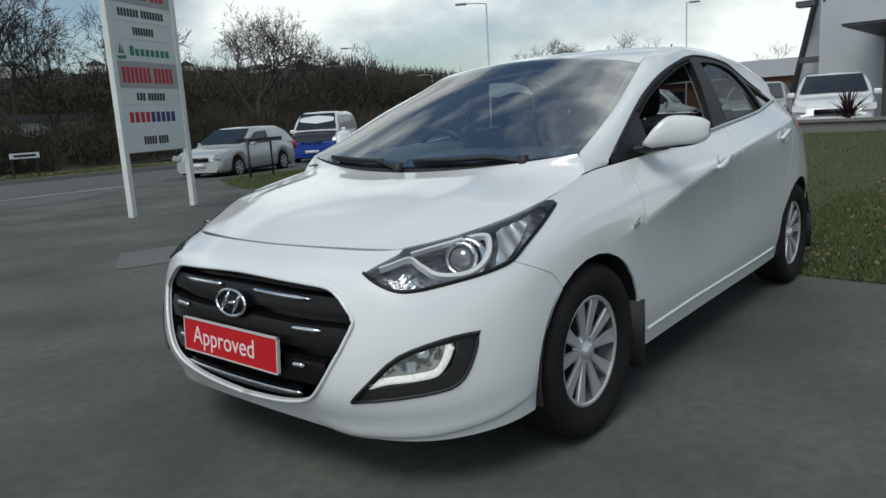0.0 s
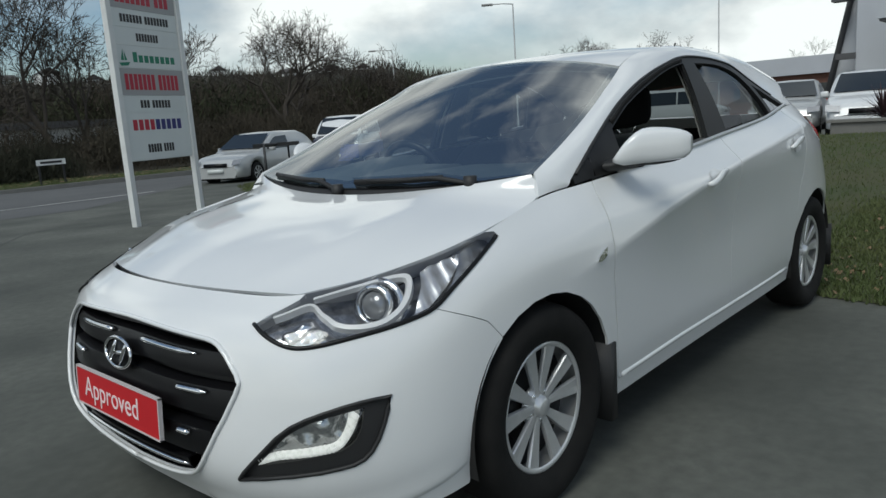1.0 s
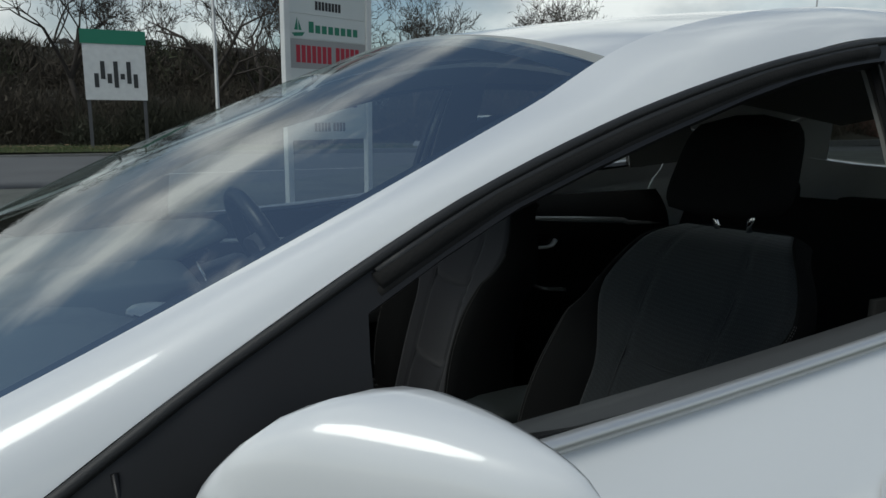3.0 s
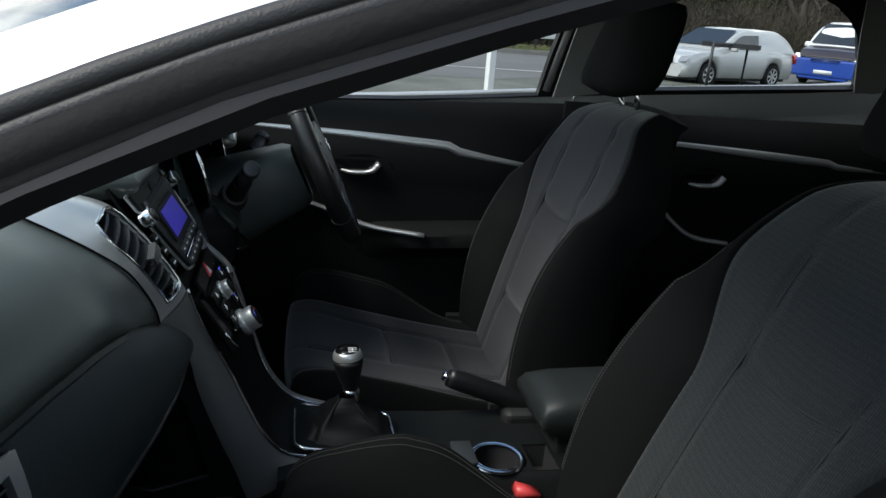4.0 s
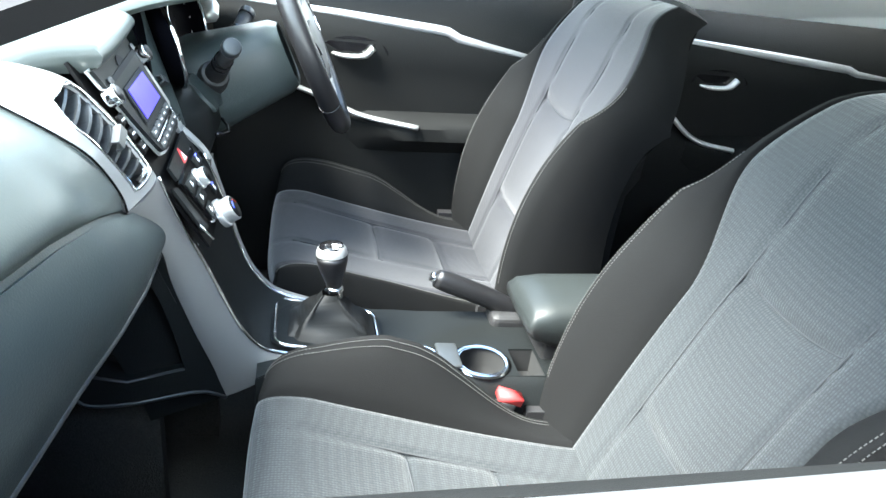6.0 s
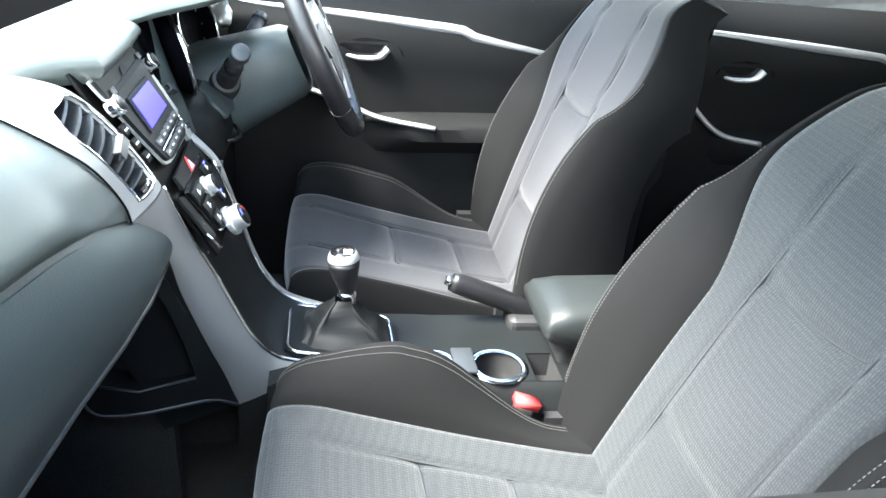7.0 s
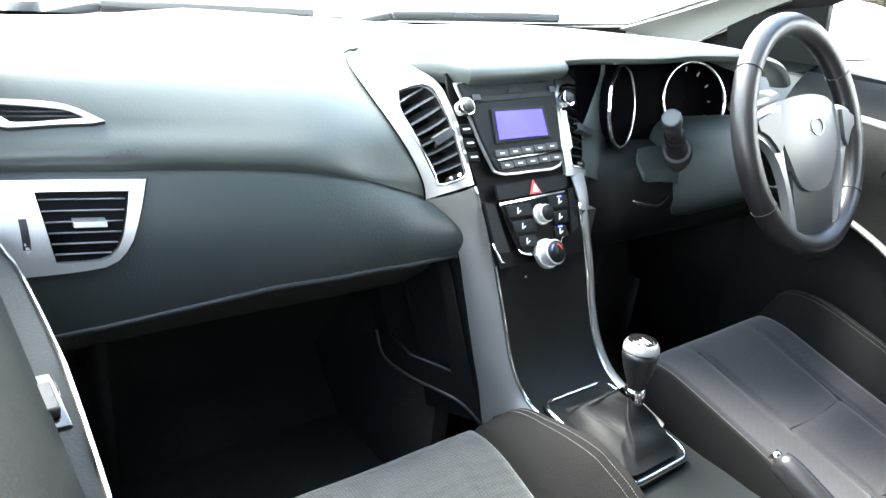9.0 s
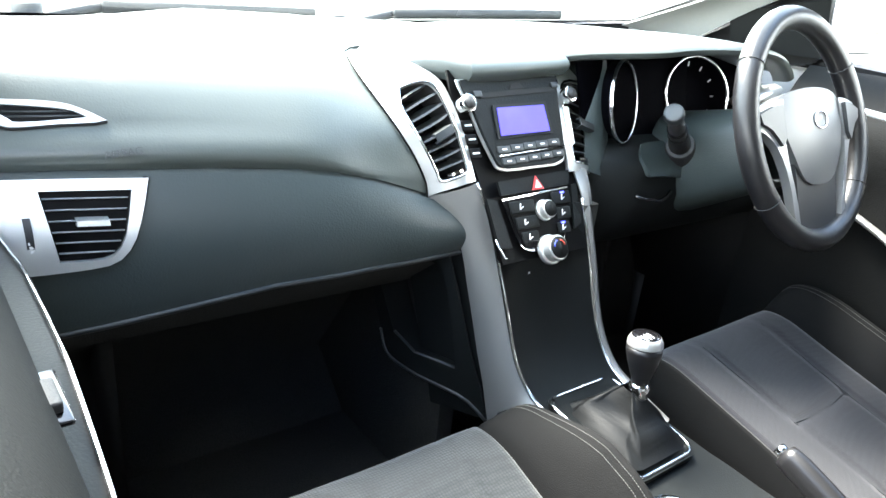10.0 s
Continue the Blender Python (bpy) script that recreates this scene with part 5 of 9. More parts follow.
for k in range(3):
    own("socket_mark", boxes(((-0.004, -0.0015, 0), (0.004, 0.0015, 0.0006)), m=Matrix.Translation((-0.648, 0.040 - 0.013 * k, 0.700)) @ pose(0, 0, 0, 62, 0, -90)), MARKS, smooth=False)
# the trims round the middle vents: each sweeps from a tip on the dash top down to the console's leg
TRIM_OUT = np.array([(-0.433, 0.214, 0.976), (-0.470, 0.223, 0.961), (-0.505, 0.222, 0.943), (-0.538, 0.215, 0.921), (-0.564, 0.206, 0.897), (-0.578, 0.189, 0.868), (-0.588, 0.176, 0.838), (-0.592, 0.173, 0.816)], float)
TRIM_MID = np.array([(-0.436, 0.212, 0.978), (-0.461, 0.196, 0.975), (-0.500, 0.180, 0.970), (-0.543, 0.171, 0.951), (-0.568, 0.160, 0.918), (-0.588, 0.151, 0.886), (-0.604, 0.143, 0.857), (-0.613, 0.140, 0.834)], float)
TRIM_IN = np.array([(-0.435, 0.210, 0.979), (-0.453, 0.168, 0.977), (-0.481, 0.134, 0.970), (-0.522, 0.120, 0.957), (-0.553, 0.117, 0.933), (-0.580, 0.114, 0.899), (-0.602, 0.113, 0.863), (-0.615, 0.111, 0.838)], float)


def vent_trim(t, u, side=1, out=0.0):
    """A trim's surface: t from its tip (0) to its foot (7), u from the outer edge (0) to the stack (1)."""
    def at(tt, uu):
        a, m, b = cr(TRIM_OUT, tt), cr(TRIM_MID, tt), cr(TRIM_IN, tt)
        if side < 0:
            b = b + np.array([-0.004, -0.017, 0.0]) * min(1.0, tt / 2)
        return a * (1 - uu) * (1 - 2 * uu) + m * 4 * uu * (1 - uu) + b * uu * (2 * uu - 1)
    p = at(t, u)
    if out:
        n = np.cross(at(t, u + 0.02) - at(t, u - 0.02), at(t + 0.02, u) - at(t - 0.02, u))
        n = n / (np.linalg.norm(n) + 1e-9)
        p = p + n * out * (1 if n[0] < 0 else -1)
    return np.array([p[0], p[1] if side > 0 else 2 * Y0 - p[1], p[2]])


trim_edge = [(0.04, 0.05), (0.4, 0.0)] + [(0.5 * k, 0.0) for k in range(2, 14)] + [(6.9, 0.0), (6.95, 0.5), (6.9, 1.0)] + [(0.5 * k, 1.0) for k in range(13, 1, -1)] + [(0.4, 1.0), (0.04, 0.95)]
trim_hole = smooth2([(2.72, 0.30), (3.2, 0.19), (4.0, 0.19), (5.2, 0.20), (6.30, 0.22)], 10) + smooth2([(6.42, 0.30), (6.46, 0.55), (6.38, 0.84)], 5) + smooth2([(6.2, 0.87), (5.0, 0.87), (4.0, 0.86), (3.3, 0.82), (2.92, 0.68), (2.72, 0.30)], 12)[:-1]
for side in (1, -1):
    own("vent_surround", poly_patch(trim_edge, [trim_hole], lambda t, u: vent_trim(t, u, side), 0.13), SATIN, "satin silver trim round the middle vent", t=0.006)
    own("vent_rim", tube([vent_trim(t, u, side, 0.0025) for t, u in trim_hole + trim_hole[:1]], 0.0022, 6, cap=False), CHROME, "bright rim of the middle vent")
    own("trim_gap", tube([vent_trim(t, 0.01, side, 0.0036) for t in np.linspace(0.30, 6.9, 30)], 0.0014, 5), HOLE)
    own("vent_wall", grid_mesh([[vent_trim(t, u, side, o) for o in (0.0, -0.014, -0.034)] for t, u in trim_hole], closed_u=True), TRIM)
    # Recess back painted near-black for the shade inside the vent.
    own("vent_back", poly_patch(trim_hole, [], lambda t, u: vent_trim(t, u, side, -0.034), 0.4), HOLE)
    for k in range(8):
        t = 2.98 + 0.40 * k
        ul, ur = float(np.interp(t, [2.9, 3.2, 6.3], [0.25, 0.20, 0.22])), float(np.interp(t, [2.9, 3.3, 4.0, 6.3], [0.66, 0.80, 0.85, 0.86]))
        rows = [[vent_trim(t + dt, ul + (ur - ul) * q / 5, side, o) for dt, o in ((0.00, -0.002), (0.07, -0.001), (-0.13, -0.026), (-0.19, -0.026))] for q in range(6)]
        own("vent_slat", grid_mesh(rows, closed_v=True), VENT, smooth=False)
    tab = [[vent_trim(4.62 + dt, u, side, o) for dt, o in ((-0.10, 0.004), (-0.06, 0.012), (0.16, 0.012), (0.20, 0.003))] for u in (0.38, 0.42, 0.66, 0.70)]
    own("vent_tab", grid_mesh(tab), KEYCAP, "vent tab", t=0.003)
    own("vent_wheel", grid_mesh([[vent_trim(6.20 + dt, 0.36 + 0.34 * q / 4, side, o + 0.003 * math.sin(math.pi * q / 4)) for dt, o in ((-0.06, -0.002), (-0.03, 0.002), (0.05, 0.002), (0.08, -0.002))] for q in range(5)]), CHROME, "ribbed vent wheel", t=0.002)
# head unit
unit = smooth2([(0.0985, 0.957), (0.095, 0.944), (0.087, 0.920), (0.0795, 0.890), (0.068, 0.859), (0.0615, 0.849), (0.044, 0.845)], 20) + smooth2([(-0.053, 0.846), (-0.073, 0.8525), (-0.081, 0.875), (-0.089, 0.920), (-0.095, 0.950), (-0.0975, 0.962)], 14)
face_panel("radio_rim", unit, SATIN, 0.012, "silver edge of the radio", t=0.003)
radio = face_panel("radio", [(y * 0.957 + 0.0003, 0.906 + (z - 0.906) * 0.955) for y, z in unit], CONSOLE, 0.0155, "dark radio with a violet display", t=0.006)
face_panel("display_bezel", [(0.050, 0.9235), (-0.056, 0.9265), (-0.056, 0.886), (0.053, 0.8825)], WELL, 0.0205, t=0.002, parent=radio)
face_panel("display", [(0.0445, 0.9195), (-0.048, 0.9215), (-0.0485, 0.8885), (0.0485, 0.886)], DISPLAY, 0.0228, "violet radio display", t=0.001, parent=radio)
face_panel("disc_slot", [(0.066, 0.9385), (-0.081, 0.9455), (-0.083, 0.9395), (0.068, 0.9325)], WELL, 0.0195, t=0.001, parent=radio)
face_panel("slot_notch", smooth2([(0.010, 0.9425), (0.002, 0.950), (-0.012, 0.9508), (-0.022, 0.9440)], 8), WELL, 0.0195, t=0.001, parent=radio)
for y, z in ((0.071, 0.9375), (-0.083, 0.9475)):
    own("eject_key", boxes(((-0.007, -0.0042, 0), (0.007, 0.0042, 0.0025)), m=face_m(y, z, 0.0195)), KEYCAP, bev=0.001, parent=radio)
for r in range(2):
    for c in range(5):
        y = (0.047 - 0.0252 * c) - 0.004 * r
        z = (0.8700 if r == 0 else 0.8555) + 0.0011 * c
        own("radio_key", boxes(((-0.0120, -0.0048, 0), (0.0120, 0.0048, 0.003)), m=face_m(y, z, 0.018)), KEYCAP, bev=0.0008, parent=radio)
        own("key_mark", boxes(((-0.0040, -0.0010, 0), (0.0040, 0.0010, 0.0006)), m=face_m(y, z, 0.021)), MARKS, smooth=False, parent=radio)
own("radio_key_line", tube([face(0.058, 0.8620, 0.0205), face(-0.074, 0.8680, 0.0205)], 0.0012, 5), CHROME, parent=radio)
for s, y, z0 in ((1, 0.095, 0.926), (-1, -0.109, 0.934)):
    b = bmesh.new()
    disc(b, (0, 0, 0), (0, 0, 1), 0.0125, 0.016, 28)
    bmesh.ops.transform(b, matrix=face_m(y, z0, 0.012), verts=b.verts)
    kn = own("radio_knob", b, CHROME, "chrome radio knob", bev=0.0015)
    b = bmesh.new()
    disc(b, (0, 0, 0), (0, 0, 1), 0.0085, 0.002, 24)
    bmesh.ops.transform(b, matrix=face_m(y, z0, 0.0285), verts=b.verts)
    own("knob_face", b, TRIM, parent=kn)
for n in range(3):
    y, z = 0.0955 - 0.0012 * n, 0.9025 - 0.0165 * n
    own("side_key", boxes(((-0.0095, -0.0073, 0), (0.0095, 0.0073, 0.004)), m=face_m(y, z, 0.0095)), HOLE, "black side key", bev=0.0015)
    own("key_mark", boxes(((-0.006, -0.0011, 0), (0.006, 0.0011, 0.0006)), m=face_m(y, z, 0.0137)), MARKS, smooth=False)
strip = face_panel("key_strip", [(-0.098, 0.920), (-0.1105, 0.921), (-0.105, 0.872), (-0.093, 0.868)], SATIN, 0.012, "silver key strip beside the radio", t=0.004)
for n in range(3):
    own("strip_mark", boxes(((-0.003, -0.0032, 0), (0.003, 0.0032, 0.0006)), m=face_m(-0.1035 + 0.002 * n, 0.910 - 0.0145 * n, 0.0125)), KEYCAP, smooth=False, parent=strip)
# hazard row
face_panel("switch_bar", [(0.067, 0.8335), (-0.077, 0.8385), (-0.071, 0.8205), (0.067, 0.8170)], CONSOLE, 0.012, "row of switches with a red hazard triangle", t=0.004)
own("switch_joint", tube([face(0.012, 0.835, 0.0125), face(0.012, 0.819, 0.0125)], 0.0006, 4), WELL)
own("switch_joint", tube([face(-0.022, 0.836, 0.0125), face(-0.020, 0.820, 0.0125)], 0.0006, 4), WELL)
tri = bmesh.new()
vs = [tri.verts.new(face_m(-0.0045, 0.8245, 0.015) @ Vector(q)) for q in ((-0.0115, -0.0070, 0), (0.0115, -0.0070, 0), (0, 0.0130, 0))]
tri.faces.new(vs)
own("hazard_switch", tri, RED_PLASTIC, "red hazard warning triangle", t=0.002, smooth=False)
tri = bmesh.new()
vs = [tri.verts.new(face_m(-0.0045, 0.8243, 0.0165) @ Vector(q)) for q in ((-0.0062, -0.0042, 0), (0.0062, -0.0042, 0), (0, 0.0070, 0))]
tri.faces.new(vs)
own("hazard_mark", tri, MARKS, t=0.001, smooth=False)
for y, wd in ((0.047, 0.009), (0.020, 0.003), (-0.035, 0.003)):
    own("key_mark", boxes(((-wd, -0.0012, 0), (wd, 0.0012, 0.0006)), m=face_m(y, 0.8265, 0.0125)), MARKS, smooth=False)
# heater panel
heater = [(0.064, 0.8130), (-0.070, 0.8185)] + smooth2([(-0.066, 0.806), (-0.0575, 0.782), (-0.042, 0.759), (-0.020, 0.748), (0.018, 0.7455), (0.044, 0.7505), (0.053, 0.764)], 14)
face_panel("heater_rim", heater, CHROME, 0.008, "bright edge of the heater panel", t=0.004)
face_panel("heater_panel", [(-0.002 + (y + 0.002) * 0.95, 0.783 + (z - 0.783) * 0.93) for y, z in heater], HOLE, 0.0115, "heater controls", t=0.003)
for n, (y0, y1, z, lo) in enumerate(((0.058, 0.011, 0.8005, 0.0088), (0.053, 0.010, 0.7815, 0.0085), (0.048, 0.016, 0.7635, 0.0080), (-0.026, -0.065, 0.8050, 0.0088), (-0.028, -0.0585, 0.7860, 0.0085), (-0.025, -0.050, 0.7680, 0.0080))):
    own("heater_key", boxes(((-abs(y0 - y1) / 2, -lo, 0), (abs(y0 - y1) / 2, lo, 0.003)), m=face_m((y0 + y1) / 2, z, 0.0135)), CONSOLE, bev=0.0015)
    yc = 0.037 - 0.002 * n if n < 3 else -0.048 + 0.006 * (n - 3)
    for k in range(2):
        own("key_mark", tube([face(yc + 0.004, z - 0.003, 0.0170), face(yc + 0.001 - 0.004 * k, z + 0.004 - 0.004 * k, 0.0170)], 0.0008, 4), MARKS)
    if n in (3, 5):
        own("pilot_light", boxes(((-0.004, -0.0012, 0), (0.004, 0.0012, 0.0008)), m=face_m(yc, z + 0.0062, 0.0168)), BLUE_LED, smooth=False)


def dial(y, z, r, h, name, label):
    b = bmesh.new()
    disc(b, (0, 0, 0), (0, 0, 1), r * 1.18, h * 0.35, 36)
    disc(b, (0, 0, h * 0.3), (0, 0, 1), r, h * 0.7, 36)
    bmesh.ops.transform(b, matrix=face_m(y, z, 0.012), verts=b.verts)
    o = own(name, b, SATIN, label, bev=0.0015)
    b = bmesh.new()
    disc(b, (0, 0, 0), (0, 0, 1), r * 0.86, 0.0015, 32)
    bmesh.ops.transform(b, matrix=face_m(y, z, 0.012 + h), verts=b.verts)
    own("dial_face", b, CONSOLE, parent=o)
    return o


dial(-0.006, 0.7925, 0.0130, 0.016, "fan_dial", "chrome fan dial")
td = dial(0.003, 0.7445, 0.0182, 0.024, "temperature_dial", "large chrome temperature dial")
for s, mat in ((1, material("blue_dial_mark", (0.05, 0.08, 0.5), 0.4)), (-1, material("red_dial_mark", (0.5, 0.05, 0.03), 0.4))):
    arc = [face_m(0.003, 0.7445, 0.038) @ Vector((-s * 0.0105 * math.cos(w), 0.0105 * math.sin(w), 0)) for w in (radians(a) for a in range(10, 85, 15))]
    own("dial_mark", tube(arc, 0.0011, 5), mat, parent=td)
for loop, led in (([(0.091, 0.8165), (0.0735, 0.812), (0.066, 0.755), (0.089, 0.757)], AMBER_LED), ([(-0.078, 0.8195), (-0.0905, 0.821), (-0.081, 0.770), (-0.064, 0.764)], MARKS)):
    o = face_panel("seat_heat_key", loop, CONSOLE, 0.0085, "tall switch beside the heater", t=0.004)
    yc = (loop[0][0] + loop[1][0]) / 2
    own("pilot_light", boxes(((-0.003, -0.001, 0), (0.003, 0.001, 0.0008)), m=face_m(yc, 0.8075, 0.0088)), led, smooth=False, parent=o)
    own("key_mark", boxes(((-0.004, -0.0016, 0), (0.004, 0.0016, 0.0006)), m=face_m(yc, 0.795, 0.0088)), MARKS, smooth=False, parent=o)
own("key_tag", tube([face(0.0945, 0.768, 0.012), face(0.0905, 0.756, 0.012), face(0.086, 0.745, 0.012), face(0.082, 0.744, 0.012)], 0.0016, 5), CHROME, "bright wire loop beside the heater")

# legs of the stack sweeping down to the console
legL_o = np.array([(-0.592, 0.173, 0.818), (-0.608, 0.141, 0.788), (-0.620, 0.124, 0.743), (-0.628, 0.113, 0.692), (-0.642, 0.107, 0.642), (-0.658, 0.104, 0.595), (-0.676, 0.100, 0.545), (-0.690, 0.096, 0.49)], float)
legL_i = np.array([(-0.616, 0.111, 0.838), (-0.627, 0.095, 0.794), (-0.645, 0.087, 0.744), (-0.667, 0.084, 0.695), (-0.688, 0.081, 0.643), (-0.712, 0.078, 0.592), (-0.745, 0.070, 0.553), (-0.800, 0.062, 0.538)], float)
rows = []
for i in range(43):
    a, b = cr(legL_o, i / 6), cr(legL_i, i / 6)
    n = np.cross(b - a, cr(legL_o, min(7, i / 6 + 0.1)) - cr(legL_o, max(0, i / 6 - 0.1)))
    n = n / (np.linalg.norm(n) + 1e-9) * (-1 if n[0] > 0 else 1)
    rows.append([a + (b - a) * q + n * 0.007 * math.sin(math.pi * q) ** 0.7 for q in np.linspace(0, 1, 8)])
own("stack_leg", grid_mesh(rows), LEG, "satin silver leg of the centre stack", t=0.004)
# Leg's side face: its shade put into the colour, dark plastic for silver.
own("leg_flank", grid_mesh([[cr(legL_o, i / 6) + np.array([0.10, 0.030 * min(1, i / 12), -0.02]), cr(legL_o, i / 6) + np.array([0.03, 0.008 * min(1, i / 12), -0.006]), cr(legL_o, i / 6) + np.array([0.001, 0, 0])] for i in range(8, 43)]), CONSOLE, t=0.004)
own("leg_edge", tube([cr(legL_i, i / 4) + np.array([-0.003, -0.001, 0.002]) for i in range(29)] + [np.array([-0.85, 0.060, 0.530])], [0.0020] * 8 + [0.0034] * 22, 8), CHROME, "bright edge of the console leg")
legR = np.array([(-0.612, -0.087, 0.842), (-0.650, -0.076, 0.809), (-0.667, -0.080, 0.760), (-0.681, -0.087, 0.708), (-0.695, -0.091, 0.656), (-0.716, -0.093, 0.607), (-0.749, -0.094, 0.568), (-0.795, -0.094, 0.549), (-0.86, -0.097, 0.530)], float)
own("leg_edge", tube(curve_points(legR[1:], 36), 0.0034, 8), CHROME, "bright edge of the console leg")
rows = []
for i in range(49):
    p, wd = cr(legR, i / 6), float(np.interp(i / 6, [0, 0.6, 1.5, 8], [0.030, 0.024, 0.015, 0.014]))
    rows.append([p, p + np.array([-0.003, -0.4 * wd, 0.002]), p + np.array([0.002, -wd, 0.0])])
own("stack_leg", grid_mesh(rows), LEG, "slim satin leg on the driver's side", t=0.004)
rows = [[cr(legR, i / 6) + np.array([0.003, -0.014, 0.0]), cr(legR, i / 6) + np.array([0.05, -0.030, -0.02]), cr(legR, i / 6) + np.array([0.14, -0.040, -0.05])] for i in range(6, 49)]
own("leg_flank", grid_mesh(rows), DASH_LOW, t=0.005)
rows = [[cr(legL_i, i / 4) + np.array([0.004, -0.002, 0]), np.array([0.03, 0, 0]) + (cr(legL_i, i / 4) + cr(legR, i * 8 / 28)) / 2, cr(legR, i * 8 / 28) + np.array([0.004, 0.002, 0])] for i in range(4, 29)]
own("stack_foot", grid_mesh(rows), CONSOLE, t=0.004)

# ---- console
def console_z(x):
    return float(np.interp(-x, [0.6, 0.76, 0.82, 0.92, 1.0, 1.2, 1.5], [0.540, 0.541, 0.534, 0.518, 0.514, 0.516, 0.51]))


rows = []
for x in np.linspace(-0.735, -1.46, 20):
    z = console_z(x)
    l = float(np.interp(-x, [0.73, 0.80, 0.95, 1.46], [0.140, 0.085, 0.088, 0.100]))
    r = float(np.interp(-x, [0.73, 0.80, 0.95, 1.46], [-0.105, -0.110, -0.130, -0.13]))
    rows.append([(x, l + 0.035, 0.25), (x, l + 0.02, z - 0.12), (x, l, z - 0.012), (x, l - 0.012, z), (x, r + 0.012, z), (x, r, z - 0.012), (x, r - 0.02, z - 0.12), (x, r - 0.035, 0.25)])
own("console_side", grid_mesh([q[:4] for q in rows]), CONSOLE, "dark side of the centre console", t=0.003)
own("console_side", grid_mesh([q[4:] for q in rows]), CONSOLE, "dark side of the centre console", t=0.003)
CUPS = ((-1.088, 0.042, 0.043), (-0.985, 0.036, 0.036))
SLOT = [(-1.142, 0.004), (-1.142, 0.080), (-1.185, 0.080), (-1.185, 0.004)]
top_loop = [q[3][:2] for q in rows] + [q[4][:2] for q in rows[::-1]]
own("console_top", poly_patch(top_loop, [[(cx + cr_ * math.cos(w), cy + cr_ * math.sin(w)) for w in (2 * math.pi * k / 28 for k in range(28))] for cx, cy, cr_ in CUPS] + [SLOT], lambda x, y: np.array([x, y, console_z(x)]), 0.02), CONSOLE, "dark console top with cup holders", t=0.003)
own("coin_well", grid_mesh([[(x, y, console_z(x)), (x, y, console_z(x) - 0.045), (-1.1635, 0.042, console_z(x) - 0.046)] for x, y in SLOT], closed_u=True), WELL, "square coin well", smooth=False)
own("front_tray", boxes(((-0.735, -0.080, 0.492), (-0.60, 0.062, 0.500)), ((-0.735, -0.088, 0.49), (-0.60, -0.080, 0.55)), ((-0.735, 0.062, 0.49), (-0.60, 0.070, 0.55)), ((-0.61, -0.08, 0.49), (-0.60, 0.062, 0.60))), PIANO, "open tray ahead of the gear lever", smooth=False)
own("tray_edge", tube([(-0.742, -0.088, 0.545), (-0.742, 0.0, 0.548), (-0.742, 0.070, 0.545)], 0.004, 6), TRIM)
# side pocket by the passenger's feet
def console_flank(x, z, out=0.0):
    return np.array([x, float(np.interp(x, [-0.69, -0.64, -0.58, -0.50, -0.44], [0.100, 0.128, 0.150, 0.166, 0.170])) + out, z])


flank_loop = smooth2([(-0.692, 0.492), (-0.655, 0.518), (-0.60, 0.521), (-0.54, 0.522), (-0.512, 0.532), (-0.498, 0.565)], 14) + [(-0.45, 0.66), (-0.47, 0.74), (-0.61, 0.74), (-0.628, 0.69), (-0.645, 0.64), (-0.660, 0.59), (-0.678, 0.54)]
flank_hole = [(-0.640, 0.562), (-0.57, 0.556), (-0.525, 0.572), (-0.492, 0.64), (-0.51, 0.715), (-0.600, 0.715), (-0.615, 0.68), (-0.630, 0.62)]
own("console_flank", poly_patch(flank_loop, [flank_hole], console_flank, 0.025), CONSOLE, "dark console side with an open pocket", t=0.004)
own("pocket_inside", poly_patch(flank_hole, [], lambda x, z: console_flank(x, z, -0.045), 0.03), WELL)
own("pocket_wall", grid_mesh([[console_flank(x, z), console_flank(x, z, -0.045)] for x, z in flank_hole], closed_u=True), CONSOLE)
own("pocket_edge", tube([console_flank(x, z, 0.002) for x, z in flank_loop[:14]], 0.0030, 6), KEYCAP, "pale lower edge of the console side")
own("pocket_lip", tube([console_flank(x, z, 0.0) for x, z in flank_hole[:3]], 0.0025, 6), KEYCAP)
# gear lever
gs = [(cx + 0.022 * math.cos(w), cy + 0.022 * math.sin(w)) for cx, cy, w0 in ((-0.775, 0.034, 0), (-0.905, 0.030, 90), (-0.905, -0.066, 180), (-0.775, -0.066, 270)) for w in (radians(w0 + 15 * k) for k in range(7))]
def flat(z):
    return lambda x, y: np.array([x, y, console_z(x) + z])
own("gear_plate", poly_patch(gs, [], flat(0.009), 0.03), CONSOLE, "satin black gear lever plate", t=0.008)
ring_in = [(-0.840 + (x + 0.840) * 0.94, -0.012 + (y + 0.012) * 0.96) for x, y in gs]
own("gear_ring", tube([(x, y, console_z(x) + 0.014) for x, y in ring_in + ring_in[:1]], 0.0030, 6, cap=False), CHROME, "bright ring round the gaiter")
gx, gy = -0.853, -0.022
rows = []
for i in range(13):
    f = i / 12
    z = console_z(gx) + 0.010 + 0.066 * f
    rows.append([(gx + (ring_in[k][0] - gx) * ((1 - f) ** 1.1 * 0.68 + 0.11 * (1 - f) + 0.13) + 0.010 * f + 0.0015 * math.sin(5 * f * 3 + 0.45 * k), gy + (ring_in[k][1] - gy) * ((1 - f) ** 1.1 * 0.67 + 0.11 * (1 - f) + 0.14) + 0.002 * math.sin(7 * f + 0.9 * k), z + 0.004 * math.sin(6.28 * k / 7.5 + 9 * f) * math.sin(math.pi * f)) for k in range(len(ring_in))])
own("gear_gaiter", grid_mesh(rows, closed_v=True), GAITER, "creased black leather gaiter")
lever = thing("gear_lever", "black gear lever knob with a chrome collar and top", "gear lever", at=(gx, gy, 0.61))
kx, ky, kz = -0.848, -0.028, 0.611
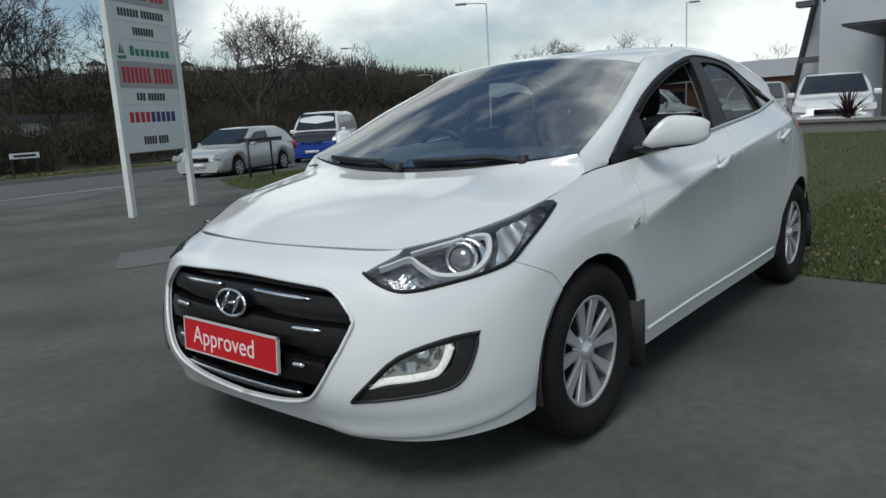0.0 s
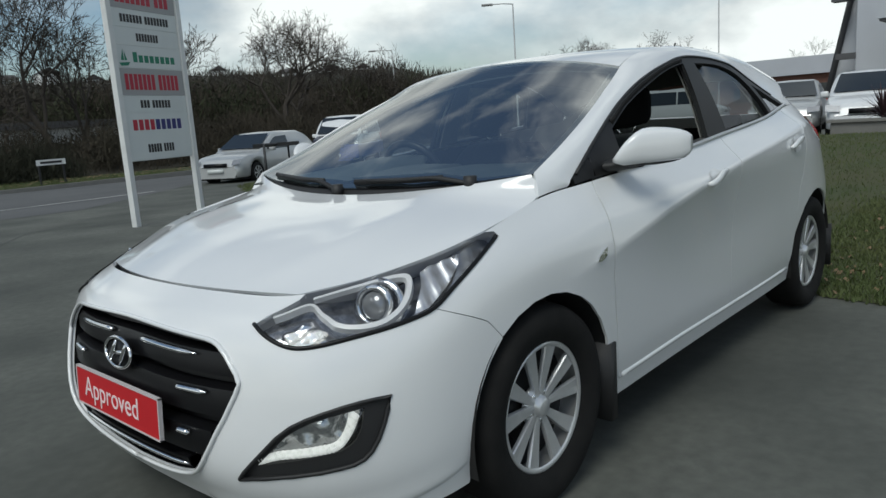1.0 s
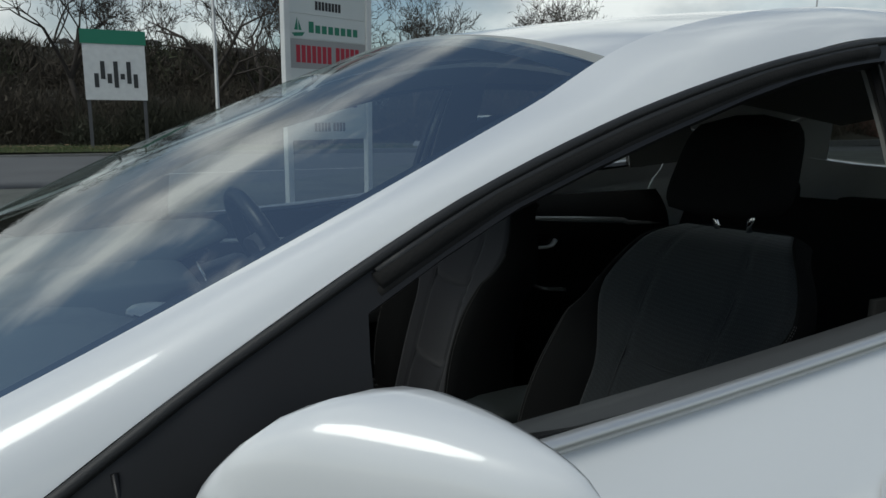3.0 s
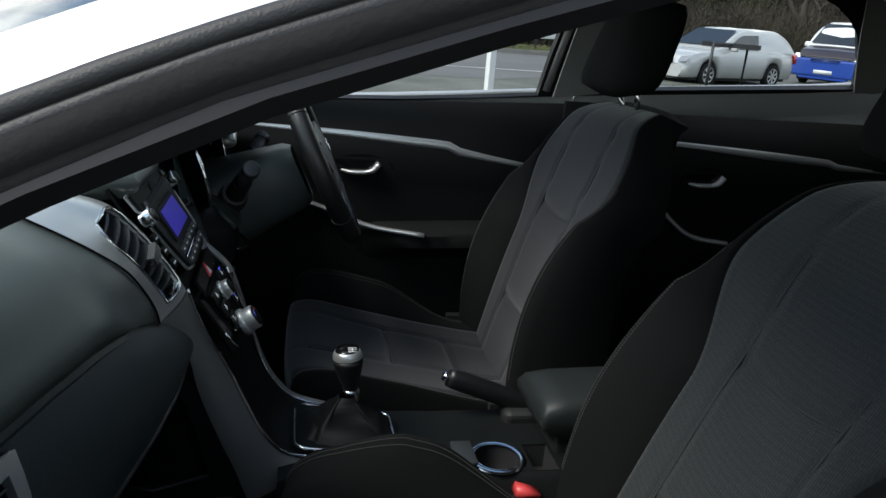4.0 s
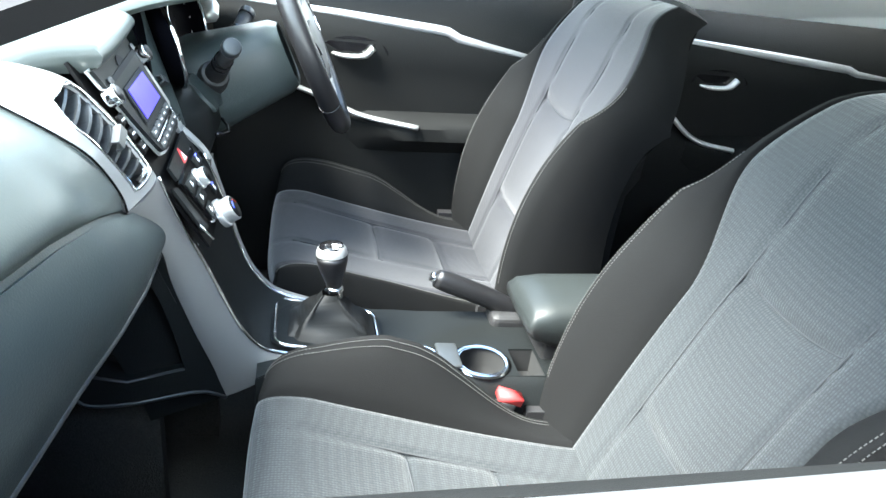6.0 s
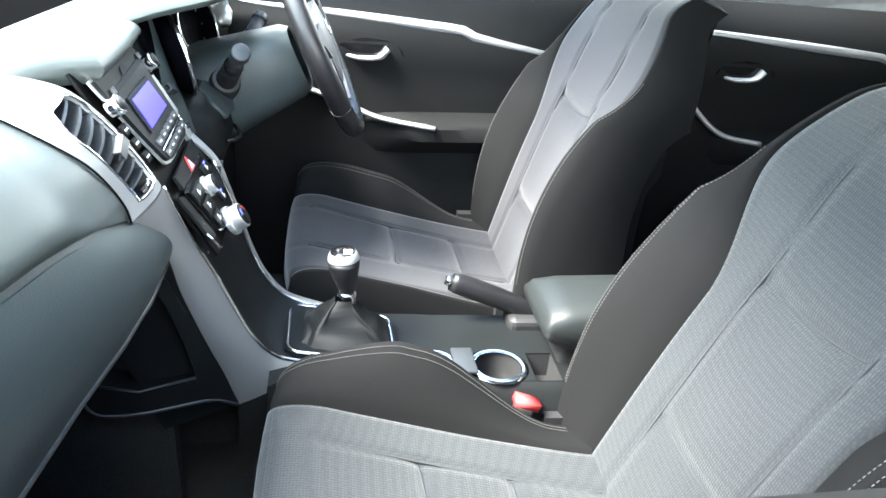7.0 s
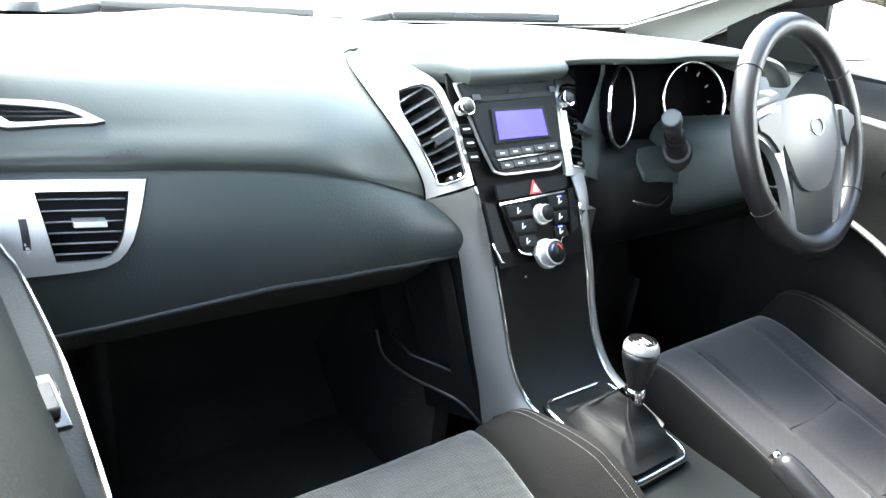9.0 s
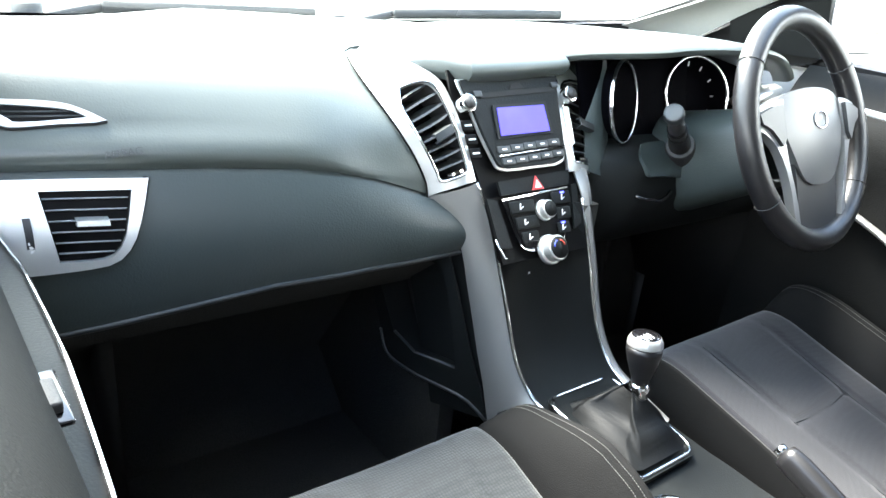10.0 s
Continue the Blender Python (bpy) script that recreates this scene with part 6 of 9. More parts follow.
prof = [(0.0, 0.0), (0.012, 0.0), (0.0125, 0.010), (0.016, 0.020), (0.021, 0.036), (0.0245, 0.052), (0.0245, 0.060)]
def turned(profile, base, sides=28, lean=0.0):
    b = bmesh.new()
    m = pose(*base, 0, lean, 0)
    rings = [[b.verts.new(m @ Vector((r * math.cos(w), r * math.sin(w), h))) for w in (2 * math.pi * k / sides for k in range(sides))] for r, h in profile]
    for a in range(len(rings) - 1):
        for k in range(sides):
            b.faces.new((rings[a][k], rings[a][(k + 1) % sides], rings[a + 1][(k + 1) % sides], rings[a + 1][k]))
    b.faces.new(rings[-1])
    return b
def under(name, bm, mat, parent, label="", smooth=True):
    bmesh.ops.transform(bm, matrix=SIT, verts=bm.verts)
    return part(name, bm, mat, parent, label, smooth)
under("collar", turned([(0.0135, -0.012), (0.0150, -0.008), (0.0150, 0.006), (0.013, 0.010)], (kx, ky, kz - 0.006), lean=6), CHROME, lever, "chrome collar")
under("knob", turned(prof[1:], (kx, ky, kz), lean=6), LEATHER, lever, "black leather knob")
under("knob_cap", turned([(0.0246, 0.062), (0.0240, 0.067), (0.0212, 0.073), (0.0185, 0.0755)], (kx, ky, kz), lean=6), SATIN, lever, "silver cap with a shift pattern")
under("shift_disc", turned([(0.0195, 0.0745), (0.0185, 0.0768), (0.010, 0.0778)], (kx, ky, kz), lean=6), PIANO, lever)
pat = bmesh.new()
for q in (-0.006, 0.0, 0.006):
    box(pat, (q - 0.0008, -0.007, 0.078), (q + 0.0008, 0.007, 0.0788), pose(kx, ky, kz, 0, 6, 90))
box(pat, (-0.006, -0.0008, 0.078), (0.006, 0.0008, 0.0788), pose(kx, ky, kz, 0, 6, 90))
under("shift_pattern", pat, MARKS, lever)
# cup holders and tray
def cup(x, y, r, name="cup_holder"):
    z = console_z(x)
    b = bmesh.new()
    rings = []
    for rr, zz in ((r + 0.006, z + 0.003), (r, z + 0.006), (r - 0.003, z + 0.004), (r - 0.006, z + 0.0045)):
        rings.append([b.verts.new((x + rr * math.cos(w), y + rr * math.sin(w), zz)) for w in (2 * math.pi * k / 36 for k in range(36))])
    for a in range(3):
        for k in range(36):
            b.faces.new((rings[a][k], rings[a][(k + 1) % 36], rings[a + 1][(k + 1) % 36], rings[a + 1][k]))
    o = own("cup_rim", b, CHROME, "bright cup holder ring")
    b = bmesh.new()
    rings = []
    for rr, zz in ((r - 0.002, z + 0.004), (r - 0.004, z - 0.03), (r - 0.007, z - 0.062), (0.004, z - 0.063)):
        rings.append([b.verts.new((x + rr * math.cos(w), y + rr * math.sin(w), zz)) for w in (2 * math.pi * k / 36 for k in range(36))])
    for a in range(3):
        for k in range(36):
            b.faces.new((rings[a][k], rings[a][(k + 1) % 36], rings[a + 1][(k + 1) % 36], rings[a + 1][k]))
    own("cup_well", b, WELL)
cup(-1.088, 0.042, 0.043)
cup(-0.985, 0.036, 0.036)
own("cup_bridge", boxes(((-1.05, 0.005, 0.523), (-1.015, 0.072, 0.530))), KEYCAP, bev=0.003)
# handbrake
hb = thing("handbrake", "black handbrake lever with a bright button, released", "handbrake", at=(-1.17, -0.095, 0.51))
under("grip", tube(curve_points([(-1.19, -0.098, 0.530), (-1.12, -0.100, 0.560), (-1.06, -0.101, 0.583), (-1.028, -0.101, 0.594)], 12), [0.014, 0.014, 0.015, 0.0155, 0.016, 0.016, 0.016, 0.016, 0.016, 0.0155, 0.015, 0.0135], 12, squash=1.25), LEATHER, hb, "black grip")
under("button", tube([(-1.028, -0.101, 0.594), (-1.018, -0.101, 0.598)], 0.0085, 12), CHROME, hb, "bright release button")
rounded(under("boot", boxes(((-1.26, -0.125, 0.49), (-1.13, -0.065, 0.538))), TRIM, hb, "", False), 0.012, 3)
# armrest
rows = []
for x, z, h in ((-1.155, 0.600, 0.012), (-1.165, 0.618, 0.030), (-1.20, 0.628, 0.045), (-1.30, 0.632, 0.05), (-1.42, 0.630, 0.05), (-1.46, 0.62, 0.04)):
    rows.append([(x, -0.022 + 0.075 * math.copysign(abs(math.cos(w)) ** 0.6, math.cos(w)), z - h + h * math.copysign(abs(math.sin(w)) ** 0.6, math.sin(w))) for w in (2 * math.pi * k / 20 for k in range(20))])
ab = grid_mesh(rows, closed_v=True)
ab.verts.ensure_lookup_table()
ab.faces.new([ab.verts[k] for k in range(20)])
own("armrest", ab, material("padded_vinyl_armrest", (0.016, 0.019, 0.019), 0.48, spec=0.3, bump=0.15, bump_scale=350), "padded centre armrest")
own("armrest_stem", boxes(((-1.45, -0.075, 0.50), (-1.19, 0.035, 0.56))), TRIM, bev=0.008)

# ---- floor, roof lining, pillars
own("floor", boxes(((-3.0, -0.74, 0.236), (-0.2, 0.74, 0.262))), CARPET, "black carpet", smooth=False)
hl_rows = [[roof_at(i / 20, (j / 10 - 1) * 0.94) - np.array([0, 0, 0.070]) for j in range(21)] for i in range(21)]
own("headlining", grid_mesh(hl_rows), HEADLINER, "pale headlining", t=0.006)
def inner_rail(s, v):
    p = rail(s, v)
    return p - np.array([0, 0.042, 0.014])
for bm_r in [grid_mesh([[inner_rail(6.4 * i / 40, j / 6) for j in range(7)] for i in range(41)])]:
    both("pillar_trim", bm_r, PALE, "pale grey inner pillar trim", 0.004)
bp = poly_patch([(-1.385, 1.03), (-1.53, 1.05), (-1.53, 1.385), (-1.425, 1.375)], [], lambda x, z: side_at(x, z, -0.050), 0.06)
both("middle_pillar_trim", bp, PALE, "pale grey middle pillar trim", 0.006)
cp = poly_patch([(-2.21, 1.09), (-2.60, 1.12), (-2.55, 1.17), (-2.2, 1.30), (-2.08, 1.33)], [], lambda x, z: side_at(x, z, -0.05), 0.06)
both("rear_pillar_trim", cp, PALE, thickness=0.006)

# ---- door linings
def lining(x, z):
    """The inner face of a door: a sill, a soft shoulder and a slope inwards."""
    y = float(np.interp(z, [0.25, 0.45, 0.62, 0.70, 0.80, 0.85, 0.90, 0.94, 0.97, 0.985, 0.993], [0.700, 0.700, 0.700, 0.700, 0.696, 0.688, 0.692, 0.716, 0.740, 0.750, 0.768]))
    return np.array([x, y + 0.012 * math.sin((x + 0.5) * 1.2), z + ((0.04 * (-x - 0.9) if x > -1.5 else 0.008) if z > 0.9 else 0.0)])
for x0, x1, tag in ((-0.60, -1.44, "front"), (-1.53, -2.36, "rear")):
    rows = [[lining(x, z) for z in np.linspace(0.27, 0.993, 30)] for x in np.linspace(x0, x1, 24)]
    both(tag + "_door_lining", grid_mesh(rows), INNER, "black moulded door lining", 0.006)
    st = [lining(x, float(np.interp(-x, [0.62, 0.85, 1.1, 1.3, 1.44, 1.53, 1.7, 2.1, 2.36], [0.945, 0.926, 0.902, 0.871, 0.845, 0.935, 0.928, 0.903, 0.885]))) + np.array([0, -0.001, 0]) for x in np.linspace(x0 - 0.02, x1 + 0.03, 30)]
    b = tube(st, [0.005 + 0.004 * math.sin(math.pi * k / 29) for k in range(30)], 8, squash=1.3)
    part("door_strip", mirrored(b), SATIN, car, "satin silver door strip")
    b.free()
    part("door_strip", tube([p + np.array([0, 0.0035, 0]) for p in st], 0.0048, 8), SATIN, car, "satin silver door strip")
    hx = -0.905 if tag == "front" else -1.80
    rec = [(hx + 0.075 * math.cos(w), 0.848 + 0.034 * math.sin(w)) for w in (2 * math.pi * k / 24 for k in range(24))]
    both("handle_dish", poly_patch(rec, [], lambda x, z: lining(x, z) + np.array([0, -0.006, 0]), 0.04), PIANO, "", 0.003)
    lev = [lining(hx + 0.050, 0.842), lining(hx + 0.025, 0.838) + np.array([0, -0.010, 0]), lining(hx - 0.020, 0.842) + np.array([0, -0.014, 0]), lining(hx - 0.040, 0.862) + np.array([0, -0.014, 0])]
    b = tube(curve_points(lev, 12), [0.007] * 4 + [0.0085] * 4 + [0.011] * 4, 8, squash=0.7)
    part("door_release", mirrored(b), SATIN, car, "silver door release")
    bmesh.ops.translate(b, vec=(0, 0.012, 0), verts=b.verts)
    part("door_release", b, SATIN, car, "silver door release")
    ax0, ax1 = (-0.90, -1.40) if tag == "front" else (-1.76, -2.34)
    arm = []
    for i in range(16):
        x = ax0 + (ax1 - ax0) * i / 15
        pr = 0.055 * min(1, (i + 0.6) / 4)
        zc = 0.685 + 0.018 * i / 15
        arm.append([lining(x, zc + 0.03) + np.array([0, 0.002, 0]), lining(x, zc + 0.012) + np.array([0, -pr * 0.8, 0]), lining(x, zc) + np.array([0, -pr, 0]), lining(x, zc - 0.03) + np.array([0, -pr, 0]), lining(x, zc - 0.07) + np.array([0, -pr * 0.3, 0])])
    both("door_armrest", grid_mesh(arm), INNER, "", 0.004)
    pull = [lining(ax0 + 0.34, 0.800) + np.array([0, -0.006, 0]), lining(ax0 + 0.18, 0.775) + np.array([0, -0.012, 0]), lining(ax0 + 0.05, 0.735) + np.array([0, -0.018, 0]), lining(ax0 - 0.03, 0.706) + np.array([0, -0.03, 0]), lining(ax0 - 0.16, 0.695) + np.array([0, -0.060, 0])] if tag == "front" else \
        [lining(-1.665, 0.80) + np.array([0, -0.01, 0]), lining(-1.70, 0.755) + np.array([0, -0.02, 0]), lining(-1.77, 0.705) + np.array([0, -0.035, 0]), lining(-1.87, 0.690) + np.array([0, -0.05, 0])]
    both("door_pull", tube(curve_points(pull, 24), 0.009, 8, squash=0.7), SATIN, "silver door pull trim")
both("kick_panel", boxes(((-0.64, 0.705, 0.24), (-0.16, 0.715, 0.90))), INNER, "black footwell side panel")
both("pillar_lower_trim", boxes(((-1.58, 0.700, 0.24), (-1.40, 0.712, 1.03))), INNER, "black lower pillar trim")
# ---- dash end trim beside the passenger door
own("dash_end", grid_mesh([[(-0.60, 0.690, 0.885), (-0.606, 0.690, 0.80), (-0.60, 0.69, 0.70)], [(-0.40, 0.72, 0.96), (-0.42, 0.72, 0.80), (-0.42, 0.72, 0.65)]]), INNER, t=0.01)
both("mirror_triangle_trim", poly_patch([(-0.42, 0.99), (-0.62, 1.0), (-0.625, 1.115), (-0.42, 1.06)], [], lambda x, z: side_at(x, z, -0.05), 0.08), INNER, "", 0.004)

LEDGE = material("grey_sill_plastic", (0.075, 0.078, 0.080), 0.38, bump=0.05, bump_scale=600, stains=0.1)
rows = [[side_at(x, belt_at(x)[2] + 0.010, 0.0), side_at(x, belt_at(x)[2] + 0.012, -0.022), side_at(x, belt_at(x)[2] + 0.009, -0.046), side_at(x, belt_at(x)[2] - 0.003, -0.058)] for x in np.linspace(-0.66, -1.36, 20)]
part("window_ledge", facing(grid_mesh(rows), z=1), LEDGE, car, "grey ledge of the open window")
# ---- pull shelf of the passenger's door, with the window switch
def shelf_edge(x):
    q = (-x - 0.56) / 0.52
    return np.array([x, 0.662 + 0.008 * (2 * q - 1) ** 2, float(np.interp(-x, [0.56, 0.70, 0.85, 0.95, 1.08], [0.822, 0.842, 0.843, 0.822, 0.782]))])
rows = []
for x in np.linspace(-0.56, -1.08, 22):
    e = shelf_edge(x)
    rows.append([(x, 0.693, e[2] + 0.012), (x, 0.680, e[2] + 0.004), tuple(e), (x, e[1] - 0.001, e[2] - 0.022), (x, 0.675, e[2] - 0.06), (x, 0.696, e[2] - 0.08)])
own("door_pull_shelf", grid_mesh(rows), CONSOLE, "grey moulded pull shelf on the door", t=0.003)
own("door_pull_edge", tube([shelf_edge(x) + np.array([0, -0.002, 0.002]) for x in np.linspace(-0.56, -1.08, 26)], 0.0020, 8), CHROME, "bright edge of the pull shelf")
own("window_switch_plate", boxes(((-0.925, 0.670, 0.848), (-0.865, 0.690, 0.852)), m=pose(0, 0, -0.001)), PIANO, "black window switch plate", bev=0.002)
own("window_switch", boxes(((-0.915, 0.674, 0.850), (-0.885, 0.687, 0.858))), TRIM, "window switch", bev=0.002)
# ---- instrument binnacle on the driver's side
GAUGE = material("deep_black_gauge_face", (0.0012, 0.0012, 0.002), 0.8, spec=0.02)
def hood_at(y, f):
    q = abs((y + 0.35) / 0.30)
    top = 1.038 - 0.045 * q ** 2.5
    pr = np.array([(-0.13, 0.984), (-0.25, 0.995 + 0.3 * (top - 0.99)), (-0.42, top - 0.012), (-0.56, top), (-0.665, top + 0.002), (-0.672, top - 0.008), (-0.64, top - 0.014)], float)
    p = cr(pr, 6 * f)
    g = min(1.0, max(0.0, (-0.085 - y) / 0.13))
    return np.array([-0.13 + (p[0] + 0.05 * q ** 2 + 0.13) * (0.80 + 0.20 * g * g * (3 - 2 * g)), y, p[1] - 0.012 * (1 - g)])
own("instrument_hood", grid_mesh([[hood_at(-0.088 - 0.587 * i / 30, j / 20) for j in range(21)] for i in range(31)], flip=True), DASH, "dashboard hood over the instruments", t=0.006)
rows = []
for k in range(13):
    e, wd = hood_at(-0.088, 0.05 + 0.50 * k / 12), 1.0 - 0.85 * k / 12
    rows.append([e + np.array([0, 0.002, -0.004]), e + np.array([0.004, 0.002 + 0.035 * wd, -0.022]), e + np.array([0.010, 0.002 + 0.070 * wd, -0.042]), e + np.array([0.016, 0.002 + 0.105 * wd, -0.056])])
own("hood_flank", grid_mesh(rows), DASH, "side of the hood running under the middle pad", t=0.004)
def cluster_face(y, z, out=0.0):
    return np.array([-0.560 + 0.25 * (z - 0.95) - out, y, z])
own("instrument_panel", poly_patch([(-0.125, 0.99), (-0.25, 1.012), (-0.42, 1.018), (-0.60, 0.985), (-0.60, 0.865), (-0.14, 0.86)], [], cluster_face, 0.05), GAUGE, "black instrument panel", t=0.004)
for cy, cz, rr, yaw in ((-0.212, 0.936, 0.062, -0.40), (-0.415, 0.942, 0.066, 0.30)):
    def dial_at(q, w, o):
        p = cluster_face(cy + rr * q * math.cos(w), cz + rr * q * math.sin(w), o)
        return p + np.array([yaw * rr * q * math.cos(w), 0, 0])
    ringp = [dial_at(1.0, w, 0.024) for w in (2 * math.pi * k / 40 for k in range(41))]
    own("gauge_ring", tube(ringp, 0.0034, 6, cap=False), CHROME, "bright ring of a gauge")
    own("gauge_tube", grid_mesh([[dial_at(q, w, o) for q, o in ((1.0, 0.024), (0.93, 0.002), (0.05, 0.003))] for w in (2 * math.pi * k / 40 for k in range(40))], closed_u=True), GAUGE, "black gauge face")
    for n in range(9):
        w = radians(215 - 31 * n)
        own("gauge_mark", boxes(((-0.0012, -0.004, 0), (0.0012, 0.004, 0.001)), m=Matrix.Translation(Vector(tuple(dial_at(-0.76, -w, 0.006)))) @ pose(0, 0, 0, 90, 0, -90) @ pose(0, 0, 0, 0, 0, math.degrees(w) - 90)), BLUE_LED if cy < -0.3 and n < 4 else MARKS, smooth=False)
# lower driver's dash, column, stalks
def lower_sweep(y):
    q = min(1.0, max(0.0, (-0.105 - y) / 0.11))
    return 0.055 * (1 - q * q * (3 - 2 * q))
def driver_face(y, z, out=0.0):
    return np.array([float(np.interp(z, [0.70, 0.735, 0.79, 0.838, 0.864, 0.874], [-0.60, -0.63, -0.648, -0.640, -0.612, -0.578])) + lower_sweep(y) - out, y, z])
# Same plastic as the glovebox; the darker console plastic stands in for shade.
own("driver_lower_dash", grid_mesh([[driver_face(y, z) for z in (0.874, 0.870, 0.864, 0.85, 0.838, 0.82, 0.79, 0.76, 0.735, 0.70)] for y in np.linspace(-0.105, -0.69, 26)]), CONSOLE, "lower dashboard below the wheel, darkened for its shade", t=0.006)
own("column_panel", poly_patch(smooth2([(-0.225, 0.853), (-0.24, 0.866), (-0.29, 0.869), (-0.40, 0.868)], 8) + [(-0.40, 0.815)] + smooth2([(-0.33, 0.818), (-0.27, 0.826), (-0.232, 0.828), (-0.225, 0.840)], 8), [], lambda y, z: driver_face(y, z, 0.008), 0.02), DASH_LOW, "smooth grey panel round the column", t=0.006)
# Cheek in the darker dash plastic: shade on the pad's plastic put into colour.
own("cluster_cheek", grid_mesh([[lerp(vent_trim(t, 0.42, -1, -0.003), np.array([-0.566 + 0.25 * (z - 0.95), -0.190, z]), q) + np.array([-0.010 * math.sin(math.pi * q), 0, 0]) for q in np.linspace(0, 1, 8)] for t, z in ((tt, lerp(1.010, 0.815, (tt - 1.6) / 5.2)) for tt in np.linspace(1.6, 6.8, 14))]), DASH_LOW, "smooth grey cheek beside the gauges", t=0.003)
own("driver_dash_strip", tube([(-0.61, -0.52, 0.935), (-0.60, -0.60, 0.945), (-0.585, -0.68, 0.95)], [0.02, 0.024, 0.02], 8, squash=0.6), SATIN, "satin silver trim at the dash end")
own("bonnet_release", tube([(-0.655, -0.200, 0.800), (-0.664, -0.222, 0.795), (-0.670, -0.246, 0.792), (-0.667, -0.268, 0.795), (-0.655, -0.295, 0.799)], 0.0032, 8), PIANO, "small black handle under the dash")
wheel_c = Vector((-0.797, -0.402, 0.938))
wheel_n = Vector((-math.cos(0.42), 0, math.sin(0.42)))
wr = Vector((0, -1, 0))
wu = Vector((math.sin(0.42), 0, math.cos(0.42)))
WM = Matrix.Translation(wheel_c) @ Matrix((wr, wu, wheel_n)).transposed().to_4x4()
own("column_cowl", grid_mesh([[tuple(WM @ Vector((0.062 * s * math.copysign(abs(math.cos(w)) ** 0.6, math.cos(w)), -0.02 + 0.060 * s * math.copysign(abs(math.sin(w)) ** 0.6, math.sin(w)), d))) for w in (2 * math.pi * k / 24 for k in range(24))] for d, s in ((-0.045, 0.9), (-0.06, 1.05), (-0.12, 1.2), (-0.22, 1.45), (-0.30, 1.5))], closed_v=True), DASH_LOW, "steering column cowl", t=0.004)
for p0, p1 in ((Vector((-0.640, -0.318, 0.868)), Vector((-0.676, -0.226, 0.934))), (Vector((-0.640, -0.486, 0.868)), Vector((-0.676, -0.578, 0.934)))):
    own("stalk_collar", tube([p0 + (p0 - p1) * 0.15, p0.lerp(p1, 0.12)], [0.030, 0.024], 16), TRIM, bev=0.002)
    own("column_stalk", tube([p0, p0.lerp(p1, 0.4), p0.lerp(p1, 0.72), p1], [0.019, 0.0165, 0.013, 0.0135], 12), TRIM, "black column stalk")
    for f in (0.45, 0.60):
        own("stalk_ring", tube([p0.lerp(p1, f), p0.lerp(p1, f + 0.05)], 0.0172 - 0.002 * f, 12), PIANO)
    own("stalk_tip", tube([p1, p1 + (p1 - p0).normalized() * 0.016], [0.0165, 0.0155], 14), KEYCAP, "grey tip of the stalk", bev=0.003)
# steering wheel
sw_t = thing("steering_wheel", "black leather steering wheel with silver spokes and thumb switches", "steering wheel", at=tuple(wheel_c))
R_RIM = 0.172
rim_pts = [WM @ Vector((R_RIM * math.cos(w), R_RIM * math.sin(w), 0)) for w in (2 * math.pi * k / 64 for k in range(65))]
under("rim", tube(rim_pts, 0.0182, 16, cap=False), LEATHER, sw_t, "black leather rim")
for w in (radians(35), radians(145), radians(215), radians(325)):
    c = [WM @ Vector(((R_RIM + 0.0188 * math.cos(q)) * math.cos(w), (R_RIM + 0.0188 * math.cos(q)) * math.sin(w), 0.0188 * math.sin(q))) for q in (2 * math.pi * k / 16 for k in range(17))]
    under("rim_seam", tube(c, 0.0009, 5, cap=False), TRIM, sw_t)
padp = [(-0.090, 0.050), (0.0, 0.062), (0.090, 0.050), (0.094, 0.012), (0.076, -0.035), (0.046, -0.076), (0.0, -0.086), (-0.046, -0.076), (-0.076, -0.035), (-0.094, 0.012)]
def wheel_surf(x, y, out=0.0):
    return tuple(WM @ Vector((x, y, 0.012 + out - 1.4 * (x * x + y * y))))
pad_loop = [tuple(p) for p in curve_points([(x, y) for x, y in padp], 40, closed=True)]
o = under("airbag_pad", poly_patch(pad_loop, [], lambda x, y: wheel_surf(x, y, 0.012), 0.02), material("grey_black_wheel_pad", (0.085, 0.088, 0.090), 0.38, bump=0.08, bump_scale=500), sw_t, "smooth grey airbag pad")
thick(o, 0.03)
eb = tube([WM @ Vector((0.019 * math.cos(w), 0.013 * math.sin(w) + 0.012, 0.0245)) for w in (2 * math.pi * k / 24 for k in range(25))], 0.0013, 6, cap=False)
under("wheel_emblem", eb, CHROME, sw_t, "oval bright emblem")
for s in (1, -1):
    sp = smooth2([(s * 0.088, 0.046), (s * 0.120, 0.044), (s * 0.168, 0.034)], 6) + smooth2([(s * 0.170, 0.010), (s * 0.138, -0.004), (s * 0.112, -0.030), (s * 0.092, -0.080), (s * 0.076, -0.165)], 10) + smooth2([(s * 0.062, -0.168), (s * 0.076, -0.10), (s * 0.090, -0.050), (s * 0.096, -0.010)], 8)
    o = under("spoke", poly_patch(sp, [], lambda x, y: wheel_surf(x, y, 0.006 + 1.0 * (x * x + y * y)), 0.03), SPOKE, sw_t, "satin silver wheel spoke")
    thick(o, 0.014)
    sk = smooth2([(s * 0.100, 0.038), (s * 0.122, 0.036), (s * 0.156, 0.026)], 5) + smooth2([(s * 0.152, 0.012), (s * 0.132, 0.002), (s * 0.110, -0.022)], 5) + [(s * 0.100, -0.010)]
    o = under("thumb_switch", poly_patch(sk, [], lambda x, y: wheel_surf(x, y, 0.012 + 1.0 * (x * x + y * y)), 0.02), KEYCAP, sw_t, "grey thumb switches")
    thick(o, 0.008)
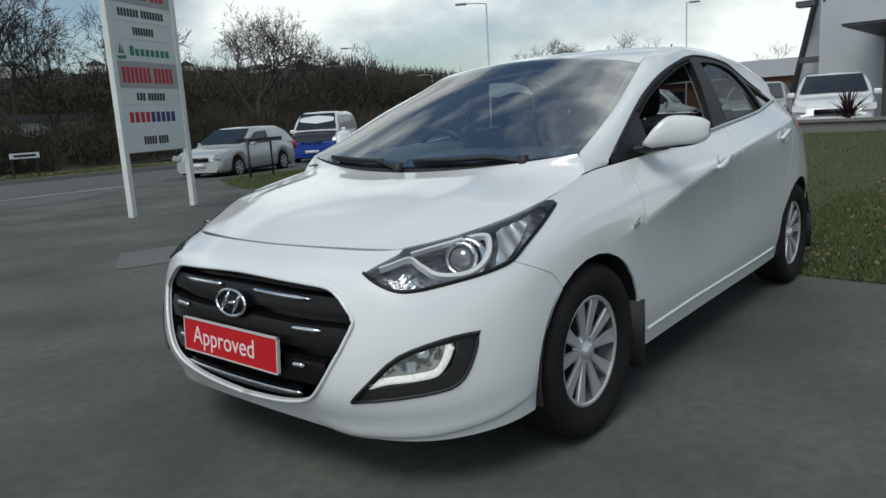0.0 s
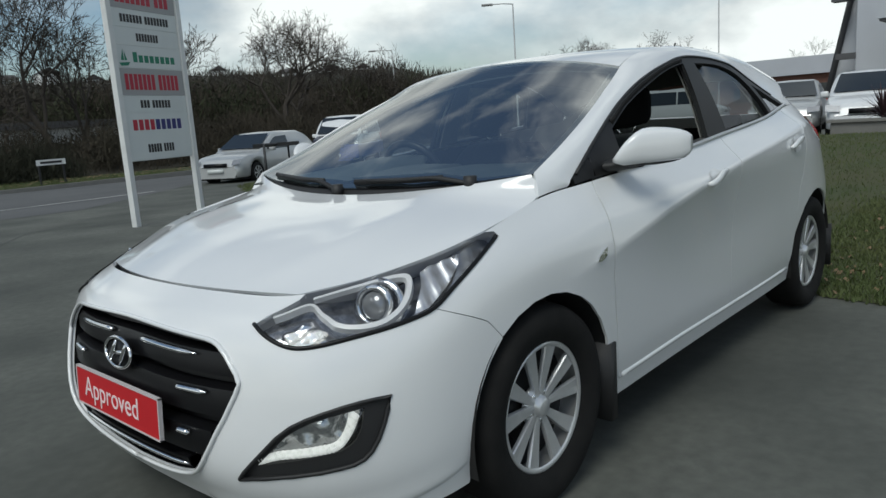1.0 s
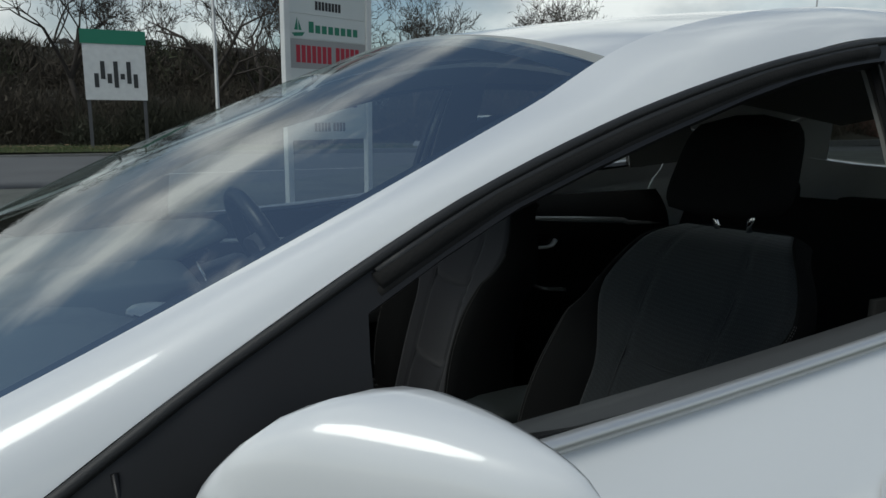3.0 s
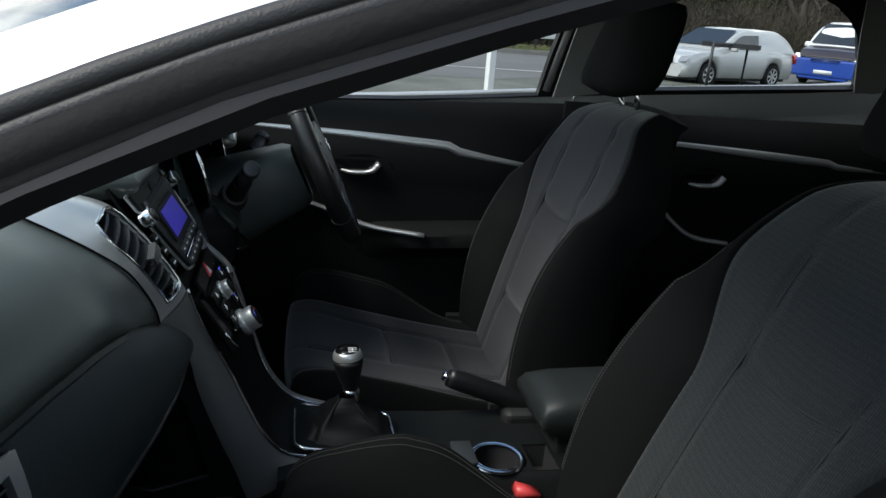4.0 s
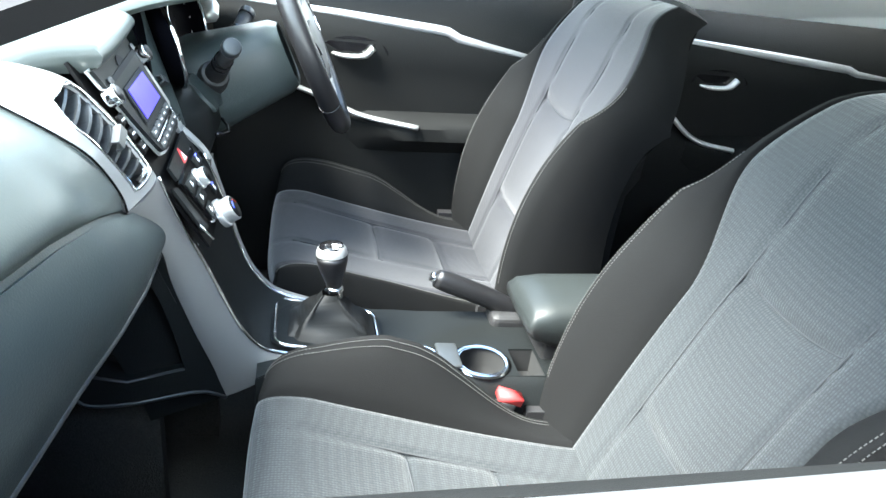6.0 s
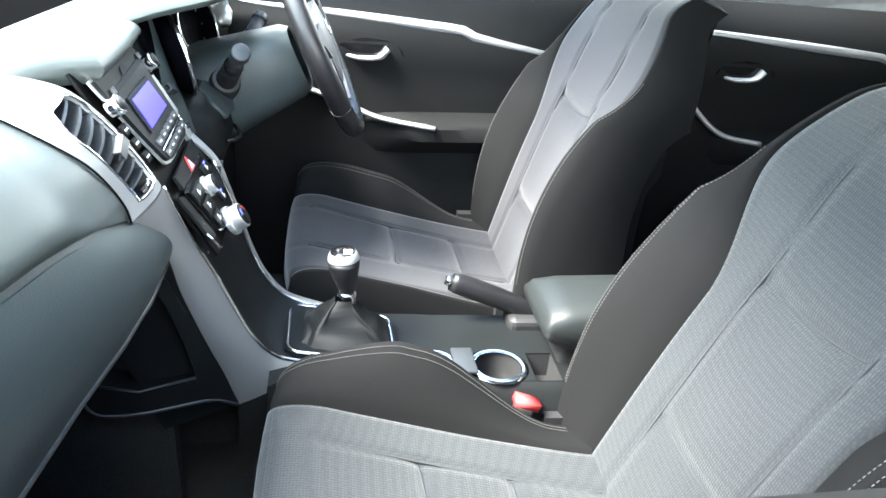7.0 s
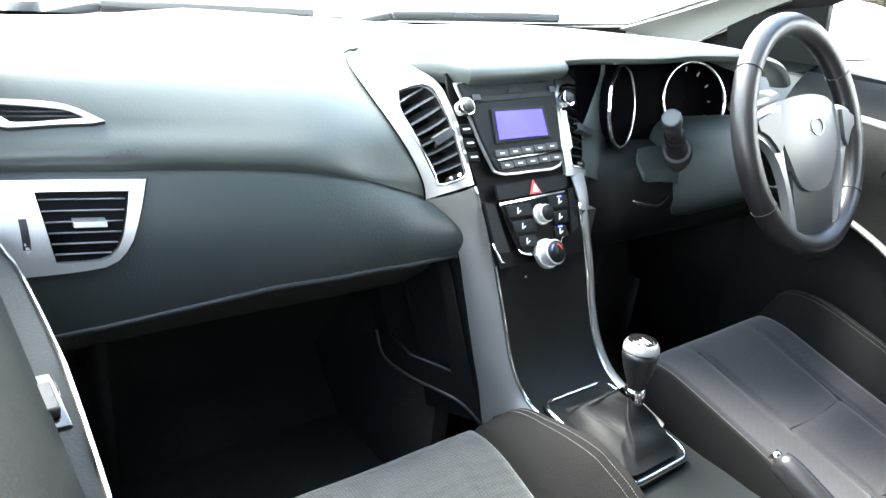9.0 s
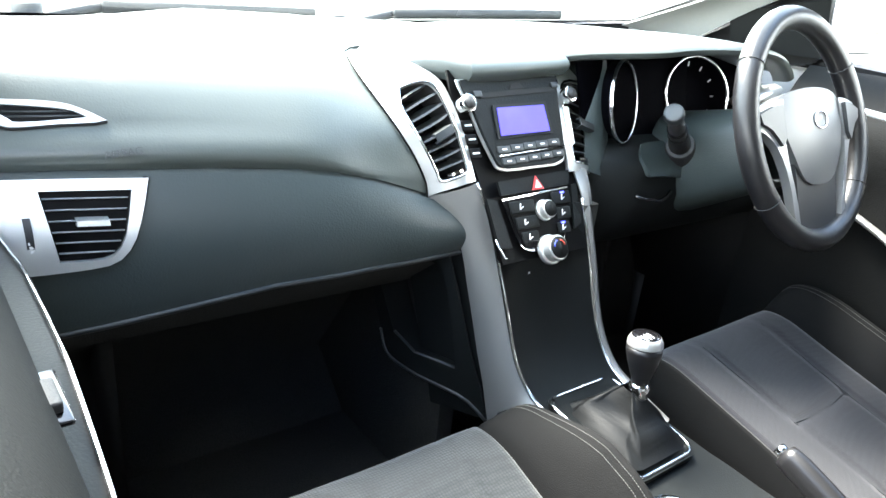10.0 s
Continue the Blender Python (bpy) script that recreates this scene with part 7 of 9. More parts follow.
o = under("lower_spoke", poly_patch([(-0.066, -0.05), (0.066, -0.05), (0.060, -0.168), (-0.060, -0.168)], [], lambda x, y: wheel_surf(x, y, 0.0 + 1.0 * (x * x + y * y)), 0.03), TRIM, sw_t)
thick(o, 0.015)


# ---- seats
def seat(cy, bight_x, bight_z, lean, label, cush_len, ramp, cross, cross_back, hug):
    """A front seat: cushion and back, each of a cloth middle and knit bolsters, with stitching, headrest and side shield."""
    th = thing("front_seat", label, "car seat", group="front seats", at=(bight_x, cy, 0.26))
    HW, SEAM, PANEL = (0.258 if cy > 0 else 0.246), 0.70, 0.36
    SEAM_IN = 0.70 if cy > 0 else 0.90  # the driver's cushion is flat towards the console
    def dent(x, width, deep):
        return deep * math.exp(-(x / width) ** 2)
    def cushion(u, v, drop=0.0):
        """u: 0 at the back, 1 at the front edge; v: -1..1 across."""
        k, edge_ = abs(v), (SEAM_IN if v > 0 else SEAM)
        w = HW * (0.90 + 0.06 * u) * (0.94 if cy > 0 else 1.0)
        x = bight_x + cush_len * min(u, 1.0)
        z = bight_z + ramp * u ** 1.2
        if k < edge_:
            z += 0.006 - 0.016 * math.cos(math.pi * 0.5 * k / edge_) * (1 - 0.5 * u)
            inner = PANEL + 0.05 * u
            for c in cross:
                z -= dent(u - c - 0.012 * (k / inner) ** 2, 0.010, 0.005) * (1 if k < inner else 0)
                z -= 0.002 * max(0.0, 1 - abs(u - c) / 0.08) * (1 if k < inner else 0)
            z -= dent(k - inner, 0.018, 0.004) * (1 if u < 0.86 else 0.3)
        else:
            f = (k - edge_) / (1 - edge_)
            q = min(1.0, max(0.0, (u - 0.10) / 0.45))
            hump = (1.35 if edge_ < 0.8 else 0.25) * hug * q * q * (3 - 2 * q) * ((1 - max(0.0, (u - 0.62) / 0.38) ** 1.3) * 1.2 if cy > 0 else 1 - 0.45 * max(0.0, (u - 0.70) / 0.3) ** 2)
            z += 0.006 + hump * math.sin(math.pi * min(1.0, f * 0.90) * 0.60)
            z -= dent(f, 0.06, 0.008)
            if f > 0.80:
                z -= 0.26 * (f - 0.80) ** 1.4
        if u > 0.84:
            q = (u - 0.84) / 0.16
            z -= 0.040 * q ** 2.2
            x = bight_x + cush_len * (0.84 + 0.16 * math.sin(q * math.pi / 2))
        x -= 0.035 * max(0.0, u - 0.4) * k ** 3
        return np.array([x, cy + w * v, z - drop])
    US = [i / 60 for i in range(61)]
    VS = [SEAM * (j / 20 - 1) for j in range(41)]
    CVS = [(SEAM_IN if j > 20 else SEAM) * (j / 20 - 1) for j in range(41)]
    o = under("cushion_middle", grid_mesh([[cushion(u, v) for v in CVS] for u in US], flip=True), CLOTH_SHADED if cy < 0 else CLOTH, th, "grey woven cushion middle")
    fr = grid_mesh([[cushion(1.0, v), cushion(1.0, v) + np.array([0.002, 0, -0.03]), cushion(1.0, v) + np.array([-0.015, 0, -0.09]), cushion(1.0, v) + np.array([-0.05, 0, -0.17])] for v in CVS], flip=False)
    under("cushion_front", fr, CLOTH_SHADED if cy < 0 else CLOTH, th)
    for s in (1, -1):
        e_ = SEAM_IN if s > 0 else SEAM
        vs = [e_ + (1 - e_) * j / 14 + (1e-6 if j == 0 else 0) for j in range(15)]
        rows = []
        for u in US:
            r = [cushion(u, s * v) for v in vs]
            e = cushion(u, s)
            r += [e + np.array([0, s * 0.004, -0.035]), e + np.array([0, s * 0.0, -0.09]), e + np.array([0, -s * 0.012, -0.16])]
            rows.append(r)
        e = rows[-1]
        rows.append([p + np.array([0.004, 0, -0.02]) if k < 15 else p for k, p in enumerate(e)])
        rows.append([p + np.array([-0.02, 0, -0.10]) if k < 15 else p + np.array([-0.02, 0, -0.02]) for k, p in enumerate(e)])
        under("cushion_bolster", grid_mesh(rows, flip=(s > 0)), BOLSTER, th, "charcoal knit cushion bolster")
        for off in (0.0, 0.045):
            st = bmesh.new()
            for n in range(130):
                u = 0.06 + 0.92 * n / 130
                v = s * (e_ + (1 - e_) * (0.60 + off * 2.2))
                a, b = cushion(u, v), cushion(u + 0.0050, v)
                tube([a + np.array([0, 0, 0.0006]), b + np.array([0, 0, 0.0006])], 0.0006, 4, bm=st)
            under("cushion_stitching", st, THREAD, th, "pale double stitching")
    # back
    ln = radians(lean)
    BH = 0.635 if cy > 0 else 0.60
    def seam_at(h):
        """The bolster's seam runs out to the edge towards the top."""
        q = min(1.0, max(0.0, (h - 0.42) / 0.34))
        return 0.62 + 0.34 * q * q * (3 - 2 * q)
    def back(h, v, depth=0.0):
        k = abs(v)
        w = HW * (0.98 - 0.02 * h) * (1 - 0.46 * max(0.0, (h - 0.66) / 0.34) ** 2.2)
        d = 0.0
        sm_ = seam_at(h)
        if k < sm_:
            d += 0.004 - 0.018 * math.cos(math.pi * 0.5 * k / sm_) * math.sin(math.pi * min(1, h + 0.15))
            inner = PANEL + (0.05 * h if h < 0.5 else 0.025 + 0.42 * (h - 0.5) ** 1.6)
            d -= dent(k - inner, 0.018, 0.004)
            for hh in cross_back:
                d -= dent(h - hh - 0.02 * (k / inner) ** 2, 0.010, 0.005) * (1 if k < inner else 0)
                d -= 0.004 * max(0.0, 1 - abs(h - hh) / 0.06) * (1 if k < inner else 0)
        else:
            f = (k - sm_) / (1 - sm_)
            swell = hug * 1.25 * math.sin(math.pi * min(1.0, max(0.0, (h + 0.22) / 1.05)))
            d += 0.004 + max(0.0, swell) * math.sin(math.pi * min(1.0, f * 0.88) * 0.6) * min(1.0, (1 - sm_) / 0.2)
            d -= dent(f, 0.06, 0.008)
            if f > 0.8:
                d -= 0.30 * (f - 0.8) ** 1.5
        bow = 0.022 * math.sin(math.pi * h)
        if h > 0.90:
            q = (h - 0.90) / 0.10
            d -= 0.045 * q ** 2
        hh = BH * h
        depth = depth * ((1 - 0.35 * h) if cy > 0 else (2.10 - 1.45 * h))
        x = bight_x - 0.01 - hh * math.sin(ln) + (d + bow - depth) * math.cos(ln)
        z = bight_z + 0.03 + hh * math.cos(ln) + (d + bow - depth) * math.sin(ln)
        return np.array([x, cy + w * v, z])
    HS = [-0.10 + 1.10 * i / 66 for i in range(67)]
    under("back_middle", grid_mesh([[back(h, v / SEAM * seam_at(h)) for v in VS] for h in HS]), CLOTH_SHADED if cy < 0 else CLOTH, th, "grey woven seat back middle")
    for s in (1, -1):
        rows = []
        for h in HS:
            r = [back(h, s * (seam_at(h) + (1 - seam_at(h)) * j / 14 + (1e-6 if j == 0 else 0))) for j in range(15)] + [back(h, s * 0.995, 0.04), back(h, s * 0.97, 0.08), back(h, s * 0.90, 0.115)]
            rows.append(r)
        under("back_bolster", grid_mesh(rows, flip=(s < 0)), BOLSTER, th, "charcoal knit back bolster")
        for off in (0.0, 0.045):
            st = bmesh.new()
            for n in range(84):
                h = 0.04 + 0.70 * n / 84
                v = s * (seam_at(h) + (1 - seam_at(h)) * (0.76 + off * 2.2))
                nrm = np.array([math.cos(ln), 0, math.sin(ln)]) * 0.0008
                tube([back(h, v) + nrm, back(h + 0.0052, v) + nrm], 0.0007, 4, bm=st)
            under("back_stitching", st, THREAD, th, "pale double stitching")
    # sewn seams of the cloth middle
    for c in cross:
        inner = PANEL + 0.05 * c
        under("seam", tube([cushion(c + 0.012 * q * q, q * inner) + np.array([0, 0, 0.0012]) for q in np.linspace(-1, 1, 15)], 0.0016, 5), SEAM_CLOTH, th)
    for hh in cross_back:
        inner = PANEL + (0.05 * hh if hh < 0.5 else 0.025 + 0.42 * (hh - 0.5) ** 1.6)
        under("seam", tube([back(hh + 0.02 * q * q, q * inner) + np.array([0.0012, 0, 0.0006]) for q in np.linspace(-1, 1, 15)], 0.0016, 5), SEAM_CLOTH, th)
    for s in (1, -1):
        under("seam", tube([cushion(u, s * (PANEL + 0.05 * u)) + np.array([0, 0, 0.001]) for u in np.linspace(0.02, 0.88, 30)], 0.0014, 5), SEAM_CLOTH, th)
        under("seam", tube([back(h, s * (PANEL + (0.05 * h if h < 0.5 else 0.025 + 0.42 * (h - 0.5) ** 1.6))) + np.array([0.001, 0, 0.0005]) for h in np.linspace(0.02, 0.90, 34)], 0.0014, 5), SEAM_CLOTH, th)
    bk = grid_mesh([[back(h, v * 0.9, 0.115) for v in np.linspace(-1, 1, 9)] for h in HS[::4]], flip=True)
    under("back_shell", bk, BOLSTER, th)
    tp = grid_mesh([[back(1.0, v * k_, dp) + np.array([0, 0, 0.018 * bump_ * (1 - v ** 4)]) for v in np.linspace(-1, 1, 21)] for k_, dp, bump_ in ((1.0, 0.0, 0.0), (0.995, 0.04, 0.8), (0.97, 0.08, 1.0), (0.90, 0.115, 0.0))])
    under("back_top", tp, BOLSTER, th)
    # headrest
    hc = np.array([bight_x - 0.01 - BH * math.sin(ln) - 0.020, cy, bight_z + 0.03 + BH * math.cos(ln) + 0.105])
    rows = []
    for i in range(13):
        f = i / 12 * 2 - 1
        sc = (1 - abs(f) ** 4) ** 0.25 if abs(f) < 1 else 0.05
        sc = max(sc, 0.25)
        rows.append([hc + np.array([0.052 * sc * math.copysign(abs(math.cos(w)) ** 0.7, math.cos(w)) - 0.03 * f, 0.128 * (1 - 0.12 * f) * sc * math.copysign(abs(math.sin(w)) ** 0.6, math.sin(w)), 0.098 * f]) for w in (2 * math.pi * k / 28 for k in range(28))])
    hb_ = grid_mesh(rows, closed_v=True)
    hb_.verts.ensure_lookup_table()
    hb_.faces.new([hb_.verts[k] for k in range(28)][::-1])
    hb_.faces.new([hb_.verts[k] for k in range(12 * 28, 13 * 28)])
    bmesh.ops.recalc_face_normals(hb_, faces=hb_.faces)
    under("headrest", hb_, BOLSTER, th, "black padded headrest")
    for s in (1, -1):
        under("headrest_post", tube([back(0.97, s * 0.2, 0.05), hc + np.array([0, s * 0.05, -0.08])], 0.006, 8), CHROME, th, "chrome headrest post")
        under("post_guide", tube([back(1.0, s * 0.2, 0.05) + np.array([0, 0, -0.005]), back(1.0, s * 0.2, 0.05) + np.array([-0.004, 0, 0.014])], 0.013, 10), TRIM, th)
    under("seat_base", boxes(((bight_x - 0.05, cy - 0.21, 0.262), (bight_x + cush_len - 0.10, cy + 0.21, bight_z - 0.06))), CARPET, th, "", False)
    for s in (1, -1):
        under("hinge_cover", boxes(((bight_x - 0.06, cy + s * 0.225 - 0.012, bight_z - 0.10), (bight_x + 0.06, cy + s * 0.225 + 0.012, bight_z + 0.02))), TRIM, th, "black seat hinge cover", False)
    return th


seat(0.330, -1.212, 0.452, 25, "grey woven cloth passenger seat with charcoal bolsters and pale stitching", 0.480, 0.112, (0.29, 0.56), (0.145, 0.515), 0.060)
seat(-0.400, -1.190, 0.482, 19, "grey cloth driver seat with charcoal bolsters, beside the handbrake", 0.455, 0.095, (0.20, 0.51), (0.165, 0.55), 0.050)
# buckle stalks
for s, x in ((1, -1.12), (-1, -1.10)):
    b = thing("seat_belt_buckle", "black seat belt buckle with a red button beside the console", "buckle", group="buckles", at=(x, s * 0.105, 0.44))
    q = pose(x, s * 0.108, 0.492, 0, -18, 0)
    bb = boxes(((-0.014, -0.012, -0.075), (0.014, 0.012, 0.0)), m=q)
    o = under("buckle_body", bb, TRIM, b)
    rounded(o, 0.004, 2)
    under("buckle_button", boxes(((-0.020, -0.011, -0.002), (0.020, 0.011, 0.012)), m=q), RED_PLASTIC, b, "red release button")
# rear bench
bench = thing("rear_seat", "charcoal cloth rear bench", "car seat", at=(-2.2, 0, 0.26))
rows = [[(-1.72, y, 0.40), (-1.70, y, 0.52), (-1.76, y, 0.545), (-2.0, y, 0.52), (-2.20, y, 0.50), (-2.26, y, 0.56), (-2.36, y, 0.80), (-2.44, y, 1.0), (-2.50, y, 1.02), (-2.58, y, 0.98), (-2.55, y, 0.5)] for y in np.linspace(-0.66, 0.66, 15)]
under("bench_cushion", grid_mesh(rows), BOLSTER, bench, "charcoal rear cushion and back")
for y in (-0.40, 0.0, 0.40):
    o = under("rear_headrest", boxes(((-2.56, y - 0.12, 0.985), (-2.47, y + 0.12, 1.075 if y else 1.03))), BOLSTER, bench, "low rear headrest")
    rounded(o, 0.03, 3)

# ---------------------------------------------------------------- ground
ASPHALT = material("worn_tarmac", (0.150, 0.155, 0.137), 0.85, grain=0.55, grain_scale=16, stains=1.0, stain_scale=0.7, color2=(0.056, 0.060, 0.054), bump=0.55, bump_scale=130, spec=0.3)
ROAD_MAT = material("grey_road_tarmac", (0.13, 0.132, 0.134), 0.9, grain=0.4, grain_scale=120, stains=0.5, stain_scale=0.4, bump=0.5, bump_scale=80, spec=0.35)
PATCH = material("pale_repair_patch", (0.145, 0.147, 0.142), 0.9, grain=0.4, grain_scale=150, bump=0.5, bump_scale=90)
LAWN = material("short_grass_soil", (0.046, 0.064, 0.019), 0.95, grain=0.6, grain_scale=30, stains=0.6, stain_scale=1.2, color2=(0.075, 0.066, 0.03), bump=1.0, bump_scale=60)
BLADES = material("grass_blades", (0.062, 0.094, 0.026), 0.8, stains=0.6, stain_scale=0.8, color2=(0.12, 0.115, 0.045))
KERB = material("concrete_kerb", (0.22, 0.215, 0.20), 0.9, grain=0.3, grain_scale=50, stains=0.4, bump=0.5)
LINE = material("worn_white_line", (0.55, 0.55, 0.53), 0.8, stains=0.5, stain_scale=6, color2=(0.2, 0.2, 0.2))
BARK = material("bare_bark", (0.060, 0.050, 0.042), 0.95, grain=0.5, grain_scale=20, bump=0.8, bump_scale=40)
SCRUB = material("winter_scrub", (0.036, 0.030, 0.021), 0.95, stains=0.7, stain_scale=0.12, color2=(0.030, 0.030, 0.015))
TWIGS = material("grey_brown_twigs", (0.060, 0.048, 0.036), 0.95, stains=0.6, stain_scale=0.25, color2=(0.034, 0.034, 0.018))
HILL = material("wooded_hillside", (0.026, 0.026, 0.017), 0.98, grain=0.7, grain_scale=0.35, stains=0.7, stain_scale=0.05, color2=(0.040, 0.033, 0.021), bump=1.0, bump_scale=0.6)
POST_W = material("white_painted_post", (0.72, 0.73, 0.72), 0.45, stains=0.25, stain_scale=5)
BOARD_W = material("white_sign_panel", (0.66, 0.69, 0.68), 0.35, stains=0.15, stain_scale=2)
BOARD_G = material("grey_sign_band", (0.36, 0.36, 0.36), 0.4, stains=0.1)
SIGN_RED = material("red_sign_ink", (0.42, 0.02, 0.045), 0.5)
SIGN_BLACK = material("black_sign_ink", (0.02, 0.02, 0.022), 0.5)
SIGN_BLUE = material("navy_sign_ink", (0.03, 0.03, 0.16), 0.5)
SIGN_GREEN = material("green_sign_ink", (0.02, 0.20, 0.12), 0.5)
GALV = material("galvanised_pole", (0.42, 0.43, 0.43), 0.5, 0.4, stains=0.3)
BRICK = material("red_brown_brickwork", (0.20, 0.10, 0.075), 0.9, grain=0.4, grain_scale=20, stains=0.3)
CLADDING = material("pale_grey_cladding", (0.50, 0.52, 0.56), 0.45, stains=0.15, stain_scale=0.7)
DARK_CLAD = material("dark_grey_canopy", (0.09, 0.09, 0.095), 0.5, stains=0.2)
FAR_GLASS = material("dark_far_glass", (0.02, 0.025, 0.03), 0.08, spec=0.8)
SILVER = material("silver_van_paint", (0.50, 0.51, 0.51), 0.32, 0.35, coat=0.6, stains=0.1)
BLUE = material("bright_blue_van_paint", (0.015, 0.055, 0.30), 0.3, coat=0.7)
PALE_PAINT = material("white_van_paint", (0.70, 0.71, 0.72), 0.35, coat=0.6, stains=0.1)
GREEN_LEAF = material("dark_spiky_leaf", (0.045, 0.020, 0.024), 0.6, stains=0.4)


def fall(x, y):
    """The lot falls gently away from the car."""
    d = -0.50 * x - 0.86 * y
    return -0.016 * max(0.0, d - 6.0) if d < 60 else -0.016 * 54


xs = [-600, -300, -150, -90] + list(np.linspace(-60, 20, 41)) + [40, 90, 200, 600]
ys = [-600, -300, -150, -90] + list(np.linspace(-60, 20, 41)) + [40, 90, 200, 600]
tagged(bmesh_object("ground", grid_mesh([[(x, y, fall(x, y)) for y in ys] for x in xs]), ASPHALT), "worn grey tarmac with patches and faint cracks", "tarmac", kind="structure")


def lawn_rise(x, y):
    """The lawn climbs gently towards the planter."""
    q = min(1.0, max(0.0, (-3.6 - x) / 9.4)) * min(1.0, max(0.0, (y + 9.0) / 5.0))
    return 0.44 * q * q * (3 - 2 * q)


def sheet(loop, lift, mat, name, label, category, step=1.5, kind="structure"):
    bm = poly_patch(loop, [], lambda x, y: np.array([x, y, fall(x, y) + lift + (lawn_rise(x, y) if name == "lawn" else 0.0)]), step)
    bmesh.ops.recalc_face_normals(bm, faces=bm.faces)
    if sum(f.normal.z for f in bm.faces) < 0:
        bmesh.ops.reverse_faces(bm, faces=bm.faces)
    return tagged(bmesh_object(name, bm, mat), label, category, kind=kind)


sheet([(40, -12.5), (40, -24.5), (-60, -26.5), (-60, -22), (-16, -20.5), (-9, -17.5), (-4, -12.8)], 0.005, ROAD_MAT, "road", "grey tarmac road running past the lot", "road")
sheet([(40, -24.7), (40, -60), (-70, -60), (-70, -26.7)], 0.10, LAWN, "verge", "rough grass verge with leaf litter below the bushes", "grass", 3.0)
sheet([(-2.86, 0.90), (-2.80, 1.4), (-2.3, 6.0), (-6, 12), (-16, 14), (-26, 2), (-13.2, -0.2), (-13.2, -1.9), (-16, -5), (-20, -12), (-16, -15.6), (-12.4, -15.2), (-9.4, -14.6), (-7.6, -12.8), (-6.6, -10.6), (-7.6, -9.4), (-7.5, -6), (-4.2, -1.2)], 0.006, LAWN, "lawn", "mown grass beside the parked car with fallen leaves", "grass", 0.8)
b = bmesh.new()
box(b, (-60, -24.72, -0.5), (40, -24.55, -0.16))
bmesh.ops.transform(b, matrix=Matrix.Rotation(radians(1.1), 4, "Z") @ Matrix.Translation((0, 0.35, 0)), verts=b.verts)
tagged(bmesh_object("kerb", b, KERB, False), "concrete kerb along the far side of the road", "kerb", kind="structure")
sheet([(-1.0, -15.2), (-1.0, -15.35), (-7.2, -16.25), (-7.2, -16.1)], 0.010, LINE, "road_line", "worn white line on the road", "road line", 1.0)
sheet([(8.0, -13.9), (8.0, -14.05), (1.5, -15.0), (1.5, -14.85)], 0.010, LINE, "road_line", "worn white line on the road", "road line", 1.0)
sheet([(-0.70, -4.15), (-1.15, -4.95), (-1.9, -4.75), (-1.35, -3.9)], 0.005, PATCH, "repair_patch", "pale square repair in the tarmac", "patch", 0.6)
CRACK = material("dark_tar_seam", (0.075, 0.077, 0.075), 0.8, bump=0.4)
rng = random.Random(5)
for x0, y0, ang, ln in ((1.6, -5.2, 185, 9.0), (-1.0, 3.2, 20, 3.6)):
    pts, a, x, y = [], radians(ang), x0, y0
    for k in range(26):
        pts.append((x, y))
        a += rng.uniform(-0.28, 0.28)
        x, y = x + math.cos(a) * ln / 26, y + math.sin(a) * ln / 26
    rows = [[(px + w * math.sin(a), py - w * math.cos(a), fall(px, py) + 0.004) for w in (-0.010 - 0.006 * math.sin(k), 0.010)] for k, (px, py) in enumerate(pts)]
    tagged(bmesh_object("tar_seam", grid_mesh(rows, flip=True), CRACK), "dark irregular seam in the tarmac", "crack", group="tar seams", kind="structure")


def blades(name, boxes_, count, h, mat, label, seed):
    r = random.Random(seed)
    vs, fs = [], []
    for x0, x1, y0, y1, inside in boxes_:
        for _ in range(count):
            x, y = r.uniform(x0, x1), r.uniform(y0, y1)
            if not inside(x, y):
                continue
            a, hh, w = r.uniform(0, 6.28), h * r.uniform(0.5, 1.2), 0.004 + 0.004 * r.random()
            z = fall(x, y) + (0.004 + lawn_rise(x, y) if y > -20 else 0.09)
            lx, ly = r.uniform(-0.6, 0.6) * hh, r.uniform(-0.6, 0.6) * hh
            k = len(vs)
            vs += [(x - w * math.cos(a), y - w * math.sin(a), z), (x + w * math.cos(a), y + w * math.sin(a), z), (x + lx, y + ly, z + hh)]
            fs.append((k, k + 1, k + 2))
    me = bpy.data.meshes.new(name)
    me.from_pydata(vs, [], fs)
    me.materials.append(mat)
    return tagged(new(name, me), label, "grass", kind="stuff")


def on_lawn(x, y):
    """Inside the lawn's near and middle stretches, with a ragged margin."""
    ragged = 0.10 * math.sin(3.1 * x + 1.7 * y) + 0.06 * math.sin(9.0 * y - 4.0 * x)
    edge = float(np.interp(y, [-9.4, -6.0, -1.2, 0.9, 1.4, 6.0], [-7.6, -7.5, -4.2, -2.86, -2.80, -2.3]))
    return x < edge + 0.05 + ragged * 0.6 and (x > -13.1 or not -2.0 < y < 0.0)


blades("lawn_grass", [(-6.5, -2.2, -2.5, 5.0, on_lawn), (-6.5, -2.7, 0.4, 3.2, on_lawn), (-14, -6.5, -4.0, 5.5, on_lawn), (-14, -6.5, -9.0, -3.0, on_lawn)], 24000, 0.045, BLADES, "short mown grass blades", 11)
blades("lawn_edge_grass", [(-13, -6.7, -15.0, -9.6, lambda x, y: y > -14.9 + 0.75 * max(0.0, x + 9.4) and x < -6.6 - 0.5 * max(0.0, -10.6 - y))], 16000, 0.07, BLADES, "uneven grass on the island by the drive", 12)
blades("verge_grass", [(-14, 3, -29.5, -24.9, lambda x, y: True)], 14000, 0.14, BLADES, "rough verge grass", 13)
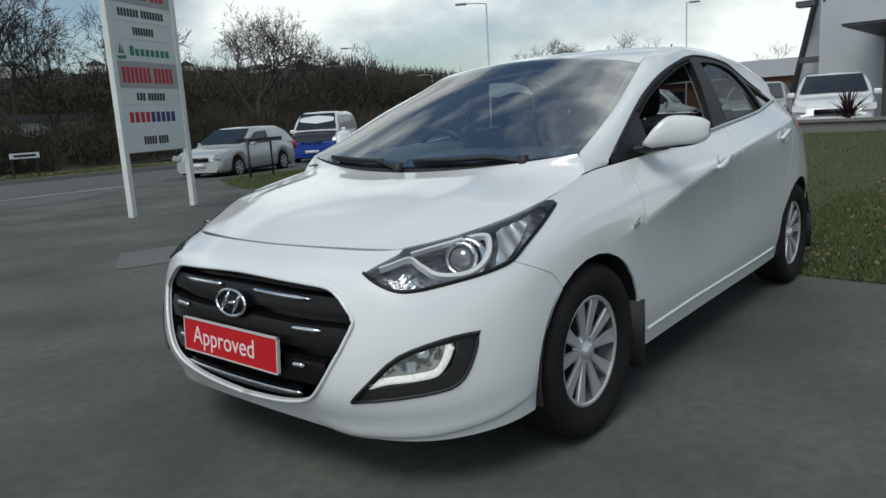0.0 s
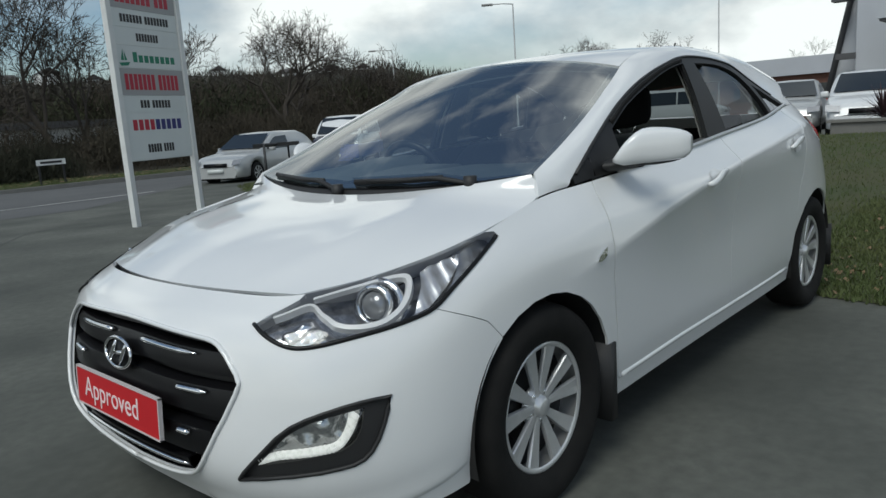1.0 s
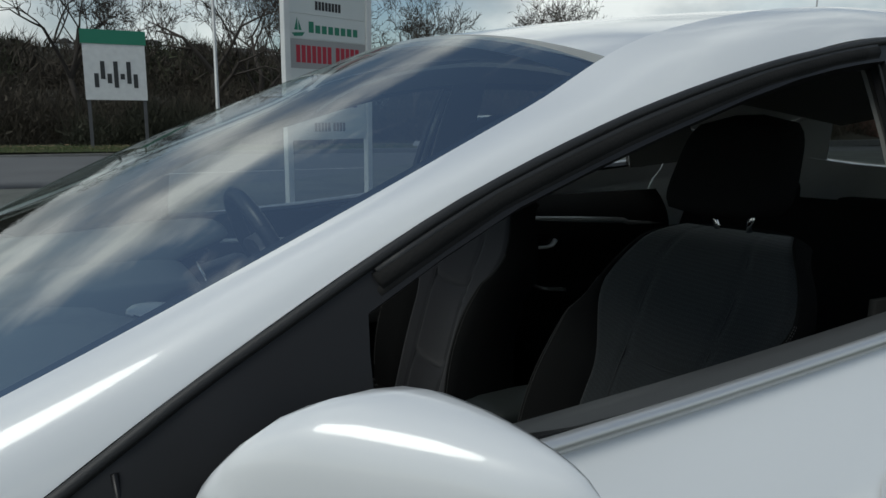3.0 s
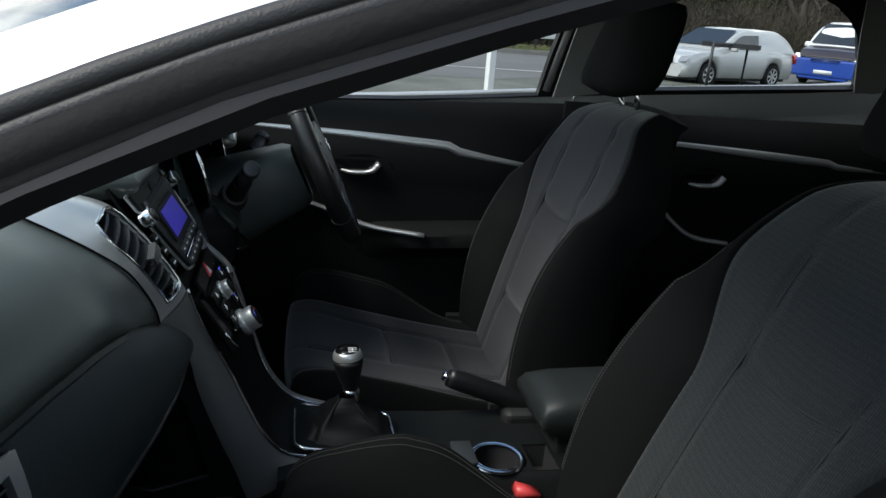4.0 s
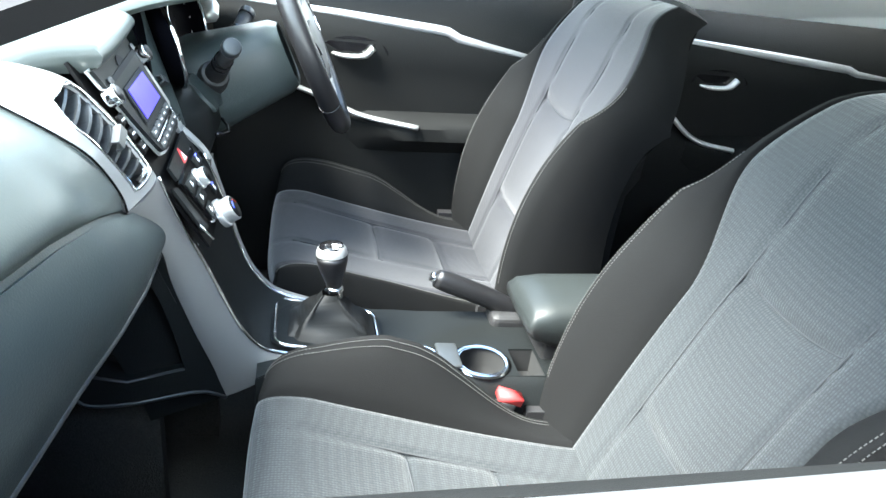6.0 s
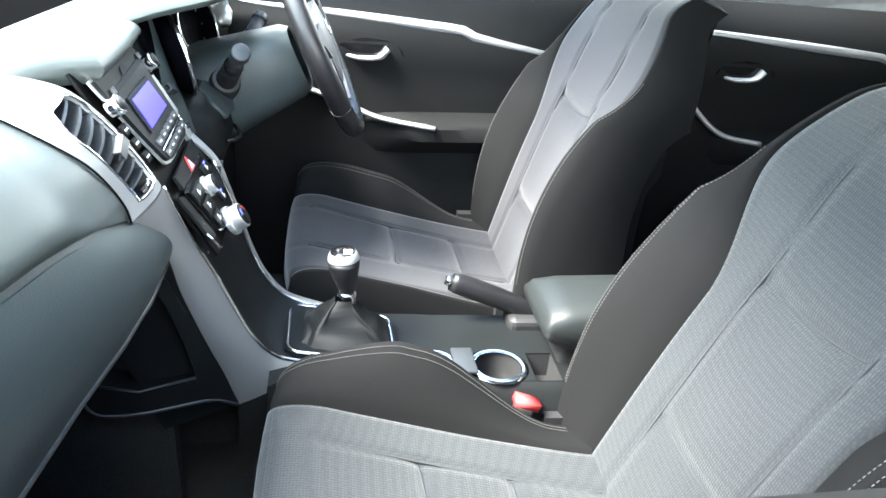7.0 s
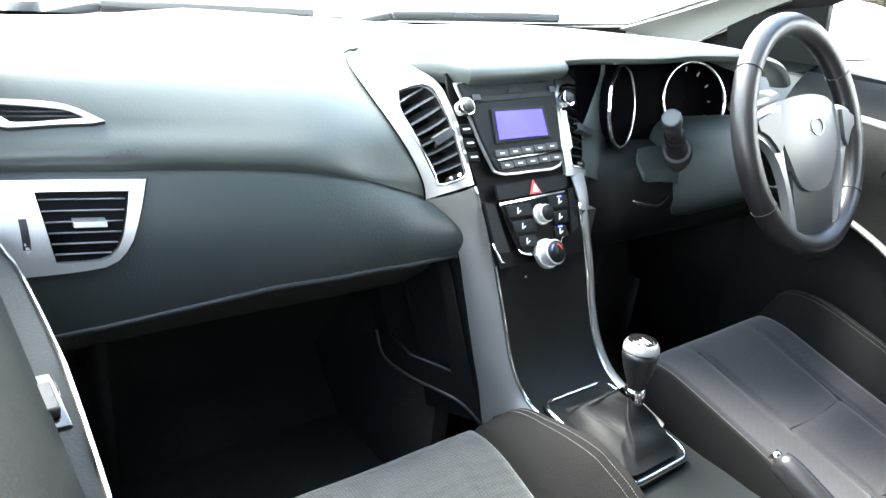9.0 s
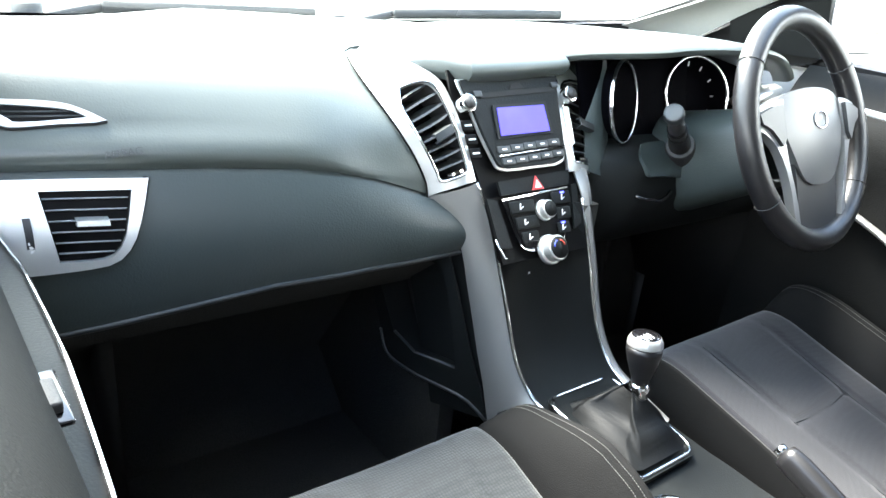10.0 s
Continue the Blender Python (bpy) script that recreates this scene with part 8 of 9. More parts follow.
LITTER = material("dead_leaves", (0.16, 0.10, 0.055), 0.9, stains=0.5, stain_scale=9, color2=(0.28, 0.22, 0.13))
r = random.Random(3)
vs, fs = [], []
for n in range(1300):
    x, y = (r.uniform(-9, -2.9), r.uniform(0.6, 3.0)) if n < 620 else (r.uniform(-18, 4), r.uniform(-31, -26))
    s_, a = r.uniform(0.012, 0.035) * (1 if n < 620 else 3), r.uniform(0, 6.28)
    z = fall(x, y) + (0.025 + lawn_rise(x, y) if n < 620 else 0.16)
    k = len(vs)
    vs += [(x + s_ * math.cos(a + q), y + s_ * math.sin(a + q) * 0.7, z + 0.012 * math.sin(3 * q + n)) for q in (0, 1.57, 3.14, 4.71)]
    fs.append((k, k + 1, k + 2, k + 3))
me = bpy.data.meshes.new("leaf_litter")
me.from_pydata(vs, [], fs)
me.materials.append(LITTER)
tagged(new("leaf_litter", me), "scattered dead leaves on the grass", "leaves", kind="stuff")

# ---------------------------------------------------------------- the estate's sign
SL, SR = Vector((-2.93, -8.10, -0.05)), Vector((-4.24, -8.62, -0.05))
sdir = (SR - SL).normalized()
sm = Matrix.Translation(SL) @ Matrix((sdir, Vector((0, 0, 1)).cross(sdir), Vector((0, 0, 1)))).transposed().to_4x4()
SW = (SR - SL).length
board = thing("estate_sign", "tall white sign on two posts with bands of lettering", "sign", at=tuple(SL))
def on_board(name, lo, hi, mat, label="", parent=None, bev=0.0):
    b = boxes(((lo[0], -lo[1], lo[2]), (hi[0], -hi[1], hi[2])))
    bmesh.ops.transform(b, matrix=sm, verts=b.verts)
    o = part(name, b, mat, parent or board, label, smooth=False)
    if bev:
        rounded(o, bev, 2)
    return o
for x in (0.0, SW):
    on_board("post", (x - 0.045, -0.045, 0), (x + 0.045, 0.045, 3.42), POST_W, "white square post", bev=0.006)
on_board("panel_back", (0.045, -0.02, 0.93), (SW - 0.045, 0.005, 3.40), BOARD_W)
arch = tube([sm @ Vector((SW * (k / 12), 0, 3.42 + 0.10 * math.sin(math.pi * k / 12))) for k in range(13)], 0.03, 8)
part("arched_top", arch, DARK_CLAD, board, "dark arched top rail")
rows_ = [(3.40, 3.05, BOARD_G, SIGN_RED, 0.20, 0.86), (3.04, 2.80, BOARD_W, SIGN_BLACK, 0.11, 0.78), (2.79, 2.55, BOARD_W, SIGN_BLACK, 0.11, 0.36), (2.54, 2.24, BOARD_W, SIGN_GREEN, 0.14, 0.70),
         (2.23, 1.86, BOARD_G, SIGN_RED, 0.22, 0.88), (1.85, 1.62, BOARD_W, SIGN_BLACK, 0.11, 0.50), (1.61, 1.27, BOARD_W, SIGN_BLUE, 0.15, 0.82), (1.26, 0.94, BOARD_W, SIGN_BLACK, 0.12, 0.44)]
words = ((7, 3), (7, 8), (8,), (8,), (7, 5), (3, 6), (9,), (5, 4))
for k, (zt, zb, bm_, ink, h, wd) in enumerate(rows_):
    p = on_board("panel", (0.05, 0.005, zb), (SW - 0.05, 0.013, zt), bm_, "grey band" if bm_ is BOARD_G else "")
    zc, w = (zt + zb) / 2, wd * (SW - 0.16)
    units = sum(words[k]) * 1.35 + 0.9 * (len(words[k]) - 1)
    x, lw = SW / 2 - w / 2 + (0.10 if k == 3 else 0), w / units
    for n, count in enumerate(words[k]):
        for c in range(count):
            tall = 1.0 if k != 3 or c == 0 else 0.72
            m = SIGN_RED if (k == 6 and c < 4) else ink
            on_board("letter_bar", (x, 0.013, zc - h / 2), (x + lw, 0.0155, zc - h / 2 + h * tall), m, parent=p)
            x += lw * 1.35
        x += lw * 0.9
    if k == 3:
        b = bmesh.new()
        vv = [b.verts.new(sm @ Vector(q)) for q in ((0.09, -0.0160, 2.30), (0.30, -0.0160, 2.32), (0.26, -0.0160, 2.27), (0.13, -0.0160, 2.26))]
        b.faces.new(vv)
        vv = [b.verts.new(sm @ Vector(q)) for q in ((0.13, -0.0160, 2.34), (0.19, -0.0160, 2.34), (0.18, -0.0160, 2.50))]
        b.faces.new(vv)
        vv = [b.verts.new(sm @ Vector(q)) for q in ((0.20, -0.0160, 2.34), (0.25, -0.0160, 2.34), (0.20, -0.0160, 2.47))]
        b.faces.new(vv)
        part("boat_mark", b, SIGN_GREEN, p, "small green boat shape", smooth=False)

# ---------------------------------------------------------------- street furniture
def street_lamp(x, y, height, arm, turn, label, base_r=0.09):
    t = thing("street_lamp", label, "street lamp", group="street lamps", at=(x, y, fall(x, y)), turn=turn)
    z0 = fall(x, y)
    m = pose(x, y, z0, 0, 0, turn)
    b = tube([m @ Vector(q) for q in ((0, 0, 0), (0, 0, 1.25), (0, 0, 1.3), (0, 0, height))], [base_r, base_r, base_r * 0.62, base_r * 0.45], 10)
    part("pole", b, GALV, t, "galvanised pole")
    b = tube([m @ Vector(q) for q in ((0, 0, height - 0.02), (arm * 0.5, 0, height + 0.05), (arm, 0, height + 0.06))], base_r * 0.35, 8)
    part("arm", b, GALV, t)
    b = bmesh.new()
    box(b, (arm, -0.14, height - 0.02), (arm + 0.75, 0.14, height + 0.12), m)
    o = part("lantern", b, material("grey_lantern", (0.28, 0.28, 0.28), 0.5), t, "flat grey lantern")
    rounded(o, 0.05, 2)
    return t
street_lamp(-5.9, -30.0, 9.0, 1.0, 160, "tall grey street lamp on the verge", 0.13)
street_lamp(-50.7, -51.1, 9.0, 1.6, -45, "street lamp seen above the bushes")
street_lamp(-38.4, -27.1, 8.8, 1.3, 306, "street lamp beyond the parked cars")
street_lamp(-53.8, -19.6, 9.0, 0.2, 110, "single street lamp far behind the car")
street_lamp(-62, -52, 6.5, 0.9, -50, "low street lamp far off")
np_ = thing("name_plate", "small street name plate on two dark posts in the verge", "sign", at=(-8.35, -26.1, -0.35))
for dx in (-0.42, 0.42):
    part("post", boxes(((-8.35 + dx - 0.03, -26.13, -0.4), (-8.35 + dx + 0.03, -26.07, 0.62))), SIGN_BLACK, np_, "dark post", smooth=False)
pn = part("plate", boxes(((-8.85, -26.06, 0.48), (-7.85, -26.04, 0.68))), POST_W, np_, "white plate", smooth=False)
part("letter_bar", boxes(((-8.72, -26.038, 0.54), (-7.98, -26.034, 0.62))), SIGN_BLACK, pn, smooth=False)
mapb = thing("notice_board", "green and white site map board on the verge", "notice board", at=(-1.9, -28.6, -0.4))
part("panel", boxes(((-3.1, -28.62, 1.55), (-1.0, -28.56, 3.6))), POST_W, mapb, "white map panel", smooth=False)
part("header", boxes(((-3.15, -28.64, 3.55), (-0.95, -28.54, 4.05))), SIGN_GREEN, mapb, "green header", smooth=False)
for dx in (-3.0, -1.1):
    part("post", boxes(((dx - 0.06, -28.64, -0.5), (dx + 0.06, -28.6, 1.6))), DARK_CLAD, mapb, smooth=False)
for k in range(7):
    part("map_bar", boxes(((-2.8 + 0.22 * k, -28.555, 2.0 + 0.15 * (k % 3)), (-2.65 + 0.22 * k, -28.55, 2.5 + 0.22 * ((k * 2) % 4)))), KEYCAP, mapb, smooth=False)
hoop = thing("barrier_hoop", "dark tubular hoop standing in the grass by the van", "barrier", at=(-9.3, -13.8, -0.15))
z0 = fall(-9.4, -13.9)
part("hoop_tube", tube([(-8.95, -13.6, z0 - 0.1), (-8.95, -13.6, z0 + 1.0), (-10.05, -14.1, z0 + 1.0), (-10.05, -14.1, z0 - 0.1)], 0.035, 8), SIGN_BLACK, hoop, "dark tube")
part("hoop_board", boxes(((-0.02, -0.6, 0.93), (0.02, 0.6, 1.03)), m=pose(-9.5, -13.85, z0, 0, 0, 65.6)), SIGN_BLACK, hoop, smooth=False)


# ---------------------------------------------------------------- parked vehicles
DULL_LAMP = material("smoky_headlamp_cover", (0.30, 0.31, 0.33), 0.25, 0.3, stains=0.4, stain_scale=8)


def vehicle(name, label, at, turn, length, width, height, belt, nose, screen, roof0, roof1, tail, paint, lower=None, van=False, group="parked vehicles", wheel_r=0.31, axles=None, glass_to=None):
    """A parked car or van: a lofted body with wheel arches, glasshouse, lamps, bumpers and wheels. x runs from the nose back."""
    t = thing(name, label, "van" if van else "car", group=group, at=at, turn=turn)
    M = pose(*at, 0, 0, turn)
    def P(x, y, z):
        return tuple(M @ Vector((length / 2 - x, y, z)))
    hw = width / 2
    axles = axles or (0.19 * length, 0.80 * length)
    prof = np.array([(0.0, 0.52, 0.80), (0.03, nose - 0.10, 0.93), (0.10, nose, 0.98), (screen / length, belt, 1.0), (0.5, belt + 0.02, 1.0), (0.85, belt + 0.03, 0.99), (0.97, belt, 0.95), (1.0, belt - 0.12, 0.88)], float)
    def top(f):
        return float(np.interp(f, prof[:, 0], prof[:, 1])), float(np.interp(f, prof[:, 0], prof[:, 2]))
    for s in (1, -1):
        rows = []
        for i in range(57):
            f = i / 56
            zt, wf = top(f)
            x = f * length
            zb = 0.22
            for ax in axles:
                d = abs(x - ax)
                if d < wheel_r + 0.05:
                    zb = max(zb, wheel_r + math.sqrt((wheel_r + 0.05) ** 2 - d * d))
            w = hw * wf
            zb = min(zb, zt - 0.08)
            rows.append([P(x, s * w * 0.90, zb), P(x, s * w * 0.985, zb + 0.03), P(x, s * w, lerp(zb, zt, 0.45)), P(x, s * w * 0.985, lerp(zb, zt, 0.8)), P(x, s * w * 0.93, zt)])
        part("body_side", grid_mesh(rows, flip=(s > 0)), paint, t, "")
    rows = [[P(i / 56 * length, hw * top(i / 56)[1] * 0.93 * (j / 6 - 1), top(i / 56)[0] + 0.03 * (1 - (j / 6 - 1) ** 2)) for j in range(13)] for i in range(57)]
    part("body_top", grid_mesh(rows), paint, t)
    for x, f in ((0.0, 0), (length, 1)):
        zt, wf = top(f)
        rows = [[P(x, hw * wf * (j / 6 - 1) * (0.90 if k == 0 else 1.0) * (0.93 if k == 3 else 1), lerp(0.22, zt, k / 3)) for k in range(4)] for j in range(13)]
        part("bumper", grid_mesh(rows, flip=(f == 1)), lower or paint, t, "bumper")
    gh = np.array([(screen, belt + 0.01, 0.92), (roof0, height - 0.03, 0.78), ((roof0 + roof1) / 2, height, 0.79), (roof1, height - 0.03, 0.77), (tail, belt + 0.02, 0.90)], float)
    rows = []
    for i in range(33):
        x, z, wf = cr(gh, 4 * i / 32)
        zl = top(min(1, x / length))[0] - 0.01
        z = max(z, zl + 0.012)
        f = (z - zl) / (height - zl)
        rows.append([P(x, -hw * 0.93, zl), P(x, -hw * lerp(0.93, wf, f), lerp(zl, z, 0.9)), P(x, -hw * wf * 0.85, z), P(x, 0, z + 0.02), P(x, hw * wf * 0.85, z), P(x, hw * lerp(0.93, wf, f), lerp(zl, z, 0.9)), P(x, hw * 0.93, zl)])
    part("cabin", grid_mesh(rows), paint, t)
    # glass, set proud of the cabin
    gx, gz, _ = cr(gh, 0.12)
    hx, hz, _ = cr(gh, 0.92)
    part("windscreen", grid_mesh([[P(lerp(gx, hx, q) - 0.03, (hw * lerp(0.84, 0.70, q)) * (j / 5 - 1), lerp(gz, hz, q) + 0.035) for j in range(11)] for q in (0, 0.33, 0.66, 1)]), FAR_GLASS, t, "dark windscreen")
    ge = glass_to or roof1 - 0.1
    panes = [(screen + 0.35, roof0 + 0.55), (roof0 + 0.62, ge)] if ge > roof0 + 0.9 else [(screen + 0.35, ge)]
    for s in (1, -1):
        for x0, x1 in panes:
            def zt_(x):
                return float(np.interp(x, gh[:, 0], gh[:, 1])) - 0.10
            rows = []
            for q in range(9):
                x = lerp(x0, x1, q / 8)
                zl = belt + 0.05
                zz = max(zl + 0.01, zt_(x))
                f = (zz - belt) / (height - belt)
                rows.append([P(x, s * (hw * 0.92 + 0.012), zl), P(x, s * (hw * lerp(0.925, 0.785, f) + 0.016), zz)])
            part("side_window", grid_mesh(rows, flip=(s > 0)), FAR_GLASS, t, "dark side window")
    for s in (1, -1):
        lamp = grid_mesh([[P(0.02 + 0.10 * q, s * hw * lerp(0.62, 0.95, w), lerp(0.60, 0.74, q) * nose / 0.85 + 0.03 * w) for w in (0, 0.5, 1)] for q in (0, 0.5, 1)])
        for v in lamp.verts:
            v.co = v.co + (M.to_3x3() @ Vector((0.035, s * 0.02, 0.01)))
        part("headlamp", lamp, DULL_LAMP, t, "clear headlamp")
        tl_ = boxes(((-0.02, -0.10, -0.12), (0.02, 0.10, 0.12)), m=M @ pose(-length / 2 + 0.02, s * hw * 0.86, belt - 0.12))
        part("tail_lamp", tl_, RED_LENS, t)
        mr = bmesh.new()
        box(mr, (-0.07, -0.09, -0.06), (0.05, 0.09, 0.08), M @ pose(length / 2 - screen - 0.42, s * (hw + 0.06), belt + 0.06))
        o = part("door_mirror", mr, paint, t)
        rounded(o, 0.03, 2)
        for ax in axles:
            wm = M @ pose(length / 2 - ax, s * (hw - 0.10), wheel_r, 0, 0, 0 if s > 0 else 180)
            b = revolve([(0.0, -0.08), (wheel_r * 0.6, -0.09), (wheel_r * 0.93, -0.09), (wheel_r, -0.05), (wheel_r, 0.05), (wheel_r * 0.93, 0.09), (wheel_r * 0.66, 0.085)], 28)
            bmesh.ops.transform(b, matrix=wm, verts=b.verts)
            ty = part("tyre", b, RUBBER, t, "black tyre")
            b = bmesh.new()
            for k in range(7):
                a = 2 * math.pi * k / 7
                e, g2 = Vector((math.cos(a), 0, math.sin(a))), Vector((-math.sin(a), 0, math.cos(a)))
                vv = [b.verts.new(e * r_ * wheel_r + g2 * q * wheel_r + Vector((0, 0.082, 0))) for r_, q in ((0.05, -0.05), (0.64, -0.10), (0.64, 0.10), (0.05, 0.05))]
                b.faces.new(vv)
            disc(b, (0, 0.07, 0), (0, 1, 0), wheel_r * 0.68, 0.012, 28, hole=wheel_r * 0.60)
            bmesh.ops.transform(b, matrix=wm, verts=b.verts)
            part("alloy", b, ALLOY, ty, "spoked wheel")
    gr = boxes(((-0.02, -hw * 0.45, -0.05), (0.03, hw * 0.45, 0.06)), m=M @ pose(length / 2, 0, nose * 0.72))
    part("grille", gr, GRILLE, t)
    pb = boxes(((0, -0.26, -0.055), (0.035, 0.26, 0.055)), m=M @ pose(length / 2 + 0.005, 0, 0.42))
    part("plate", pb, BOARD_W, t, "pale number plate")
    ub = boxes(((-length / 2 + 0.25, -hw * 0.86, 0.16), (length / 2 - 0.25, hw * 0.86, 0.42)), m=M)
    part("underbody", ub, WELL, t, smooth=False)
    return t


vx, vy = -11.10, -17.10
vehicle("estate_van", "silver estate van parked across the drive", (vx, vy, fall(vx, vy) - 0.05), 21.4, 4.2, 1.70, 1.40, 0.88, 0.80, 1.10, 1.95, 3.58, 4.12, SILVER, van=True, axles=(0.83, 3.32), glass_to=2.60, wheel_r=0.30)
vx, vy = -17.5, -20.3
vt = vehicle("transporter_van", "blue and white panel van parked nose on", (vx, vy, fall(vx, vy)), 36, 4.9, 1.86, 1.84, 1.10, 1.00, 0.75, 1.55, 4.7, 4.88, PALE_PAINT, lower=BLUE, van=True, wheel_r=0.33, axles=(0.95, 3.95))
low = boxes(((-2.46, -0.945, 0.28), (2.48, 0.945, 0.80)), m=pose(vx, vy, fall(vx, vy), 0, 0, 36))
rounded(part("lower_body", low, BLUE, vt, "bright blue lower body", smooth=False), 0.06, 3)
VM = pose(vx, vy, fall(vx, vy), 0, 0, 36)
part("bonnet", grid_mesh([[tuple(VM @ Vector((2.45 - x, 0.80 * (j / 5 - 1) * wd, z + 0.05 - 0.02 * (j / 5 - 1) ** 2))) for j in range(11)] for x, z, wd in ((-0.02, 0.80, 0.94), (0.10, 0.94, 0.98), (0.30, 1.02, 1.0), (0.60, 1.08, 1.0), (0.78, 1.12, 1.0))]), material("dark_plum_bonnet", (0.022, 0.016, 0.022), 0.3, coat=0.5), vt, "dark plum bonnet")
vehicle("parked_hatchback", "white hatchback parked facing the lawn", (-18.6, -2.2, 0.12), 12, 4.2, 1.76, 1.50, 0.95, 0.86, 1.05, 1.9, 3.4, 4.1, PALE_PAINT)
vehicle("parked_saloon", "silver car behind the white hatchback", (-20.6, -4.6, 0.1), 12, 4.4, 1.74, 1.45, 0.93, 0.84, 1.1, 2.0, 3.3, 4.2, SILVER)
vehicle("parked_van", "white van far across the lot", (-34, -14, -0.1), 100, 4.8, 1.9, 1.9, 1.12, 1.0, 0.8, 1.6, 4.6, 4.78, PALE_PAINT, van=True)

# ---------------------------------------------------------------- planter, buildings
pw = thing("planter_wall", "low pale rendered planter wall at the lawn's edge", "wall", at=(-13.5, 0.5, 0.03))
o = part("wall", boxes(((-13.7, -1.75, -0.1), (-13.4, 5.5, 0.62))), KERB, pw, "pale rendered wall", smooth=False)
rounded(o, 0.03, 2)
part("coping", boxes(((-13.75, -1.80, 0.62), (-13.35, 5.55, 0.67))), KERB, pw, smooth=False)
soil = part("soil", boxes(((-15.0, -1.6, 0.0), (-13.7, 5.4, 0.58))), LAWN, pw, smooth=False)
def spiky(x, y, z, r, seed):
    t = thing("spiky_plant", "dark red spiky cordyline in the planter", "plant", group="spiky plants", at=(x, y, z))
    q = random.Random(seed)
    vs, fs = [], []
    for k in range(90):
        a, e = q.uniform(0, 6.28), q.uniform(0.05, 1.35)
        L = r * q.uniform(0.75, 1.1)
        d = Vector((math.cos(a) * math.cos(e), math.sin(a) * math.cos(e), math.sin(e)))
        g2 = Vector((-math.sin(a), math.cos(a), 0)) * 0.016
        b0 = Vector((x, y, z))
        p1, p2 = b0 + d * L * 0.5 + Vector((0, 0, 0.03)), b0 + d * L - Vector((0, 0, 0.10 * L * math.cos(e)))
        n = len(vs)
        vs += [tuple(b0 - g2), tuple(b0 + g2), tuple(p1 + g2), tuple(p1 - g2), tuple(p2)]
        fs += [(n, n + 1, n + 2, n + 3), (n + 3, n + 2, n + 4)]
    me = bpy.data.meshes.new("leaves")
    me.from_pydata(vs, [], fs)
    me.materials.append(GREEN_LEAF)
    o = new("leaves", me)
    o.parent = t
    o.matrix_parent_inverse = t.matrix_world.inverted()
    part("stem", tube([(x, y, z - 0.15), (x, y, z + 0.1)], 0.05, 8), BARK, t)
spiky(-14.1, -1.0, 0.66, 0.70, 1)
spiky(-14.3, 0.75, 0.64, 0.62, 2)

shed = thing("showroom", "pale grey clad showroom with a raked gable and dark canopy", "building", at=(-38, 0, 0))
part("clad_wall", boxes(((-60, -5.2, 0.0), (-30.5, 14, 8.5))), CLADDING, shed, "pale metal cladding", smooth=False)
g2 = bmesh.new()
vv = [g2.verts.new(q) for q in ((-31.5, -5.2, 0), (-31.5, -6.6, 0.0), (-31.5, -5.2, 6.6), (-34.0, -5.2, 0), (-34.0, -6.6, 0), (-34.0, -5.2, 6.6))]
for f in ((0, 1, 2), (5, 4, 3), (0, 3, 4, 1), (1, 4, 5, 2), (2, 5, 3, 0)):
    g2.faces.new([vv[k] for k in f])
part("raked_gable", g2, CLADDING, shed, "raked gable edge", smooth=False)
part("gable_edge", tube([(-31.4, -6.62, 0.0), (-31.4, -5.25, 6.6), (-31.4, -3.0, 8.6)], 0.12, 6), DARK_CLAD, shed, "dark edge trim")
part("canopy", boxes(((-30.6, -3.2, 3.26), (-24.0, 14, 4.6))), CLADDING, shed, "pale projecting canopy", smooth=False)
part("canopy_soffit", boxes(((-30.5, -3.15, 3.18), (-24.05, 14, 3.25))), DARK_CLAD, shed, smooth=False)
part("shop_front", boxes(((-30.45, -2.8, 0.0), (-30.3, 14, 3.2))), FAR_GLASS, shed, "dark shop front", smooth=False)
for k in range(5):
    part("pier", boxes(((-30.2, -2.8 + 2.9 * k, 0.0), (-29.6, -2.3 + 2.9 * k, 3.2))), KERB, shed, "grey pier", smooth=False)
for k in range(8):
    part("clad_joint", boxes(((-30.5, -5.1 + 1.2 * k, 4.7), (-30.44, -5.04 + 1.2 * k, 8.5))), KEYCAP, shed, smooth=False)
for y, z in ((-5.6, 4.6), (-5.4, 2.4)):
    part("flood_lamp", boxes(((-31.0, y - 0.5, z), (-30.4, y + 0.2, z + 0.22))), DARK_CLAD, shed, "wall flood lamp", smooth=False)
low_b = thing("low_warehouse", "long low brick warehouse with a pale roof far behind", "building", at=(-62, -14, 0))
part("brick_wall", boxes(((-70, -40, -0.5), (-58, -8.5, 2.6))), BRICK, low_b, "brick wall", smooth=False)
part("roof", boxes(((-71, -41, 2.6), (-57.6, -8.0, 3.9))), CLADDING, low_b, "pale metal roof", smooth=False)
for k in range(10):
    part("window", boxes(((-57.98, -38 + 3 * k, 0.8), (-57.9, -36.4 + 3 * k, 1.9))), FAR_GLASS, low_b, smooth=False)
# far building across the street, seen through the scrub
yard = thing("yard_building", "low white building glimpsed through the bushes", "building", at=(-14.0, -43.5, -0.8))
part("wall", boxes(((-19.0, -46.0, -0.8), (-12.0, -43.0, 2.1))), POST_W, yard, "white wall", smooth=False)
part("roof", boxes(((-19.3, -46.3, 2.1), (-11.7, -42.7, 2.5))), DARK_CLAD, yard, smooth=False)
part("door", boxes(((-16, -42.98, -0.8), (-14, -42.94, 1.2))), DARK_CLAD, yard, smooth=False)

